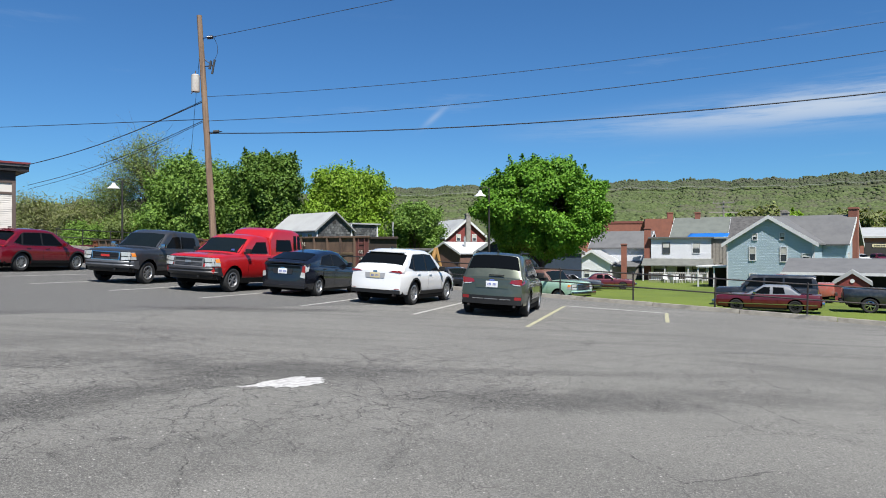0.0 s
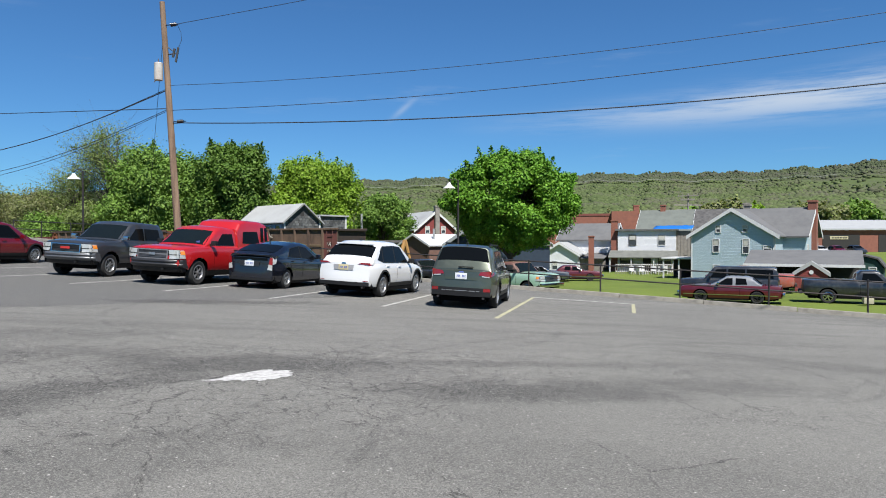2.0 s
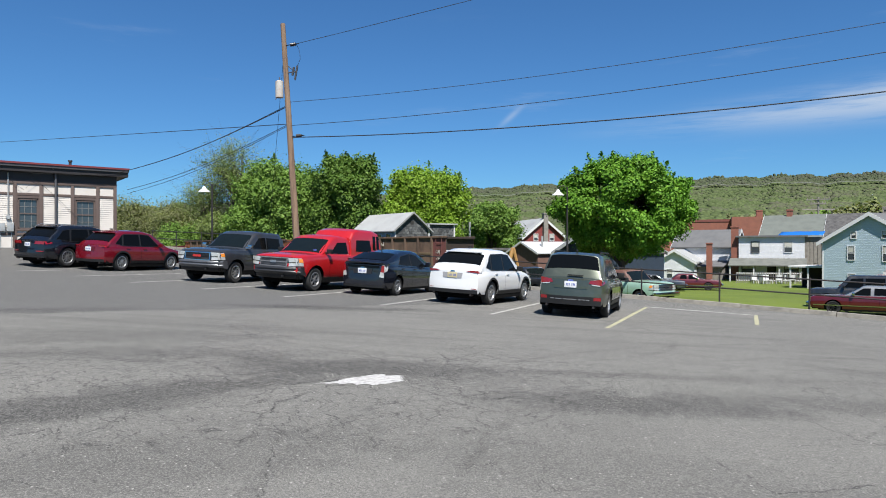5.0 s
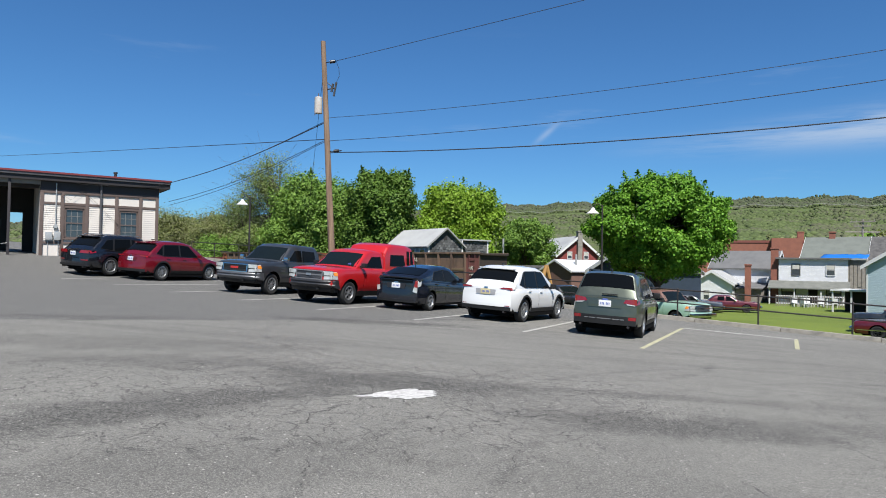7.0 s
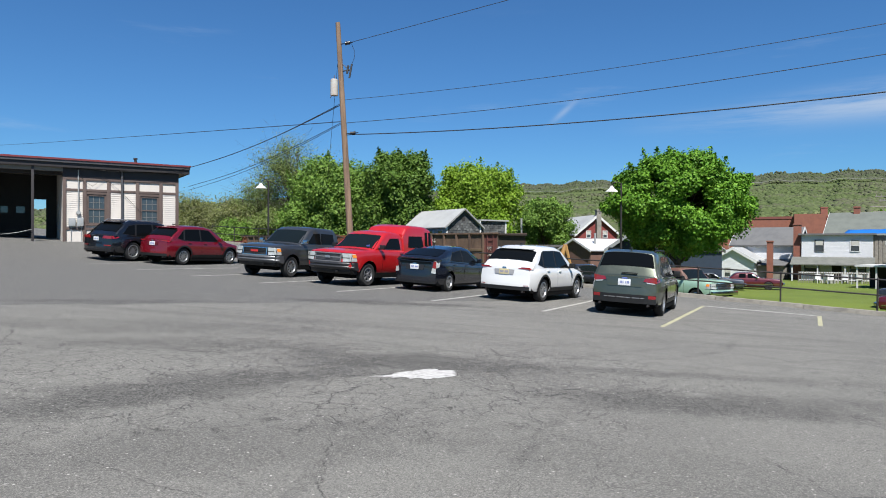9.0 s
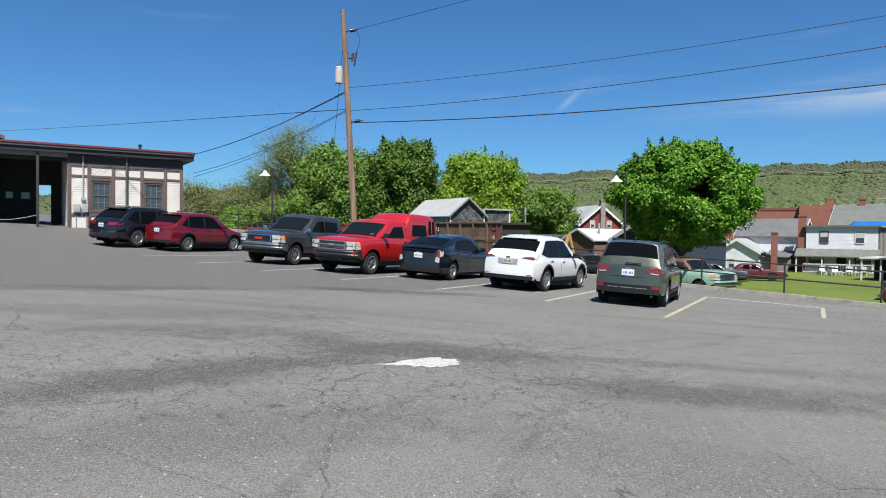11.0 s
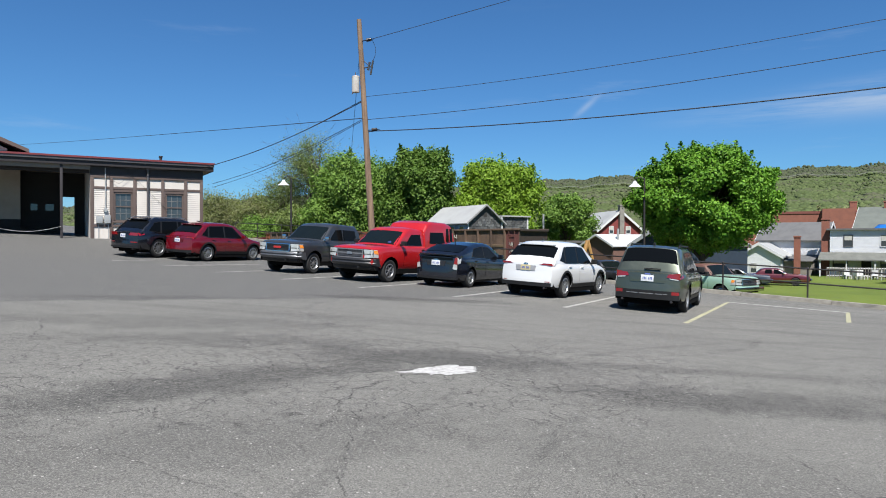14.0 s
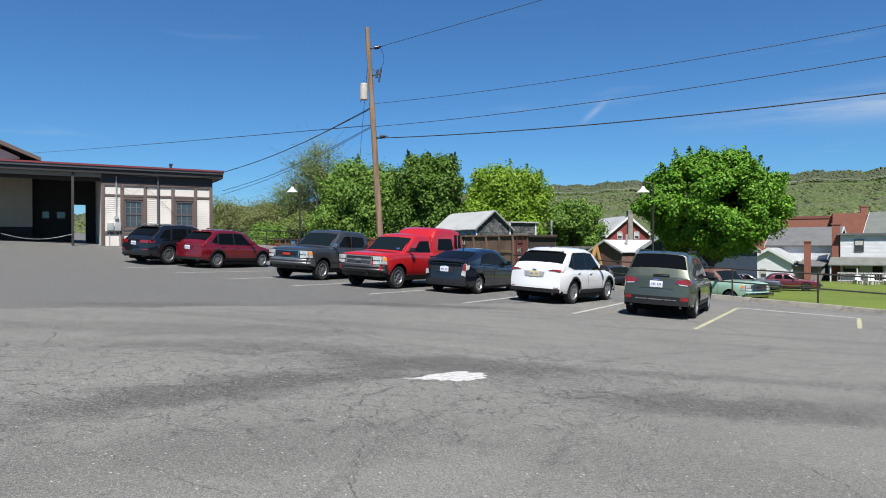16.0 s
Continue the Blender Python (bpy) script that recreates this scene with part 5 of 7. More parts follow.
# flag and hose at the tail
tail = thing("rear_marker_flag", "small orange flag on the tail of the wagon", "flag", track_pose(TAIL - 0.95, 0.9, RAIL_Z + 0.95))
bm = bmesh.new()
cyl(bm, (0, 0, 0), (0, 0, 0.55), 0.012, seg=6)
part("staff", bm, GRIME, tail)
bm = bmesh.new()
prism(bm, [(0.02, 0.08), (-0.28, 0.06), (-0.16, 0.5), (-0.02, 0.52)], -0.006, 0.006)
part("cloth", bm, mat("orange_cloth", (0.75, 0.13, 0.05), 0.8), tail, angle=0)

loco = thing("locomotive", "maroon and yellow hood locomotive coupled to the wagons", "locomotive", track_pose(TAIL + 2 * WLEN + 2.6, 0, RAIL_Z))
part("frame", B((0, 14.5, -2.9, -0.05, 1.15, 1.45), bev=0.03), MAROON, loco)
part("stripe", B((0.05, 14.45, -0.045, -0.035, 1.22, 1.36)), LOCO_YEL, loco, angle=0)
part("hood", B((0.9, 9.4, -2.45, -0.5, 1.45, 3.55), bev=0.12), MAROON, loco)
part("hood_stripe", B((0.95, 9.3, -0.495, -0.485, 2.9, 3.0), (0.95, 9.3, -0.495, -0.485, 2.3, 2.38)), LOCO_YEL, loco, angle=0)
lettering("JUNI", loco, 0.36, 6.2, -0.47, 2.48, LOCO_YEL)
part("nose_frame", B((0.25, 0.4, -0.35, -0.2, 1.45, 3.3), (0.25, 0.4, -2.75, -2.6, 1.45, 3.3), (0.25, 0.4, -2.75, -0.2, 3.15, 3.3)), LOCO_YEL, loco)
bm = B((9.5, 12.6, -2.85, -0.1, 1.45, 4.15), bev=0.05)
cabl = part("cab", bm, MAROON, loco)
bm = bmesh.new()
prism(bm, [(-0.0, 4.12), (-0.35, 4.4), (-1.45, 4.62), (-2.6, 4.4), (-2.95, 4.12)], 9.3, 12.8)
for v in bm.verts:
    v.co.x, v.co.y = v.co.y, v.co.x
part("cab_roof", bm, MAROON, cabl)
for x in (10.0, 11.5):
    part("cab_window", B((x, x + 0.8, -0.1, -0.085, 3.0, 3.85)), GLASS, cabl, angle=0)
part("short_hood", B((12.7, 14.2, -2.4, -0.5, 1.45, 3.2), bev=0.1), MAROON, loco)
for x in (2.6, 11.6):
    bogie(loco, x, GRIME)

# ---------------------------------------------------------------- depot
DZ = 1.6
dep = thing("depot", "cream-panelled railway depot with brown timber trim and a deep dark eave", "building", pose(DEPOT0.x, DEPOT0.y, DZ, 0, 0, math.degrees(math.atan2(DEPOT_U.y, DEPOT_U.x))))
# local x along the front, away from the corner is negative; y < 0 is towards the car park; front wall face at y = 0
WALL_H, ROOF = 3.25, 4.22
WX = -5.4
WIN = ((-4.33, -3.48), (-1.88, -1.0))
segs = [(WX, WIN[0][0]), (WIN[0][1], WIN[1][0]), (WIN[1][1], 0.0)]
bm = B(*[(a, b, 0, 0.22, -0.6, WALL_H) for a, b in segs], *[(a, b, 0, 0.22, -0.6, 1.05) for a, b in WIN], *[(a, b, 0, 0.22, 2.55, WALL_H) for a, b in WIN])
front = part("front_wall", bm, CREAM, dep, angle=0)
for k in range(17):
    z = 0.92 + k * 0.105
    for a, b in segs:
        bm = bmesh.new()
        vs = box(bm, a + 0.02, b - 0.02, -0.022, 0.0, z, z + 0.1)
        for v in vs:
            if v.co.z > z + 0.05 and v.co.y < -0.01:
                v.co.y = -0.006
        part("siding_board", bm, CREAM, front, angle=0)
part("side_wall", B((-0.22, 0, 0.22, 6.0, -0.6, WALL_H), (WX, WX + 0.22, 0.22, 6.0, -0.6, ROOF - 0.4), (WX + 0.22, -0.22, 5.8, 6.0, -0.6, WALL_H)), CREAM, dep, angle=0)
TR = 0.045
for nm, b in [("rail_trim", (WX, 0, -TR, 0, 2.68, 2.8)), ("rail_trim", (WX, 0, -TR, 0, 0.76, 0.88)), ("rail_trim", (WX, 0, -TR - 0.005, 0, WALL_H - 0.02, WALL_H + 0.16)), ("base_board", (WX, 0, -0.03, 0, -0.6, 0.02))]:
    part(nm, B(b, bev=0.008), BROWN_TRIM if nm != "base_board" else CREAM, dep)
for x in (WX + 0.08, -4.45, -3.36, -2.02, -0.88, -0.08):
    part("post_trim", B((x - 0.08, x + 0.08, -TR - 0.006, 0, 0.02, WALL_H), bev=0.008), BROWN_TRIM, dep)
for a, b in WIN:
    w = part("window", B((a, b, 0.06, 0.1, 1.05, 2.55)), GLASS, dep, angle=0)
    part("window_frame", B((a, a + 0.07, 0.0, 0.08, 1.05, 2.55), (b - 0.07, b, 0.0, 0.08, 1.05, 2.55), (a, b, 0.0, 0.08, 2.46, 2.55), (a, b, 0.0, 0.08, 1.05, 1.13), (a, b, 0.02, 0.08, 1.78, 1.84)), BROWN_TRIM, w, angle=0)
    part("muntin", B(*[(a + (b - a) * f - 0.012, a + (b - a) * f + 0.012, 0.045, 0.07, 1.13, 2.46) for f in (0.34, 0.66)], *[(a, b, 0.045, 0.07, z, z + 0.022) for z in (1.44, 2.13)]), mat("muntin_grey", (0.2, 0.19, 0.18), 0.7), w, angle=0)
    part("window_sill", B((a - 0.06, b + 0.06, -0.08, 0.05, 0.98, 1.06), bev=0.01), BROWN_TRIM, w)
    part("window_casing", B((a - 0.05, a, -0.03, 0.0, 1.06, 2.69), (b, b + 0.05, -0.03, 0.0, 1.06, 2.69), (a, b, -0.03, 0.0, 2.55, 2.69)), BROWN_TRIM, w, angle=0)
    part("curtain", B((a + 0.05, b - 0.05, 0.12, 0.14, 1.3, 2.5)), mat("curtain_grey", (0.2, 0.2, 0.2), 0.9), w, angle=0)
# dark frieze with eave shadow in its colour, fascia, red roof edge; the roof runs on to the left over the open bay
part("shaded_frieze", B((WX, 0.0, -0.03, 0.2, WALL_H + 0.16, ROOF - 0.32)), DARK_TRIM, dep, angle=0)
part("soffit", B((-30, 0.42, -0.26, 7.0, ROOF - 0.4, ROOF - 0.34)), mat("soffit_tan", (0.3, 0.25, 0.19), 0.8), dep, angle=0)
part("fascia", B((-30, 0.5, -0.32, -0.26, ROOF - 0.42, ROOF - 0.08), (0.42, 0.5, -0.26, 7.0, ROOF - 0.42, ROOF - 0.08), bev=0.01), DARK_TRIM, dep)
part("gutter", B((-30, 0.52, -0.4, -0.32, ROOF - 0.2, ROOF - 0.06), bev=0.03), mat("gutter_grey", (0.13, 0.125, 0.13), 0.5, 0.4), dep)
bm = bmesh.new()
vs = box(bm, -30, 0.55, -0.44, 7.2, ROOF - 0.07, ROOF + 0.02)
for v in vs:
    if v.co.y > 3:
        v.co.z += 0.55
part("roof", bm, ROOF_RED, dep, angle=0)
bm = bmesh.new()
cyl(bm, (-2.75, -0.1, 0.6), (-2.75, -0.1, ROOF - 0.5), 0.06)
cyl(bm, (-2.75, -0.1, ROOF - 0.52), (-2.95, -0.36, ROOF - 0.12), 0.05)
part("downpipe", bm, mat("gutter_grey", (0.13, 0.125, 0.13), 0.5, 0.4), dep)
bm = bmesh.new()
cyl(bm, (-4.72, -0.07, 1.6), (-4.72, -0.07, ROOF - 0.5), 0.03, seg=8)
cyl(bm, (-4.72, -0.14, 1.62), (-4.72, -0.02, 1.62), 0.1, seg=16)
part("electric_meter", bm, GALV, dep)
part("meter_box", B((-5.15, -4.85, -0.16, 0, 0.95, 1.32), (-4.78, -4.5, -0.16, 0, 0.95, 1.36), bev=0.01), GALV, dep)
part("conduit", B((-5.05, -5.02, -0.05, 0, 0.0, 0.95), (-4.6, -4.57, -0.05, 0, 0.0, 0.95)), GALV, dep)
bm = bmesh.new()
cyl(bm, (-2.0, 0.8, ROOF), (-2.0, 0.8, ROOF + 0.35), 0.07)
cyl(bm, (-2.0, 0.8, ROOF + 0.3), (-2.0, 0.8, ROOF + 0.38), 0.1)
part("roof_vent", bm, DARK_TRIM, dep)
# open bay: posts, dark back wall with two small windows and an opening to daylight
part("porch_post", B((-6.72, -6.6, -0.22, -0.1, -0.6, ROOF - 0.4), bev=0.01), DARK_TRIM, dep)
part("porch_post", B((-13.2, -13.08, -0.22, -0.1, -0.6, ROOF - 0.4), bev=0.01), DARK_TRIM, dep)
part("bay_floor", B((-30, WX, -0.4, 7.0, -0.6, -0.02)), CONCRETE, dep, angle=0)
# the bay's shade is put into this wall as near-black colour
part("bay_back_wall", B((-30, -8.0, 5.0, 5.2, 0, ROOF), (-8.0, -6.5, 5.0, 5.2, 0, 1.72), (-8.0, -6.5, 5.0, 5.2, 2.08, ROOF), (-7.68, -7.3, 5.0, 5.2, 1.72, 2.08), (-6.9, -6.5, 5.0, 5.2, 1.72, 2.08), (-6.5, -5.9, 5.0, 5.2, 2.5, ROOF), (-5.9, WX, 5.0, 5.2, 0, ROOF)), SHADE_AND_DARK, dep, angle=0)
for a, b in ((-8.0, -7.68), (-7.3, -6.9)):
    part("bay_window", B((a, b, 5.06, 5.1, 1.72, 2.08)), GLASS, dep, angle=0)
for pts_ in ([(-4.72, -0.1, 3.9), (-4.5, -0.12, 3.2), (-4.1, -0.12, 2.95), (-3.7, -0.12, 3.3), (-3.3, -0.12, 3.75)], [(-3.9, -0.1, 3.8), (-3.2, -0.09, 3.1), (-2.4, -0.09, 2.3), (-1.75, -0.09, 1.6)], [(0.2, -0.36, 3.95), (-1.5, -0.36, 3.8), (-3.5, -0.36, 3.72), (-4.7, -0.12, 3.85)]):
    tube("wall_cable", pts_, 0.007, WIRE, dep)
part("porch_girder", B((-30, WX, -0.2, -0.08, ROOF - 0.62, ROOF - 0.42)), mat("girder_tan", (0.26, 0.22, 0.17), 0.8), dep, angle=0)
part("bay_beam", B((-30, WX, 0.4, 0.6, ROOF - 0.75, ROOF - 0.4)), DARK_TRIM, dep, angle=0)
# tan kept dull: the roof's shade is put into the wall colour
part("freight_wall", B((-30, -8.45, 4.2, 4.4, 1.2, ROOF - 0.4)), mat("shaded_tan_boards", (0.46, 0.4, 0.32), 0.8, dark=(0.34, 0.29, 0.23), scale=1.2, amount=0.6), dep, angle=0)
# near-black band painted in for the shade low on the freight wall
part("freight_shade_band", B((-30, -8.45, 4.14, 4.2, -0.05, 1.2)), SHADE_AND_DARK, dep, angle=0)
tube("rope", [(-9.6 + 2.9 * k / 12, -0.3, 0.75 - 0.25 * math.sin(math.pi * k / 12)) for k in range(13)], 0.011, GALV, dep)
bm = bmesh.new()
prism(bm, [(-18, ROOF), (-8.9, ROOF + 0.2), (-8.9, ROOF + 0.3), (-13.4, ROOF + 2.4), (-18, ROOF + 0.4)], 1.0, 1.25)
part("gable", bm, CREAM, dep, angle=0)
bm = bmesh.new()
prism(bm, [(-8.0, ROOF + 0.12), (-8.0, ROOF + 0.3), (-13.4, ROOF + 2.65), (-18.4, ROOF + 0.3), (-18.4, ROOF + 0.12), (-13.4, ROOF + 2.42)], 0.5, 7.0)
part("gable_roof", bm, BROWN_TRIM, dep, angle=0)

# ---------------------------------------------------------------- pole, lamps and wires
POLE = Vector((-8.65, 25.75, 0.35))
pole_top = Vector((-9.28, 25.7, 10.55))
pole = thing("utility_pole", "leaning brown wooden utility pole with a transformer", "utility pole")
bm = bmesh.new()
cyl(bm, POLE, pole_top, 0.14, 0.095, 18)
part("shaft", bm, POLE_WOOD, pole)


def on_pole(z):
    return POLE.lerp(pole_top, (z - POLE.z) / (pole_top.z - POLE.z))


c = on_pole(7.95)
bm = bmesh.new()
cyl(bm, c + Vector((-0.28, -0.08, -0.32)), c + Vector((-0.28, -0.08, 0.3)), 0.155, seg=20)
bmesh.ops.create_uvsphere(bm, u_segments=16, v_segments=8, radius=0.15, matrix=Matrix.Translation(c + Vector((-0.28, -0.08, 0.3))) @ Matrix.Diagonal((1, 1, 0.35, 1)))
tr = part("transformer", bm, mat("transformer_grey", (0.55, 0.54, 0.5), 0.5, dark=(0.35, 0.2, 0.12), scale=5, amount=0.6), pole)
bm = bmesh.new()
cyl(bm, c + Vector((-0.28, -0.08, 0.33)), c + Vector((-0.28, -0.08, 0.48)), 0.018)
part("bushing", bm, BROWN_TRIM, tr)
bm = bmesh.new()
cyl(bm, c + Vector((-0.3, -0.2, -0.3)), c + Vector((-0.4, -0.2, -0.42)), 0.015)
part("bushing", bm, BROWN_TRIM, tr)
for z, mm in ((9.68, mat("insulator_brown", (0.018, 0.012, 0.011), 0.3)), (6.1, BLACK)):
    bm = bmesh.new()
    a = on_pole(z) + Vector((0.3, -0.1, 0))
    for k in range(4):
        cyl(bm, a + Vector((k * 0.06, -k * 0.02, 0)), a + Vector((k * 0.06 + 0.04, -k * 0.02, 0)), 0.075, 0.06, 12)
    cyl(bm, on_pole(z), a + Vector((0.35, -0.12, 0)), 0.018, seg=6)
    part("insulator", bm, mm, pole)
a = on_pole(8.6)
bm = bmesh.new()
cyl(bm, a, a + Vector((0.42, -0.1, 0.02)), 0.025)
cyl(bm, a + Vector((0, 0, 0.35)), a + Vector((0.4, -0.1, 0.02)), 0.018)
cyl(bm, a + Vector((0.4, -0.1, -0.3)), a + Vector((0.5, -0.1, 0.25)), 0.04)
cyl(bm, a + Vector((0.3, -0.1, -0.12)), a + Vector((0.36, -0.1, 0.2)), 0.045)
part("cutout_switch", bm, mat("cutout_grey", (0.06, 0.062, 0.068), 0.5, dark=(0.02, 0.02, 0.022), scale=9, amount=0.8), pole)
tube("jumper_wire", [a + Vector((0.5, -0.1, 0.25)), a + Vector((0.62, -0.12, 0.5)), a + Vector((0.6, -0.12, 0.8)), on_pole(9.68) + Vector((0.55, -0.15, 0))], 0.008, WIRE, pole)

WU = Vector((0.951, -0.308, 0))
for z0, slope, sag, r, nm in ((9.68, 0.0734, 0.0004, 0.01, "power_cable"), (7.45, -0.0312, 0.0025, 0.009, "power_cable"), (6.53, -0.0255, 0.0025, 0.011, "power_cable"), (6.05, -0.0557, 0.0025, 0.019, "telephone_cable")):
    p0 = on_pole(z0) + Vector((0.4, -0.12, 0))
    pts_ = [on_pole(z0)] + [p0 + WU * t + Vector((0, 0, slope * t + sag * t * t)) for t in np.linspace(0, 34, 35)]
    tube(nm, pts_, r, WIRE, None, "dark overhead cable running from the utility pole", "cable")
eave = DEPOT0 + Vector((0.3, 0.2, DZ + ROOF - 0.1))
for z0, tgt, r in ((7.35, eave, 0.011), (7.3, eave + Vector((-0.3, -0.3, -0.15)), 0.018), (6.6, eave + Vector((0.1, 0.1, -0.95)), 0.012), (6.55, eave + Vector((0.1, 0.1, -1.15)), 0.01)):
    p0 = on_pole(z0)
    tube("service_cable", [p0.lerp(tgt, t) - Vector((0, 0, 0.28 * math.sin(math.pi * t))) for t in np.linspace(0, 1, 15)], r, WIRE, None, "dark service cable from the pole to the depot eave", "cable")
for z0, tgt in ((6.6, Vector((-100, 92, 17.2))),):
    p0 = on_pole(z0)
    tube("power_cable", [p0.lerp(tgt, t) - Vector((0, 0, 0.15 * math.sin(math.pi * t))) for t in np.linspace(0, 1, 21)], 0.016, WIRE, None, "thin overhead cable running behind the depot", "cable")
tube("guy_wire", [on_pole(9.6), Vector((-12.6, 33.0, 3.2)), Vector((-13.4, 34.6, 0.5))], 0.008, WIRE, None, "thin steel guy wire of the utility pole", "cable")


def lamp_post(x, y, z0, zh, side):
    lp = thing("lamp_post", "slim dark lamp post with a white bell-shaped shade", "street lamp", pose(x, y, z0), "lamp posts")
    h = zh - z0
    bm = bmesh.new()
    cyl(bm, (0, 0, 0), (0, 0, h + 0.55), 0.09, 0.055)
    cyl(bm, (0, 0, 0), (0, 0, 0.5), 0.16, 0.12)
    part("post", bm, STEEL_DK, lp)
    bm = bmesh.new()
    pr = None
    for k in range(9):
        a = math.pi * k / 8
        q = Vector((side * (0.3 - 0.3 * math.cos(a)), 0, h + 0.35 + 0.28 * math.sin(a)))
        if pr:
            cyl(bm, pr, q, 0.025, seg=8)
        pr = q
    part("bracket", bm, STEEL_DK, lp)
    bm = bmesh.new()
    for r0, r1, a, b in ((0.42, 0.36, -0.02, 0.06), (0.36, 0.17, 0.06, 0.2), (0.17, 0.08, 0.2, 0.38)):
        cyl(bm, (side * 0.6, 0, h + a), (side * 0.6, 0, h + b), r0, r1, 20)
    part("shade", bm, mat("white_enamel", (0.8, 0.8, 0.78), 0.35), lp)


lamp_post(3.1, 45.3, -1.9, 5.2, -1)
lamp_post(-22.15, 46.6, -1.7, 5.85, -1)


# ---------------------------------------------------------------- houses beyond the track
def lined(name, col, pitch, depth=0.75):
    """Painted boards: a thin shadow gap put into the colour every pitch metres of height."""
    if name in MATS:
        return MATS[name]
    m, n, l, b = nodes_of(name)
    co = n.new("ShaderNodeTexCoord").outputs["Object"]
    sp = n.new("ShaderNodeSeparateXYZ")
    l.new(co, sp.inputs[0])
    fr = maths(n, l, "FRACT", maths(n, l, "DIVIDE", sp.outputs[2], pitch))
    gap = ramp(n, l, fr, 0.12, 0.02)
    c = mixc(n, l, ramp(n, l, add_noise(n, l, co, 0.9, 5, 0.65), 0.35, 0.75, 0, 0.35), col, tuple(v * 0.75 for v in col))
    l.new(mixc(n, l, maths(n, l, "MULTIPLY", gap, 0.4), c, tuple(v * 0.45 for v in col)), b.inputs["Base Color"])
    b.inputs["Roughness"].default_value = 0.7
    bumped(n, l, b, fr, 0.6, 0.02)
    MATS[name] = m
    return m


BLUE_SIDE = lined("pale_blue_boards", (0.47, 0.59, 0.66), 0.14)
WHITE_SIDE = lined("white_boards", (0.8, 0.81, 0.83), 0.14)
RED_BOARDS = lined("red_boards", (0.25, 0.045, 0.04), 0.2)


def gable_block(parent, x0, x1, y0, y1, h, rise, ridge, wall, roof, over=0.35, trim=WHITE_TRIM, thick=0.14, nm="wall", drop=0.14):
    """A block of wall with a pitched roof on it; ridge 'x' or 'y'."""
    bm = bmesh.new()
    if ridge == "y":
        cx = (x0 + x1) / 2
        prism(bm, [(x0, 0), (x1, 0), (x1, h), (cx, h + rise), (x0, h)], y0, y1)
    else:
        cx = (y0 + y1) / 2
        prism(bm, [(y0, 0), (y1, 0), (y1, h), (cx, h + rise), (y0, h)], x0, x1)
        for v in bm.verts:
            v.co.x, v.co.y = v.co.y, v.co.x
    w = part(nm, bm, wall, parent, angle=0)
    a0, a1, b0, b1 = (x0, x1, y0, y1) if ridge == "y" else (y0, y1, x0, x1)
    half = (a1 - a0) / 2
    k = rise / half
    c = (a0 + a1) / 2
    for sg in (-1, 1):
        bm = bmesh.new()
        e = half + over
        prism(bm, [(c, h + rise + 0.02), (c, h + rise + 0.02 + thick), (c + sg * e, h + rise + 0.02 + thick - k * e), (c + sg * e, h + rise + 0.02 - k * e)], b0 - over, b1 + over)
        if ridge == "x":
            for v in bm.verts:
                v.co.x, v.co.y = v.co.y, v.co.x
        part("roof", bm, roof, parent, angle=0)
        for yy in (b0 - over - 0.03, b1 + over):
            bm = bmesh.new()
            prism(bm, [(c, h + rise - drop), (c, h + rise + 0.06 + thick), (c + sg * (e + 0.04), h + rise + 0.06 + thick - k * (e + 0.04)), (c + sg * (e + 0.04), h + rise - drop - k * (e + 0.04))], yy, yy + 0.03)
            if ridge == "x":
                for v in bm.verts:
                    v.co.x, v.co.y = v.co.y, v.co.x
            part("bargeboard", bm, trim, parent, angle=0)
    return w


def house_window(parent, face, u, z, w, h, at, trim=WHITE_TRIM, glass=GLASS):
    """A framed window on the front ('f', at y) or the right side ('r', at x)."""
    t = 0.07

    def bx(u0, u1, d0, d1, z0, z1):
        return (u0, u1, at - d1, at - d0, z0, z1) if face == "f" else (at + d0, at + d1, u0, u1, z0, z1)

    win = part("window", B(bx(u - w / 2, u + w / 2, 0.0, 0.02, z, z + h)), glass, parent, angle=0)
    part("window_frame", B(bx(u - w / 2 - t, u - w / 2, 0, 0.06, z - t, z + h + t), bx(u + w / 2, u + w / 2 + t, 0, 0.06, z - t, z + h + t), bx(u - w / 2, u + w / 2, 0, 0.06, z + h, z + h + t), bx(u - w / 2, u + w / 2, 0, 0.08, z - t, z), bx(u - w / 2, u + w / 2, 0, 0.045, z + h / 2 - 0.03, z + h / 2 + 0.03)), trim, win, angle=0)
    part("blind", B(bx(u - w / 2 + 0.03, u + w / 2 - 0.03, 0.021, 0.026, z + h * 0.55, z + h - 0.02)), mat("blind_cream", (0.55, 0.54, 0.48), 0.8), win, angle=0)
    return win


def chimney(parent, x, y, z0, z1, w, material=None):
    part("chimney", B((x - w / 2, x + w / 2, y - w / 2, y + w / 2, z0, z1), (x - w / 2 - 0.06, x + w / 2 + 0.06, y - w / 2 - 0.06, y + w / 2 + 0.06, z1 - 0.18, z1 - 0.04), bev=0.01), material or BRICK, parent, angle=0)


# pale blue house
bh = thing("house", "pale blue clapboard house with white trim and a grey roof", "house", pose(29.3, 60.6, -2.1, 0, 0, -40))
gable_block(bh, -3.65, 3.65, 0, 9, 4.3, 2.3, "y", BLUE_SIDE, ROOF_GREY)
gable_block(bh, -1.0, 5.5, 3.2, 10.2, 4.3, 2.5, "x", BLUE_SIDE, ROOF_GREY, nm="wing_wall")
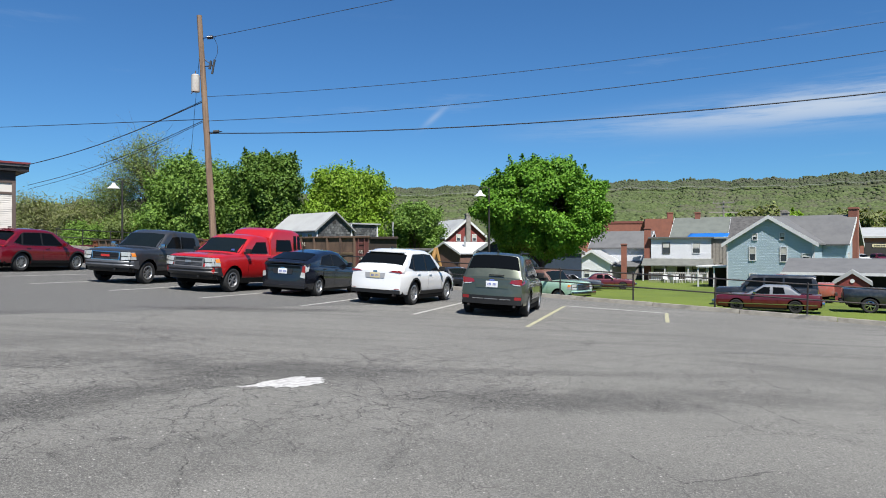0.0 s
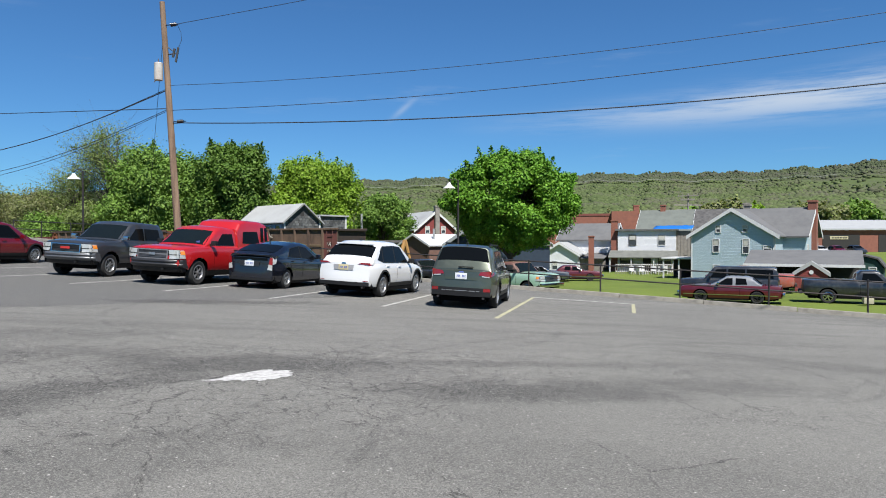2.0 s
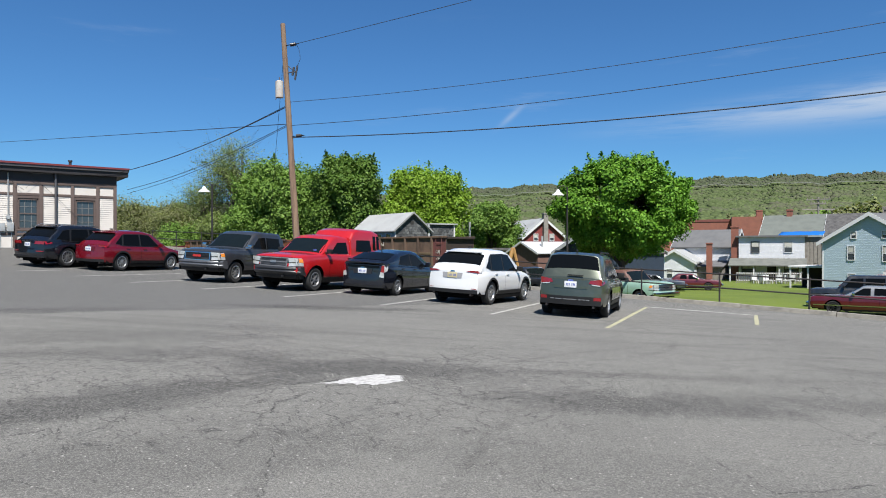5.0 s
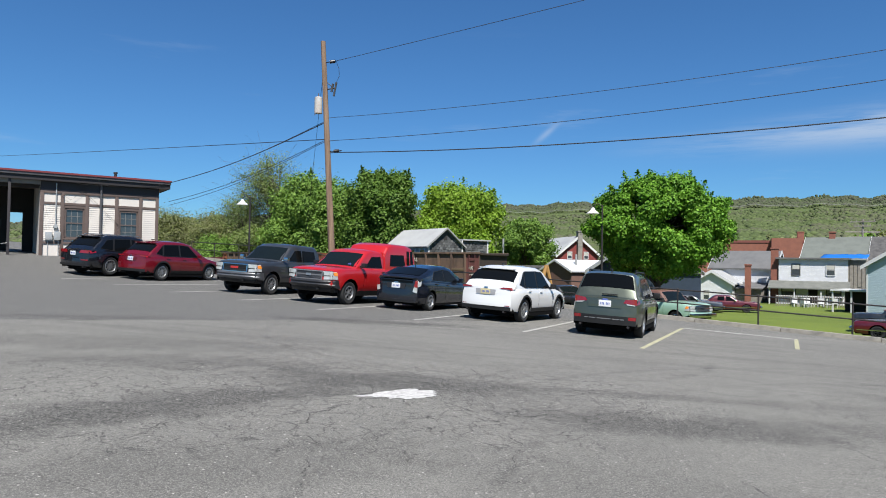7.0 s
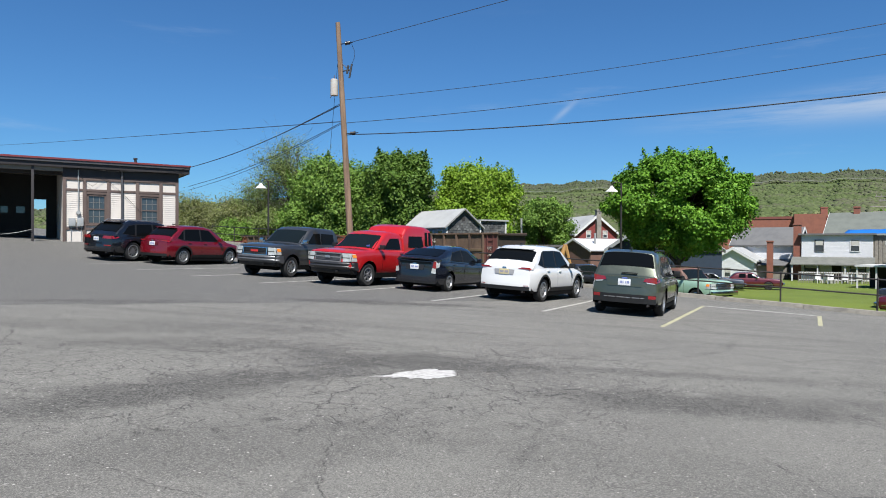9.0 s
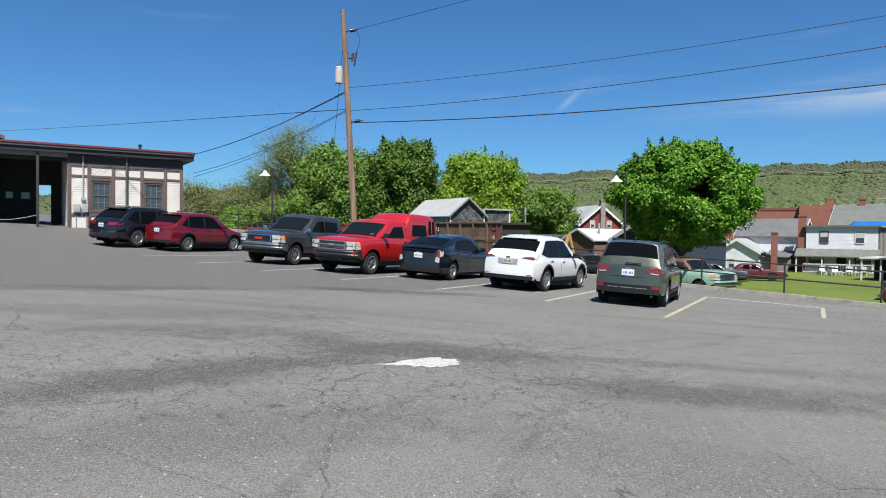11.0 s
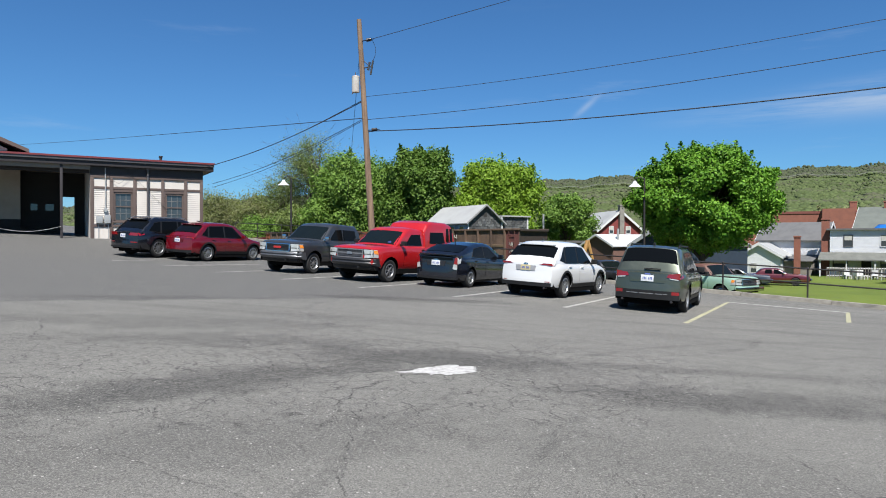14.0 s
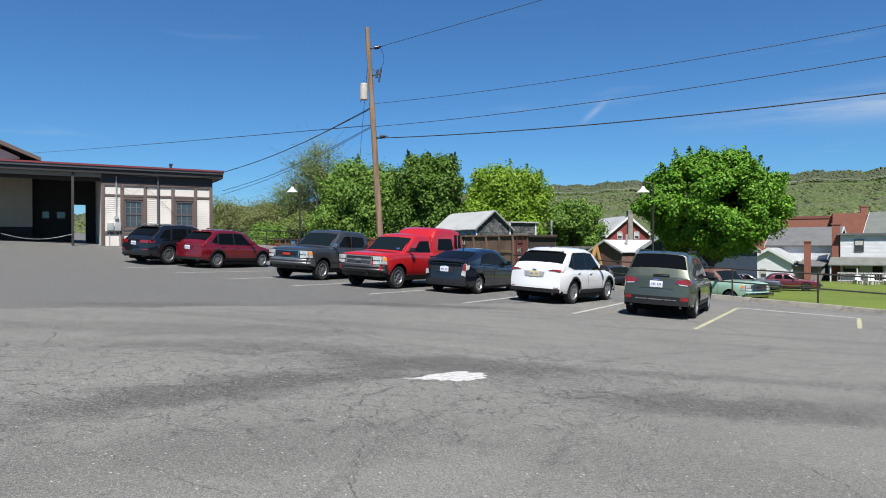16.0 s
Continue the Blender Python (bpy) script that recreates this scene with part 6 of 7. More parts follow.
for u, z, w, h in ((-1.4, 2.75, 0.48, 1.15), (1.2, 2.65, 0.48, 1.25), (-1.2, 4.6, 0.34, 0.55), (1.1, 4.6, 0.34, 0.55), (-1.35, 0.5, 0.5, 1.0), (1.25, 0.5, 0.5, 1.0), (3.0, 2.9, 0.55, 0.42)):
    house_window(bh, "f", u, z, w, h, 0)
house_window(bh, "r", 4.3, 2.1, 0.6, 1.3, 5.5)
house_window(bh, "r", 8.8, 2.1, 0.6, 1.3, 5.5)
part("corner_trim", B((-3.67, -3.55, -0.03, 0.0, 0, 4.3), (3.55, 3.67, -0.03, 0, 0, 4.3)), WHITE_TRIM, bh, angle=0)
chimney(bh, 5.55, 6.7, 0, 7.6, 0.75)
chimney(bh, -0.6, 8.4, 5.5, 7.5, 0.6, GREYWOOD)
part("side_porch", B((-6.7, -3.7, 0.5, 5.0, 2.0, 2.15), (-6.6, -6.48, 0.6, 0.72, 0, 2.0), (-5.1, -4.98, 0.6, 0.72, 0, 2.0)), WHITE_TRIM, bh, angle=0)
# solid near-black block in place of the porch's shaded depth
part("porch_shade", B((-6.5, -3.66, 3.5, 4.9, 0, 2.0)), SHADE_AND_DARK, bh, angle=0)
bm = bmesh.new()
cyl(bm, (3.5, -0.06, 0.2), (3.5, -0.06, 4.2), 0.05, seg=8)
part("downpipe", bm, WHITE_TRIM, bh)

# bare grey house frame with a blue tarpaulin
gf = thing("house", "half-stripped grey timber house with a blue tarpaulin on the roof", "house", pose(33.2, 79.4, -2.1, 0, 0, -28))
part("wall", B((-2.6, 2.8, 0, 7, 0, 5.0)), GREYWOOD, gf, angle=0)
for k in range(14):
    x = -2.5 + k * 0.38
    part("bare_board", B((x, x + 0.3, -0.05, 0, 1.9 + random.uniform(-0.2, 0.2), 4.9)), GREYWOOD, gf, angle=0)
# flat near-black panel draws the shade inside the doorway
part("doorway_shade", B((-1.6, 0.9, -0.06, -0.02, 0, 1.8)), SHADE_AND_DARK, gf, angle=0)
house_window(gf, "f", 1.6, 2.9, 0.5, 1.3, -0.05, GREYWOOD)
bm = bmesh.new()
gr = [[bm.verts.new((-4.2 + i * 0.5, -0.4 + j * 0.6, 5.2 + j * 0.1 + 0.08 * noise.noise((i * 0.8, j * 0.8, 3)))) for j in range(6)] for i in range(10)]
for i in range(9):
    for j in range(5):
        bm.faces.new((gr[i][j], gr[i + 1][j], gr[i + 1][j + 1], gr[i][j + 1]))
tp = part("tarpaulin", bm, TARP, gf, "crumpled blue tarpaulin", angle=60)
tp.modifiers.new("thick", "SOLIDIFY").thickness = 0.03

# white house with a porch
wh = thing("house", "white boarded two-storey house with a long grey porch roof", "house", pose(27.7, 78.6, -2.1, 0, 0, -22))
part("wall", B((-3.3, 3.3, 0, 7, 0, 5.0)), WHITE_SIDE, wh, angle=0)
part("roof", B((-3.6, 3.6, -0.35, 7.2, 5.0, 5.18)), ROOF_GREY, wh, angle=0)
for u in (-1.6, 1.7):
    house_window(wh, "f", u, 3.3, 0.75, 1.15, 0, mat("dark_window_trim", (0.1, 0.1, 0.1), 0.6) if u < 0 else WHITE_TRIM)
bm = bmesh.new()
vs = box(bm, -4.2, 3.5, -2.4, 0, 1.8, 1.9)
for v in vs:
    if v.co.y > -1:
        v.co.z += 0.75
part("porch_roof", bm, mat("porch_roofing", (0.17, 0.175, 0.155), 0.9, dark=(0.09, 0.095, 0.085), scale=1.5, amount=0.8), wh, angle=0)
for x in (-4.0, -1.6, 0.9, 3.2):
    part("porch_post", B((x - 0.06, x + 0.06, -2.25, -2.13, 0, 1.8)), WHITE_TRIM, wh, angle=0)
part("door", B((-0.4, 0.5, -0.04, 0, 0.1, 2.1)), SHADE_AND_DARK, wh, angle=0)
for u in (-2.3, 2.0):
    house_window(wh, "f", u, 0.9, 1.3, 1.0, 0, SHADE_AND_DARK)
chimney(wh, -3.75, 0.6, 0, 6.3, 0.75)
chimney(wh, -6.3, -1.0, 0, 4.4, 0.6)

# grey-roofed white house with low wings
gh = thing("house", "old white house with a grey roof and low lean-to wings", "house", pose(22.6, 83.8, -2.1, 0, 0, -28))
gable_block(gh, -4.2, 2.6, 0, 6, 4.0, 1.9, "x", WHITE_SIDE, ROOF_GREY)
gable_block(gh, -5.2, -0.8, -4.2, 0, 2.2, 1.3, "y", WHITE_SIDE, ROOF_LIGHT, nm="wing_wall")
house_window(gh, "r", 1.7, 2.2, 0.5, 1.3, 2.6)
bm = bmesh.new()
vs = box(bm, -1.4, 2.2, -3.4, -0.05, 1.6, 1.7)
for v in vs:
    if v.co.y > -1:
        v.co.z += 0.6
part("lean_to_roof", bm, ROOF_GREY, gh, angle=0)
part("lean_to", B((-1.2, 2.0, -3.0, -0.05, 0, 1.6)), GREYWOOD, gh, angle=0)
house_window(gh, "f", -3.6, 0.3, 0.6, 1.0, -4.2)

# roofs behind
rb = thing("house", "tall house with a faded green roof", "house", pose(35.2, 92.0, -2.7, 0, 0, -28))
gable_block(rb, -3.8, 3.8, 0, 9, 5.8, 2.9, "x", WHITE_SIDE, ROOF_GREEN)
chimney(rb, -1.0, 4.5, 8.0, 9.6, 0.7)
rs = thing("house", "tall house with a dark patched shingle roof", "house", pose(41.6, 88.3, -2.7, 0, 0, -28))
gable_block(rs, -3.6, 3.6, 0, 9, 5.8, 2.9, "x", WHITE_SIDE, ROOF_DARK)
chimney(rs, 2.6, 4.5, 8.0, 9.6, 0.8, GREYWOOD)
bk = thing("brick_building", "long flat-roofed red brick building", "building", pose(37.0, 119.0, -2.1, 0, 0, -12))
part("wall", B((-14, 9, 0, 14, 0, 8.3)), BRICK, bk, angle=0)
part("parapet", B((-14.1, 9.1, -0.1, 0.4, 8.3, 8.7)), mat("parapet_red", (0.2, 0.06, 0.045), 0.8), bk, angle=0)
part("stair_tower", B((-1.5, 3.0, -2.0, 0, 0, 9.0)), BRICK, bk, angle=0)
chimney(bk, -8, 6, 8.3, 9.6, 1.2)
chimney(bk, 3.5, 5, 8.3, 10.4, 1.0)
for k in range(7):
    house_window(bk, "f", -12.5 + k * 1.6, 5.2, 0.8, 1.6, 0, BRICK)

# brick garage hall with a pale metal roof
fh = thing("brick_garage", "low brick garage hall with wide doors and a pale metal roof", "building", pose(95, 128, -0.8, 0, 0, -8))
part("wall", B((-21, 26, 0, 16, 0, 4.6)), BRICK, fh, angle=0)
bm = bmesh.new()
vs = box(bm, -22, 27, -0.6, 17, 4.6, 4.9)
for v in vs:
    if v.co.y > 5:
        v.co.z += 2.2
part("roof", bm, ROOF_LIGHT, fh, angle=0)
# open bays are flat panels, their inner shade painted near-black
for x, w, mm, nm in ((-18.2, 3.4, WHITE_TRIM, "white_door"), (-10.5, 7.0, SHADE_AND_DARK, "bay_shade_panel"), (0.5, 8.0, SHADE_AND_DARK, "bay_shade_panel"), (14, 5, WHITE_TRIM, "white_door"), (21, 5, SHADE_AND_DARK, "bay_shade_panel")):
    part(nm, B((x - w / 2, x + w / 2, -0.06, -0.01, 0, 3.7)), mm, fh, angle=0)
part("sign_board", B((-12.6, -9.2, -0.14, -0.07, 2.8, 3.4)), mat("sign_cream", (0.62, 0.55, 0.35), 0.6), fh, "cream sign with illegible bars", angle=0)
part("sign_bars", B(*[(-12.3 + k * 0.3, -12.1 + k * 0.3, -0.17, -0.15, 2.98, 3.22) for k in range(10)]), SHADE_AND_DARK, fh, angle=0)

# grey shingled shed, red gabled house, brown hall
sh = thing("shed", "weathered grey shingled shed with a pale metal roof", "shed", pose(-9.7, 51.8, -1.7, 0, 0, 45))
GREY_BOARD = mat("grey_board", (0.3, 0.3, 0.29), 0.8)
gable_block(sh, 0, 3.3, 0, 6.0, 4.9, 1.3, "y", SHINGLE_GREY, ROOF_LIGHT, over=0.25, trim=GREY_BOARD, thick=0.07, drop=0.02)
part("lean_to", B((3.32, 6.0, 0.02, 4.6, 0, 5.35)), SHINGLE_GREY, sh, angle=0)
part("lean_to_roof", B((3.3, 6.2, -0.2, 4.8, 5.35, 5.46)), ROOF_LIGHT, sh, angle=0)
for x, h in ((3.3, 5.35), (0.0, 4.85), (5.95, 5.35)):
    part("corner_board", B((x - 0.06, x + 0.06, -0.08, -0.02, 0, h)), WHITE_TRIM, sh, angle=0)
for k in range(4):
    y = 0.5 + k * 1.35
    w = part("side_window", B((-0.04, -0.02, y, y + 0.6, 3.4, 4.5)), GLASS, sh, angle=0)
    for d in (-0.12, 0.6):
        part("window_frame", B((-0.08, -0.02, y + d, y + d + 0.12, 3.3, 4.6)), WHITE_TRIM, w, angle=0)
part("side_cladding", B((-0.02, 0.0, 0, 6.0, 3.0, 4.7)), mat("pale_side_boards", (0.5, 0.52, 0.52), 0.8), sh, angle=0)
part("gable_vent", B((1.5, 1.8, -0.03, 0.0, 5.3, 5.6)), SHADE_AND_DARK, sh, angle=0)
row_mesh = mesh_of("shingle", B((0, 0.26, -0.03, 0, 0, 0.19)), SHINGLE_GREY, 0)
for k in range(15):
    for c_ in range(20):
        x = c_ * 0.3 + (k % 2) * 0.12 + 0.06
        z = 2.75 + k * 0.2
        if x + 0.26 > 5.9 or z > 5.2 or (x < 3.2 and z + 0.2 > 4.9 + 1.3 - abs(x + 0.13 - 1.65) * 1.3 / 1.65) or 2.98 < x < 3.37:
            continue
        o = new("shingle", row_mesh)
        o.parent = sh
        o.matrix_basis = pose(x + random.uniform(-0.02, 0.02), random.uniform(-0.006, 0), z + random.uniform(-0.03, 0.02), random.uniform(-4, 0), random.uniform(-3, 3), 0)

rh = thing("house", "red boarded house with a grey roof and a chimney", "house", pose(2.9, 86.5, -2.2, 0, 0, 22))
gable_block(rh, -2.6, 2.8, 0, 8, 5.4, 2.2, "y", RED_BOARDS, ROOF_LIGHT)
for u in (-1.0, 1.2):
    house_window(rh, "f", u, 4.9, 0.5, 0.8, 0)
chimney(rh, 0.2, -0.2, 0, 8.4, 0.6, GREYWOOD)
bhh = thing("workshop", "brown workshop with a white metal roof", "building", pose(0.2, 62, -2.1, 0, 0, -52))
WHITE_METAL = mat("white_metal_roof", (0.62, 0.63, 0.64), 0.55, dark=(0.45, 0.45, 0.45), scale=1.0, amount=0.6)
gable_block(bhh, -2.2, 2.2, 0, 9, 3.35, 0.95, "y", mat("brown_boards", (0.2, 0.11, 0.085), 0.8), WHITE_METAL, over=0.2, thick=0.1, drop=0.03)
dbl = thing("workshop", "dark blue boarded workshop with pale eaves", "building", pose(4.4, 56.2, -2.1, 0, 0, -52))
gable_block(dbl, -2.4, 2.4, 0, 8, 3.4, 1.1, "y", mat("dark_blue_boards", (0.03, 0.045, 0.07), 0.6), ROOF_DARK, over=0.2)
part("door", B((-1.7, -0.8, -0.04, 0, 0, 2.0)), WHITE_TRIM, dbl, angle=0)
ws = thing("low_shed", "long low shed with dark flat roof", "shed", pose(-2.0, 70, -2.1, 0, 0, 20))
part("wall", B((-6, 3, 0, 6, 0, 3.6)), GREYWOOD, ws, angle=0)
part("roof", B((-6.3, 3.3, -0.4, 6.3, 3.6, 3.85)), ROOF_DARK, ws, angle=0)
for x, y, h in ((-4.9, 66, 6.3), (2.0, 62, 4.8)):
    bm = bmesh.new()
    cyl(bm, (0, 0, 0), (0, 0, h), 0.1, seg=10)
    tagged(part("vent_pipe", bm, GALV, m=pose(x, y, -2.0)), "pale upright steel pipe beside the sheds", "pipe")

# carport, little red shed, green garden shed
cp = thing("carport", "open carport with a low sloping grey roof on thin posts", "carport", pose(29.0, 48.0, -1.9, 0, 0, -33))
bm = bmesh.new()
for v in box(bm, -4.4, 3.4, -0.3, 4.6, 1.72, 1.84):
    if v.co.y > 1:
        v.co.z += 1.0
part("roof", bm, ROOF_GREY, cp, angle=0)
part("fascia", B((-4.45, 3.45, -0.35, -0.305, 1.66, 1.86)), WHITE_TRIM, cp, angle=0)
for x in (-4.2, -1.7, 0.8, 3.2):
    part("post", B((x - 0.05, x + 0.05, 0, 0.1, 0, 1.74)), STEEL_DK, cp, angle=0)
# near-black wall carries the shade under the carport roof
part("back_wall", B((-4.2, 3.2, 4.2, 4.35, 0, 2.55)), SHADE_AND_DARK, cp, angle=0)
ls = thing("garden_shed", "small red boarded garden shed with a grey roof", "shed", pose(27.5, 45.3, -1.85, 0, 0, -32))
gable_block(ls, -1.0, 1.0, 0, 1.8, 1.3, 0.7, "y", RED_BOARDS, ROOF_LIGHT, over=0.12, trim=ROOF_LIGHT, thick=0.06)
bm = bmesh.new()
cyl(bm, (0, -0.02, 1.35), (0, -0.05, 1.35), 0.14, seg=16)
part("round_plaque", bm, WHITE_TRIM, ls)
gs = thing("garden_shed", "dark green barn-shaped garden shed", "shed", pose(34.6, 50.4, -1.9, 0, 0, -38))
bm = bmesh.new()
prism(bm, [(-1.4, 0), (1.4, 0), (1.4, 1.5), (0.9, 2.1), (0, 2.35), (-0.9, 2.1), (-1.4, 1.5)], 0, 3.2)
part("wall", bm, mat("dark_green_boards", (0.02, 0.07, 0.06), 0.7), gs, angle=0)
bm = bmesh.new()
prism(bm, [(-1.55, 1.4), (-1.0, 2.15), (0, 2.42), (1.0, 2.15), (1.55, 1.4), (1.6, 1.48), (1.05, 2.25), (0, 2.52), (-1.05, 2.25), (-1.6, 1.48)], -0.15, 3.35)
part("roof", bm, ROOF_DARK, gs, angle=0)
house_window(gs, "f", 0.7, 0.7, 0.4, 0.8, 0)
st = thing("stone_block", "pale cut stone block on the grass", "stone", pose(22.9, 32.9, -1.5, 0, 0, -20))
part("block", B((-0.22, 0.22, -0.2, 0.2, 0, 0.36), bev=0.03), mat("pale_stone", (0.55, 0.5, 0.36), 0.9), st)

# far cross-arm pole
fp = thing("utility_pole", "distant grey utility pole with a cross-arm", "utility pole", pose(49.3, 118.6, -1.0))
bm = bmesh.new()
cyl(bm, (0, 0, 0), (0, 0, 9.9), 0.17, 0.12)
part("shaft", bm, GREYWOOD, fp)
part("cross_arm", B((-2.6, 2.6, -0.08, 0.08, 9.0, 9.2), (-2.2, 2.2, -0.08, 0.08, 8.2, 8.35)), GREYWOOD, fp, angle=0)

# white plastic chairs and a fence by the white house
bm = bmesh.new()
chair = thing("garden_chair", "white plastic garden chair on the lawn", "chair", pose(25.0, 72.8, -2.05, 0, 0, 20), "garden chairs")
part("seat", B((-0.26, 0.26, -0.25, 0.25, 0.4, 0.45)), WHITE_TRIM, chair, angle=0)
part("backrest", B((-0.26, 0.26, 0.22, 0.27, 0.45, 0.95)), WHITE_TRIM, chair, angle=0)
for x in (-0.23, 0.23):
    for y in (-0.22, 0.22):
        part("leg", B((x - 0.025, x + 0.025, y - 0.025, y + 0.025, 0, 0.4)), WHITE_TRIM, chair, angle=0)
for k in range(9):
    copy_thing(chair, pose(24.2 + k * 0.75 + random.uniform(-0.2, 0.2), 72.6 + random.uniform(-0.7, 0.7), -2.05, random.choice((0, 0, 70)), 0, random.uniform(0, 360)))
fe = thing("picket_fence", "weathered grey slatted fence behind the garden chairs", "fence", pose(22.6, 74.1, -2.05, 0, 0, -12))
for k in range(38):
    part("slat", B((k * 0.22, k * 0.22 + 0.07, 0, 0.03, 0, 1.2)), GREYWOOD, fe, angle=0)
part("fence_rail", B((0, 8.3, 0.03, 0.06, 1.05, 1.15)), WHITE_TRIM, fe, angle=0)
part("fence_rail", B((0, 8.3, 0.03, 0.06, 0.3, 0.4)), WHITE_TRIM, fe, angle=0)

# ---------------------------------------------------------------- vehicles in the lower yard
def yard(x, y, head):
    return pose(x, y, float(yard_z(np.float64(x), np.float64(y))), 0, 0, head)


SED = dict(L=5.05, W=1.83, wb=2.75, roh=1.2, wr=0.33, rim=0.19, sill=0.24, bf=0.3, br=0.32, paint=paint("paint_dark_red", (0.11, 0.006, 0.01), 0.1, 0.3, 0.03), roof_paint=paint("vinyl_grey", (0.2, 0.21, 0.23), 0, 0.5, 0.1), tumble=0.34, taper=0.06, gap=0.06, crown=0.02,
           deck=[(-2.53, 0.86), (-2.4, 0.93), (-1.2, 0.95), (0.9, 0.94), (2.3, 0.86), (2.53, 0.78)], cabin=[(-1.55, 0.94), (-1.05, 1.33), (-0.85, 1.38), (0.0, 1.39), (0.2, 1.36), (0.95, 0.93)],
           windows=[[(-0.15, 0.97), (0.62, 0.97), (0.15, 1.3), (-0.15, 1.31)], [(-0.85, 0.99), (-0.3, 0.98), (-0.3, 1.31), (-0.78, 1.3)]], screen=(0.26, 0.9), rear=(-1.5, -1.1), shut=(0.7, -0.5), rim_mat=BLACK, spokes=6, mirror=(0.55, 0.98), mirror_mat=CHROME,
           patches=[("side_moulding", "right", [(-2.3, 0.42), (2.3, 0.42), (2.3, 0.46), (-2.3, 0.46)], CHROME)], boxes=[("bumper", [(-0.9, 0.9, 2.5, 2.62, 0.4, 0.58)], CHROME), ("rear_bumper", [(-0.9, 0.9, -2.62, -2.5, 0.4, 0.58)], CHROME)])
vehicle("sedan_car", "old dark red two-door sedan with a grey vinyl roof", "car", SED, yard(17.05, 35.4, 60))
SUB = dict(L=5.5, W=2.0, wb=3.3, roh=1.25, wr=0.37, rim=0.21, sill=0.4, bf=0.45, br=0.45, paint=paint("paint_black", (0.012, 0.013, 0.016), 0, 0.35, 0.1), tumble=0.16, taper=0.04, gap=0.08,
           deck=[(-2.75, 1.12), (1.2, 1.12), (1.4, 1.1), (2.5, 1.05), (2.75, 1.0)], cabin=[(-2.68, 1.1), (-2.55, 1.72), (-2.4, 1.8), (0.6, 1.82), (0.8, 1.78), (1.35, 1.1)],
           windows=[[(0.1, 1.17), (1.0, 1.17), (0.65, 1.66), (0.1, 1.68)], [(-0.9, 1.17), (0.0, 1.17), (0.0, 1.68), (-0.9, 1.68)], [(-2.4, 1.17), (-1.0, 1.17), (-1.0, 1.68), (-2.35, 1.66)]], screen=(0.85, 1.3), rear=(-2.66, -2.56), shut=(1.05, 0.05, -0.95), mirror=(1.0, 1.18),
           patches=[("tail_lamp", "tail", [(0.78, 0.7), (0.92, 0.7), (0.92, 1.08), (0.78, 1.08)], REDLAMP)])
vehicle("sport_utility_car", "big black sport utility car parked behind the sedan", "car", SUB, yard(19.0, 39.6, 60))


def old_pickup(col, x, y, head, label, top=None, size=1.0):
    S = pickup(5.5, 1.95, 3.35, 1.25, col, [(-0.25, 1.2), (-0.18, 1.6), (-0.02, 1.74), (0.6, 1.76), (0.8, 1.72), (1.35, 1.17)], [[(0.02, 1.23), (1.0, 1.23), (0.65, 1.6), (0.08, 1.62)]], (0.86, 1.3), shut=(1.15, -0.05), handles=[(0.1, 1.05)], patches=truck_front(2.75, 0.9, 1.02, CHROME, GRILLE, CHROME, CHROME),
               boxes=[("bumper", [(-0.95, 0.95, 2.7, 2.84, 0.5, 0.7)], CHROME), ("rear_bumper", [(-0.95, 0.95, -2.84, -2.7, 0.5, 0.66)], GRIME)], rim_mat=CHROME, roof_paint=top or col)
    return vehicle("pickup_truck", label, "truck", S, yard(x, y, head) @ Matrix.Scale(size, 4))


old_pickup(MATS["paint_black"], 23.6, 34.6, -118, "long black pickup truck standing on the yard grass")
old_pickup(MATS["paint_black"], 0.3, 46.5, -136, "tall old black pickup truck beyond the track", None, 1.15)
old_pickup(paint("paint_orange_red", (0.42, 0.07, 0.035), 0, 0.5, 0.3), 22.6, 44.3, 62, "faded orange-red pickup truck with an open bed")
old_pickup(paint("paint_mint", (0.36, 0.55, 0.43), 0, 0.45, 0.12), 6.1, 41.6, -138, "old mint green pickup truck with a rusty roof", paint("paint_rusty", (0.16, 0.07, 0.045), 0, 0.6, 0.15), 1.14)
old_pickup(paint("paint_faded_red", (0.3, 0.025, 0.02), 0, 0.5, 0.25), 5.4, 46.0, -112, "faded red pickup truck parked behind the mint one")
vehicle("sedan_car", "dark blue old sedan parked in the lower yard", "car", dict(SED, paint=paint("paint_navy", (0.02, 0.03, 0.05), 0, 0.4, 0.15), roof_paint=MATS["paint_navy"]), yard(11.2, 58.5, -100))
vehicle("sedan_car", "maroon old sedan parked in the lower yard", "car", dict(SED, paint=MATS["paint_dark_red"], roof_paint=MATS["paint_dark_red"]), yard(14.6, 60.5, -100))
ex = thing("excavator", "small yellow excavator with a raised folded arm", "excavator", yard(-1.3, 56.5, 20))
EXY = mat("digger_yellow", (0.45, 0.25, 0.08), 0.6, scale=3)
part("cab", B((-1.4, 0.0, -0.7, 0.7, 0.7, 2.3), bev=0.08), EXY, ex)
part("cab_window", B((-1.2, -0.15, -0.72, -0.7, 1.4, 2.15)), GLASS, ex, angle=0)
for y in (-0.75, 0.75):
    part("crawler", B((-1.6, 0.8, y - 0.2, y + 0.2, 0, 0.62), bev=0.18), RUBBER, ex)
bm = bmesh.new()
cyl(bm, (0.1, 0, 1.2), (0.75, 0, 3.5), 0.2, 0.17, 8)
part("boom", bm, EXY, ex)
bm = bmesh.new()
cyl(bm, (0.75, 0, 3.5), (1.25, 0, 1.6), 0.18, 0.13, 8)
part("dipper_arm", bm, EXY, ex)
part("bucket", B((1.2, 1.8, -0.35, 0.35, 1.1, 1.6), bev=0.1), GRIME, ex)
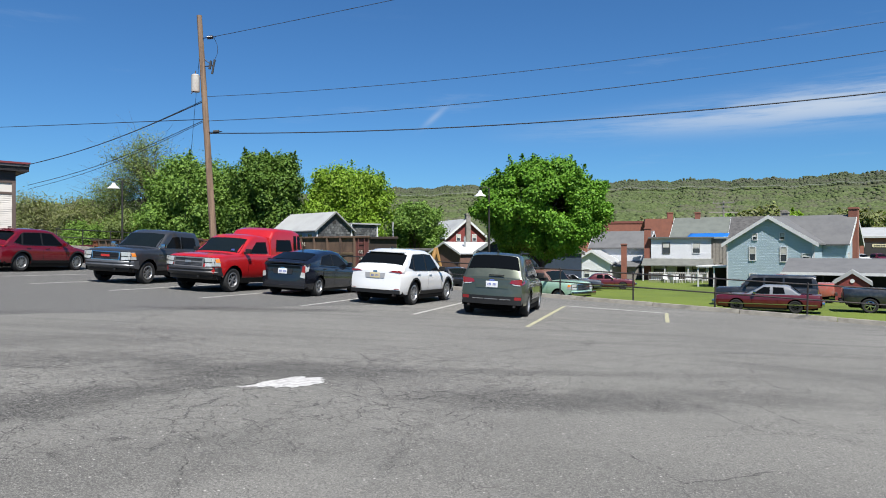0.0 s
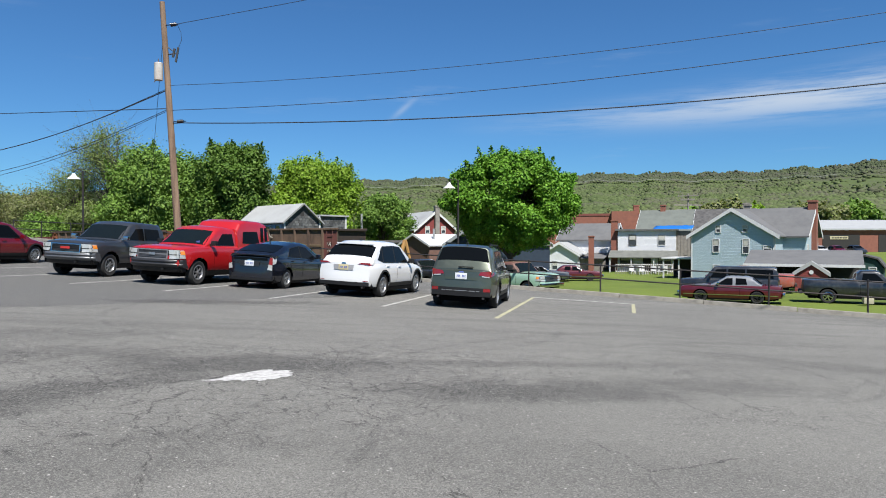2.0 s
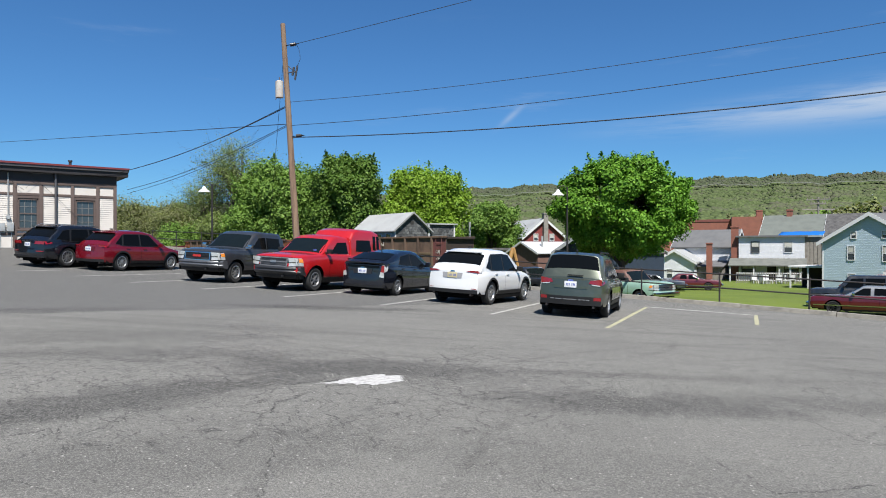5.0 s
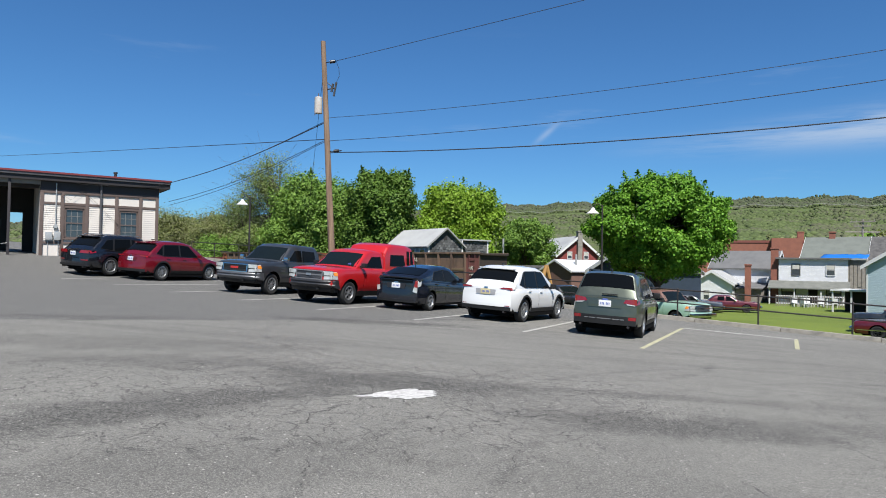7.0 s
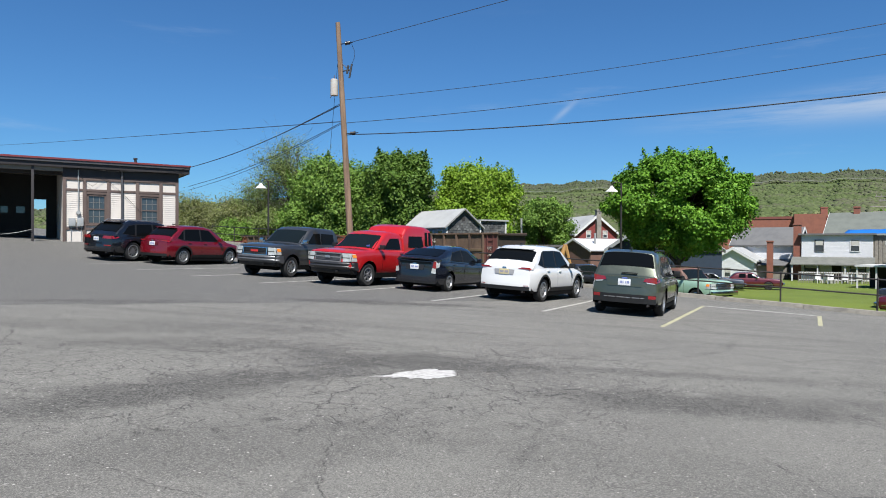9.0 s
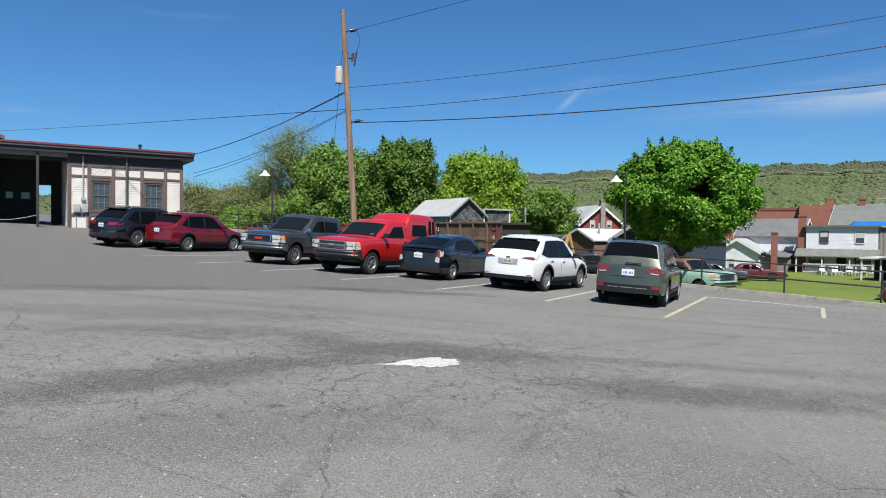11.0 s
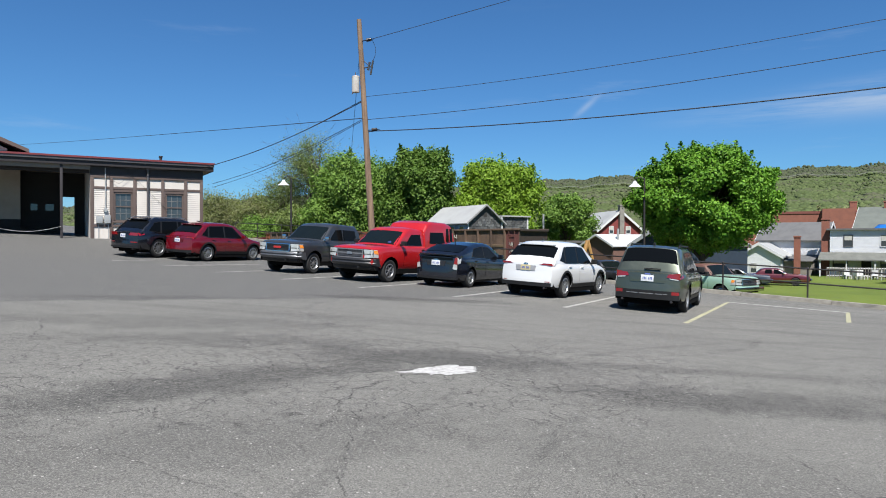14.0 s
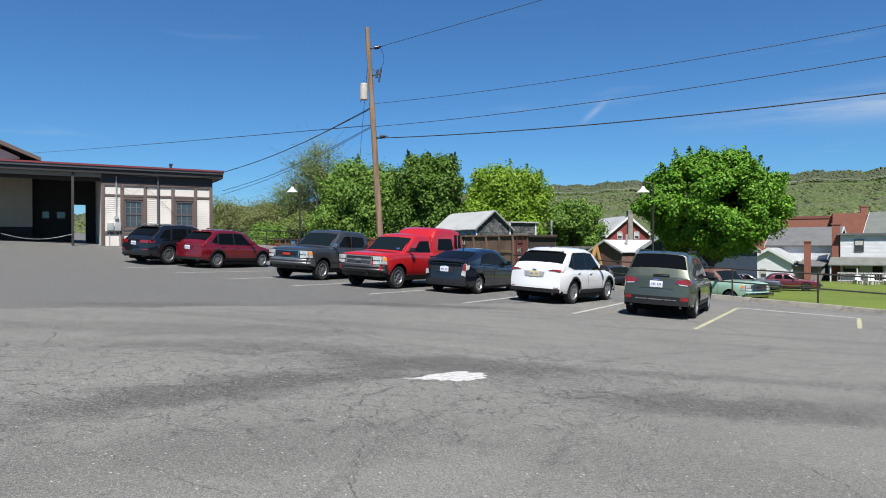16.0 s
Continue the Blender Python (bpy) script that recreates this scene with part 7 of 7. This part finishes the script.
S_far = crossover(4.6, 1.84, 1.65, 2.7, 0.92, MATS["paint_deep_red"], "sloped")
for x, key, lb in ((73.8, "paint_white", "pale silver car parked at the brick garage"), (77.0, "paint_deep_red", "dark red car parked at the brick garage"), (80.6, "paint_black", "black car parked at the brick garage")):
    vehicle("parked_car", lb, "car", dict(S_far, paint=MATS[key]), yard(x, 119, 175))

# ---------------------------------------------------------------- trees
rng = np.random.default_rng(7)


def leaf_quads(pts, size, r, out):
    """A pointed quad at each point, its face turned mostly up and outwards."""
    n_ = len(pts)
    nrm = out * 0.75 + (0, 0, 0.3) + r.normal(size=(n_, 3)) * 0.45
    nrm /= np.linalg.norm(nrm, axis=1)[:, None]
    a = np.cross(nrm, r.normal(size=(n_, 3)))
    a /= np.linalg.norm(a, axis=1)[:, None]
    b = np.cross(nrm, a)
    s = size * r.uniform(0.6, 1.3, n_)[:, None]
    v = np.stack([pts - a * s, pts + b * s * 0.62, pts + a * s, pts - b * s * 0.62], 1)
    return v.reshape(-1, 3), np.arange(n_ * 4).reshape(-1, 4)


def tree(label, x, y, z0, top, rx, ry, low, n_leaf, size, material, lumps=40, trunk=0.2, seed=1, sparse=0.0, twigs=0, cat="tree", lump_r=0.3, k_=1.0, droop=False):
    x, y, rx, ry, size, trunk = x * k_, y * k_, rx * k_, ry * k_, size * k_, trunk * k_
    top, low = 1.65 + (top - 1.65) * k_, max(1.65 + (low - 1.65) * k_, z0 + 0.4)
    r = np.random.default_rng(seed)
    t = thing("tree", label, cat, pose(x, y, z0))
    h = top - z0
    lo = low - z0
    cz, rz = (h + lo) / 2, (h - lo) / 2
    u = r.normal(size=(lumps, 3))
    u /= np.linalg.norm(u, axis=1)[:, None]
    u[:, 2] = np.where(u[:, 2] < (-0.9 if droop else -0.55), -u[:, 2], u[:, 2])
    rad = r.uniform(0.7 if droop else 0.35, 1.0, lumps)[:, None] ** 0.7 * r.uniform(0.86, 1.04, lumps)[:, None] * 0.86
    cen = u * rad * (rx, ry, rz)
    if droop:
        cen[:, :2] *= 1 - 0.4 * np.clip(-cen[:, 2:] / rz, 0, 1) ** 1.3
    cen += (0, 0, cz)
    lr = lump_r * min(rx, rz) * r.uniform(0.7, 1.35, lumps)
    # limbs
    bm = bmesh.new()
    ph = max(lo * 0.8, h * 0.2)
    cyl(bm, (0, 0, -0.3), (0.05, 0, ph), trunk, trunk * 0.75, 10)
    cyl(bm, (0.05, 0, ph), (0.0, 0.1, cz + rz * 0.45), trunk * 0.75, trunk * 0.2, 8)
    for k in range(0, lumps, 1 if twigs else 2):
        st_ = Vector((0, 0.05, ph + (cz + rz * 0.3 - ph) * r.uniform(0, 1)))
        md = st_.lerp(Vector(cen[k]), 0.5) + Vector((0, 0, 0.08 * h * r.uniform(0, 1)))
        cyl(bm, st_, md, trunk * 0.28, trunk * 0.16, 6)
        cyl(bm, md, Vector(cen[k]), trunk * 0.16, trunk * 0.05, 5)
        for _ in range(twigs):
            e = Vector(cen[k]) + Vector(r.normal(size=3)) * lr[k] * 1.1
            cyl(bm, md.lerp(Vector(cen[k]), r.uniform(0.2, 1)), e, trunk * 0.055, trunk * 0.02, 4)
    part("trunk", bm, BARK, t)
    who = r.integers(0, lumps, n_leaf)
    d = r.normal(size=(n_leaf, 3))
    d /= np.linalg.norm(d, axis=1)[:, None]
    d[:, 2] = np.where(r.uniform(size=n_leaf) < 0.3, np.abs(d[:, 2]), d[:, 2])
    p = cen[who] + d * (lr[who] * r.uniform(0.55 - sparse * 0.4, 1.08 + sparse * 0.2, n_leaf))[:, None]
    if droop:
        p[:, 2] = cen[who, 2] + (p[:, 2] - cen[who, 2]) * 0.85
    p += 0.12 * lr[who][:, None] * r.normal(size=(n_leaf, 3))
    shoot = r.uniform(size=n_leaf) < 0.03
    p[shoot, 2] += r.uniform(0, 0.55, shoot.sum()) * lr[who][shoot]
    # upright new shoots on the outside of the crown
    if not sparse:
        out_ = np.nonzero(u[:, 2] > -0.1)[0]
        for k in r.choice(out_, min(len(out_), lumps // 2)):
            base = cen[k] + u[k] * lr[k] * r.uniform(0.6, 1.0)
            m_ = max(8, n_leaf // lumps // 14)
            tt = r.uniform(0, 1, m_)
            lean = np.array([u[k, 0] * 0.5, u[k, 1] * 0.5, 1.0]) * lr[k] * r.uniform(0.4, 0.9)
            p = np.concatenate([p, base + tt[:, None] * lean + r.normal(size=(m_, 3)) * (0.17 * lr[k] * (1.1 - tt))[:, None]])
            d = np.concatenate([d, np.repeat(u[k][None], m_, 0)])
    v, f = leaf_quads(p, size, r, d)
    cr = arrays("crown", v, f, material, t)
    return t


MAPLE = leafy("maple_leaf", (0.115, 0.27, 0.022), (0.075, 0.19, 0.014), (0.22, 0.42, 0.05), 0.12)
BRIGHT = leafy("spring_leaf", (0.22, 0.36, 0.034), (0.165, 0.295, 0.024), (0.29, 0.43, 0.055), 0.25)
MID = leafy("mid_leaf", (0.16, 0.28, 0.05), (0.12, 0.22, 0.036), (0.23, 0.36, 0.075), 0.2)
DARKL = leafy("dark_leaf", (0.1, 0.185, 0.028), (0.07, 0.14, 0.02), (0.155, 0.25, 0.046), 0.15)
OLIVE = leafy("budding_leaf", (0.25, 0.275, 0.115), (0.22, 0.215, 0.12), (0.29, 0.34, 0.12))
THIN = leafy("thin_new_leaf", (0.23, 0.3, 0.1), (0.2, 0.25, 0.095), (0.29, 0.37, 0.12))

tree("broad round maple in fresh dense green leaf", 7.05, 48.2, -1.9, 8.45, 5.35, 4.6, 0.1, 165000, 0.1, MAPLE, 190, 0.24, 3, lump_r=0.17, droop=True)
tree("tall dark green leafy tree behind the shed", -14.2, 54.5, -1.7, 10.0, 3.9, 3.5, -1.0, 85000, 0.115, DARKL, 120, 0.22, 4, lump_r=0.23, k_=1.1)
tree("bright yellow-green leafy tree behind the shed", -8.3, 58.5, -1.7, 9.3, 4.4, 3.8, -1.0, 85000, 0.115, BRIGHT, 120, 0.22, 5, lump_r=0.23, k_=1.08)
tree("low yellow-green tree beside the shed", -11.6, 55.8, -1.7, 5.9, 2.0, 2.0, -0.5, 18000, 0.11, BRIGHT, 40, 0.14, 15, k_=1.1)
tree("mid green leafy tree above the parked trucks", -19.2, 51.5, -1.7, 8.7, 4.4, 3.8, -1.2, 85000, 0.105, MID, 140, 0.22, 6, lump_r=0.21, k_=1.24)
tree("mid green leafy tree behind the pole", -16.4, 54.0, -1.7, 8.2, 2.8, 2.6, -1.0, 40000, 0.105, MID, 70, 0.2, 16, k_=1.2)
tree("tall airy tree with thin new leaves", -25.0, 58.5, -1.7, 11.7, 4.8, 3.5, 3.0, 15000, 0.07, THIN, 60, 0.2, 7, 1.0, 8, k_=1.15)
tree("tall airy tree with thin new leaves", -29.5, 60.5, -1.7, 8.3, 3.6, 3.2, 1.5, 12000, 0.07, THIN, 50, 0.17, 8, 1.0, 8, k_=1.15)
tree("rounded small green tree in front of the hill", -3.4, 81.5, -1.8, 7.8, 4.1, 3.6, -1.0, 46000, 0.13, MID, 80, 0.2, 9, lump_r=0.22)
for k, (x, y, tp_, rx, mm, nl) in enumerate(((-31.5, 52.0, 5.9, 2.8, OLIVE, 17000), (-27.8, 51.0, 5.4, 2.6, OLIVE, 19000), (-24.4, 50.5, 4.8, 2.2, THIN, 20000), (-34.5, 55.0, 5.2, 2.8, OLIVE, 17000), (-22.5, 51.5, 4.4, 2.0, MID, 20000), (-39.0, 58.0, 5.0, 3.0, OLIVE, 16000), (-26.0, 48.8, 3.6, 1.8, MID, 17000))):
    tree("bushy shrub coming into leaf beyond the tracks", x, y, -1.6, tp_, rx, 2.0, -1.4, nl, 0.075, mm, 44, 0.09, 20 + k, 0.5, 5, "shrub", 0.32, 1.3)
for k, (x, y, tp_, rx) in enumerate(((82, 175, 13, 7), (96, 185, 12, 8), (110, 178, 13, 8), (126, 186, 13, 8), (62, 150, 9, 6), (50, 160, 9, 6))):
    tree("distant round tree in pale spring leaf", x, y, -0.5, tp_, rx, 5, 1.0, 5000, 0.5, (OLIVE, BRIGHT, OLIVE, MID, MID, OLIVE)[k], 26, 0.3, 40 + k)

# grass tufts along the kerb, in the near part of the yard
pts = []
for _ in range(9000):
    p = along(rng.uniform(-14, 12), rng.uniform(0.5, 5.0) ** 1.0)
    pts.append((p.x, p.y, float(yard_z(np.float64(p.x), np.float64(p.y)))))
pts = np.array(pts)
hh = rng.uniform(0.08, 0.3, len(pts))
dx = rng.normal(size=(len(pts), 2)) * 0.05
v = np.stack([pts + np.c_[-0.02 * np.ones(len(pts)), np.zeros((len(pts), 2))], pts + np.c_[0.02 * np.ones(len(pts)), np.zeros((len(pts), 2))], pts + np.c_[dx, hh]], 1).reshape(-1, 3)
tagged(arrays("grass_tufts", v, np.arange(len(v)).reshape(-1, 3), leafy("grass_blade", (0.111, 0.187, 0.0255), (0.085, 0.145, 0.0213), (0.17, 0.221, 0.051))), "rough green grass tufts along the kerb", "grass", kind="stuff")

# ---------------------------------------------------------------- wooded ridge
AZ = np.radians(np.arange(-80, 81, 1.0))
RR = np.concatenate([np.linspace(170, 400, 8), np.linspace(450, 1500, 22), [1560, 1700, 2200]])


def ridge_h(az):
    a = np.degrees(az)
    return np.interp(a, (-60, -42, -30, -20, -4, 5, 12, 20, 26, 31, 36, 60), (55, 66, 88, 112, 136, 146, 149, 147, 142, 145, 152, 165)) + 2 * np.sin(a * 1.3) + 2 * np.sin(a * 2.9 + 1)


def hill_z(r, az):
    t = np.clip((r - 160) / 1340, 0, None)
    z = ridge_h(az) * np.where(t < 1, 0.25 * t + 0.75 * t**1.5, 1 - (t - 1) * 0.4)
    return z + 1.2 * np.sin(r / 90 + az * 5) * np.clip(t * 4, 0, 1) - 2


Ag, Rg = np.meshgrid(AZ, RR, indexing="ij")
v = np.stack([np.sin(Ag) * Rg, np.cos(Ag) * Rg, hill_z(Rg, Ag)], -1).reshape(-1, 3)
i = np.arange(len(v)).reshape(Ag.shape)
f = np.stack([i[:-1, :-1], i[1:, :-1], i[1:, 1:], i[:-1, 1:]], -1).reshape(-1, 4)


def hill_mat():
    m, n, l, b = nodes_of("hillside")
    co = n.new("ShaderNodeTexCoord").outputs["Object"]
    c = mixc(n, l, ramp(n, l, add_noise(n, l, co, 0.008, 5, 0.6), 0.4, 0.65), (0.1, 0.135, 0.047), (0.095, 0.102, 0.058))
    c = mixc(n, l, ramp(n, l, add_noise(n, l, co, 0.06, 5, 0.7), 0.45, 0.7, 0, 0.6), c, (0.08, 0.092, 0.05))
    l.new(c, b.inputs["Base Color"])
    b.inputs["Roughness"].default_value = 0.95
    b.inputs["Specular IOR Level"].default_value = 0.1
    return m


tagged(arrays("hillside", v, f, hill_mat(), smooth=True), "long green hillside behind the town", "hill", kind="structure")


def woods(name, count, rlo, rhi, size, material, label, azlo=-50, azhi=52, seed=3, keep=None, flat=1.0, lift=0.55, rough_=0.25):
    r = np.random.default_rng(seed)
    bm = bmesh.new()
    bmesh.ops.create_icosphere(bm, subdivisions=2 if count < 2000 else 1, radius=1.0)
    bv = np.array([q.co[:] for q in bm.verts])
    bf = np.array([[q.index for q in fc.verts] for fc in bm.faces])
    bm.free()
    rr = r.uniform(rlo, rhi, count)
    az = np.radians(r.uniform(azlo, azhi, count))
    if keep is not None:
        k = keep(rr, az, r)
        rr, az = rr[k], az[k]
    n_ = len(rr)
    s = size * r.uniform(0.55, 1.25, n_)
    sh_ = 1 + rough_ * r.normal(size=(n_, len(bv)))
    vv = bv[None] * np.clip(sh_, 0.35, 1.8)[..., None] * s[:, None, None] * np.stack([r.uniform(0.8, 1.2, n_), r.uniform(0.8, 1.2, n_), r.uniform(0.75, 1.25, n_) * flat], -1)[:, None, :]
    c = np.stack([np.sin(az) * rr, np.cos(az) * rr, hill_z(rr, az) + s * lift * flat], -1)
    vv = (vv + c[:, None]).reshape(-1, 3)
    ff = (bf[None] + (np.arange(n_) * len(bv))[:, None, None]).reshape(-1, 3)
    return tagged(arrays(name, vv, ff, material, smooth=True), label, "trees", kind="stuff")


def wood_mat(name, a, b_, c_):
    m, n, l, b = nodes_of(name)
    g = n.new("ShaderNodeNewGeometry").outputs["Random Per Island"]
    co = n.new("ShaderNodeTexCoord").outputs["Object"]
    stand_ = add_noise(n, l, co, 0.012, 3, 0.6)
    c = mixc(n, l, ramp(n, l, stand_, 0.42, 0.6), a, b_)
    c = mixc(n, l, ramp(n, l, g, 0.35, 1.0, 0, 0.85), c, c_)
    c = mixc(n, l, ramp(n, l, add_noise(n, l, co, 0.09, 4, 0.7), 0.45, 0.7, 0, 0.3), c, tuple(v * 0.65 for v in a))
    l.new(c, b.inputs["Base Color"])
    b.inputs["Roughness"].default_value = 0.95
    b.inputs["Specular IOR Level"].default_value = 0.1
    return m


def slope_keep(r_, a_, g_):
    # meadows and cleared strips between the woods, and a gap for the road
    f_ = np.sin(r_ / 170 + a_ * 9) + 0.8 * np.sin(a_ * 23 + r_ / 260) + g_.normal(size=len(r_)) * 0.9
    return (f_ > -0.5) & (np.abs(r_ - 1105) > 34)


W1 = wood_mat("slope_woods", (0.08, 0.108, 0.042), (0.108, 0.112, 0.072), (0.125, 0.16, 0.064))
W2 = wood_mat("ridge_woods", (0.07, 0.088, 0.048), (0.092, 0.095, 0.07), (0.105, 0.125, 0.066))
woods("slope_woods", 72000, 300, 1250, 2.7, W1, "mixed spring woodland on the hillside", keep=slope_keep, seed=5, flat=0.75, lift=0.3, rough_=0.2, azlo=-48, azhi=38)
woods("ridge_woods", 15000, 1160, 1510, 2.7, W2, "bare and budding woodland along the ridge", seed=6, flat=0.9, lift=0.45)
woods("hedge_woods", 1500, 215, 300, 1.7, W1, "scrubby trees at the foot of the hill", seed=8)
# highway cut across the slope
az = np.radians(np.linspace(-12, 33, 71))
v = np.concatenate([np.stack([np.sin(az) * 1130, np.cos(az) * 1130, hill_z(1130, az) + 5], -1), np.stack([np.sin(az) * 1136, np.cos(az) * 1136, hill_z(1133, az) + 5.6], -1)])
f = np.array([[k, k + 1, k + 72, k + 71] for k in range(70)])
tagged(arrays("hill_road", v, f, mat("road_bank", (0.17, 0.185, 0.14), 0.9)), "pale road cut along the hillside", "road", kind="structure")

# crossarm pole among the roofs
cp_ = thing("utility_pole", "thin grey pole with a crossarm among the roofs", "utility pole", pose(41.6, 100.0, -2.1, 0, 0, -30))
bm = bmesh.new()
cyl(bm, (0, 0, 0), (0, 0, 10.9), 0.16, 0.12, 8)
part("shaft", bm, GREYWOOD, cp_)
for z, w in ((10.5, 1.5), (9.9, 1.0)):
    part("crossarm", B((-w, w, -0.22, -0.1, z, z + 0.14)), GREYWOOD, cp_, angle=0)
    for k in (-0.9, -0.5, 0.5, 0.9):
        bm = bmesh.new()
        cyl(bm, (k * w, -0.16, z + 0.14), (k * w, -0.16, z + 0.36), 0.05, 0.04, 8)
        part("insulator", bm, GREYWOOD, cp_)
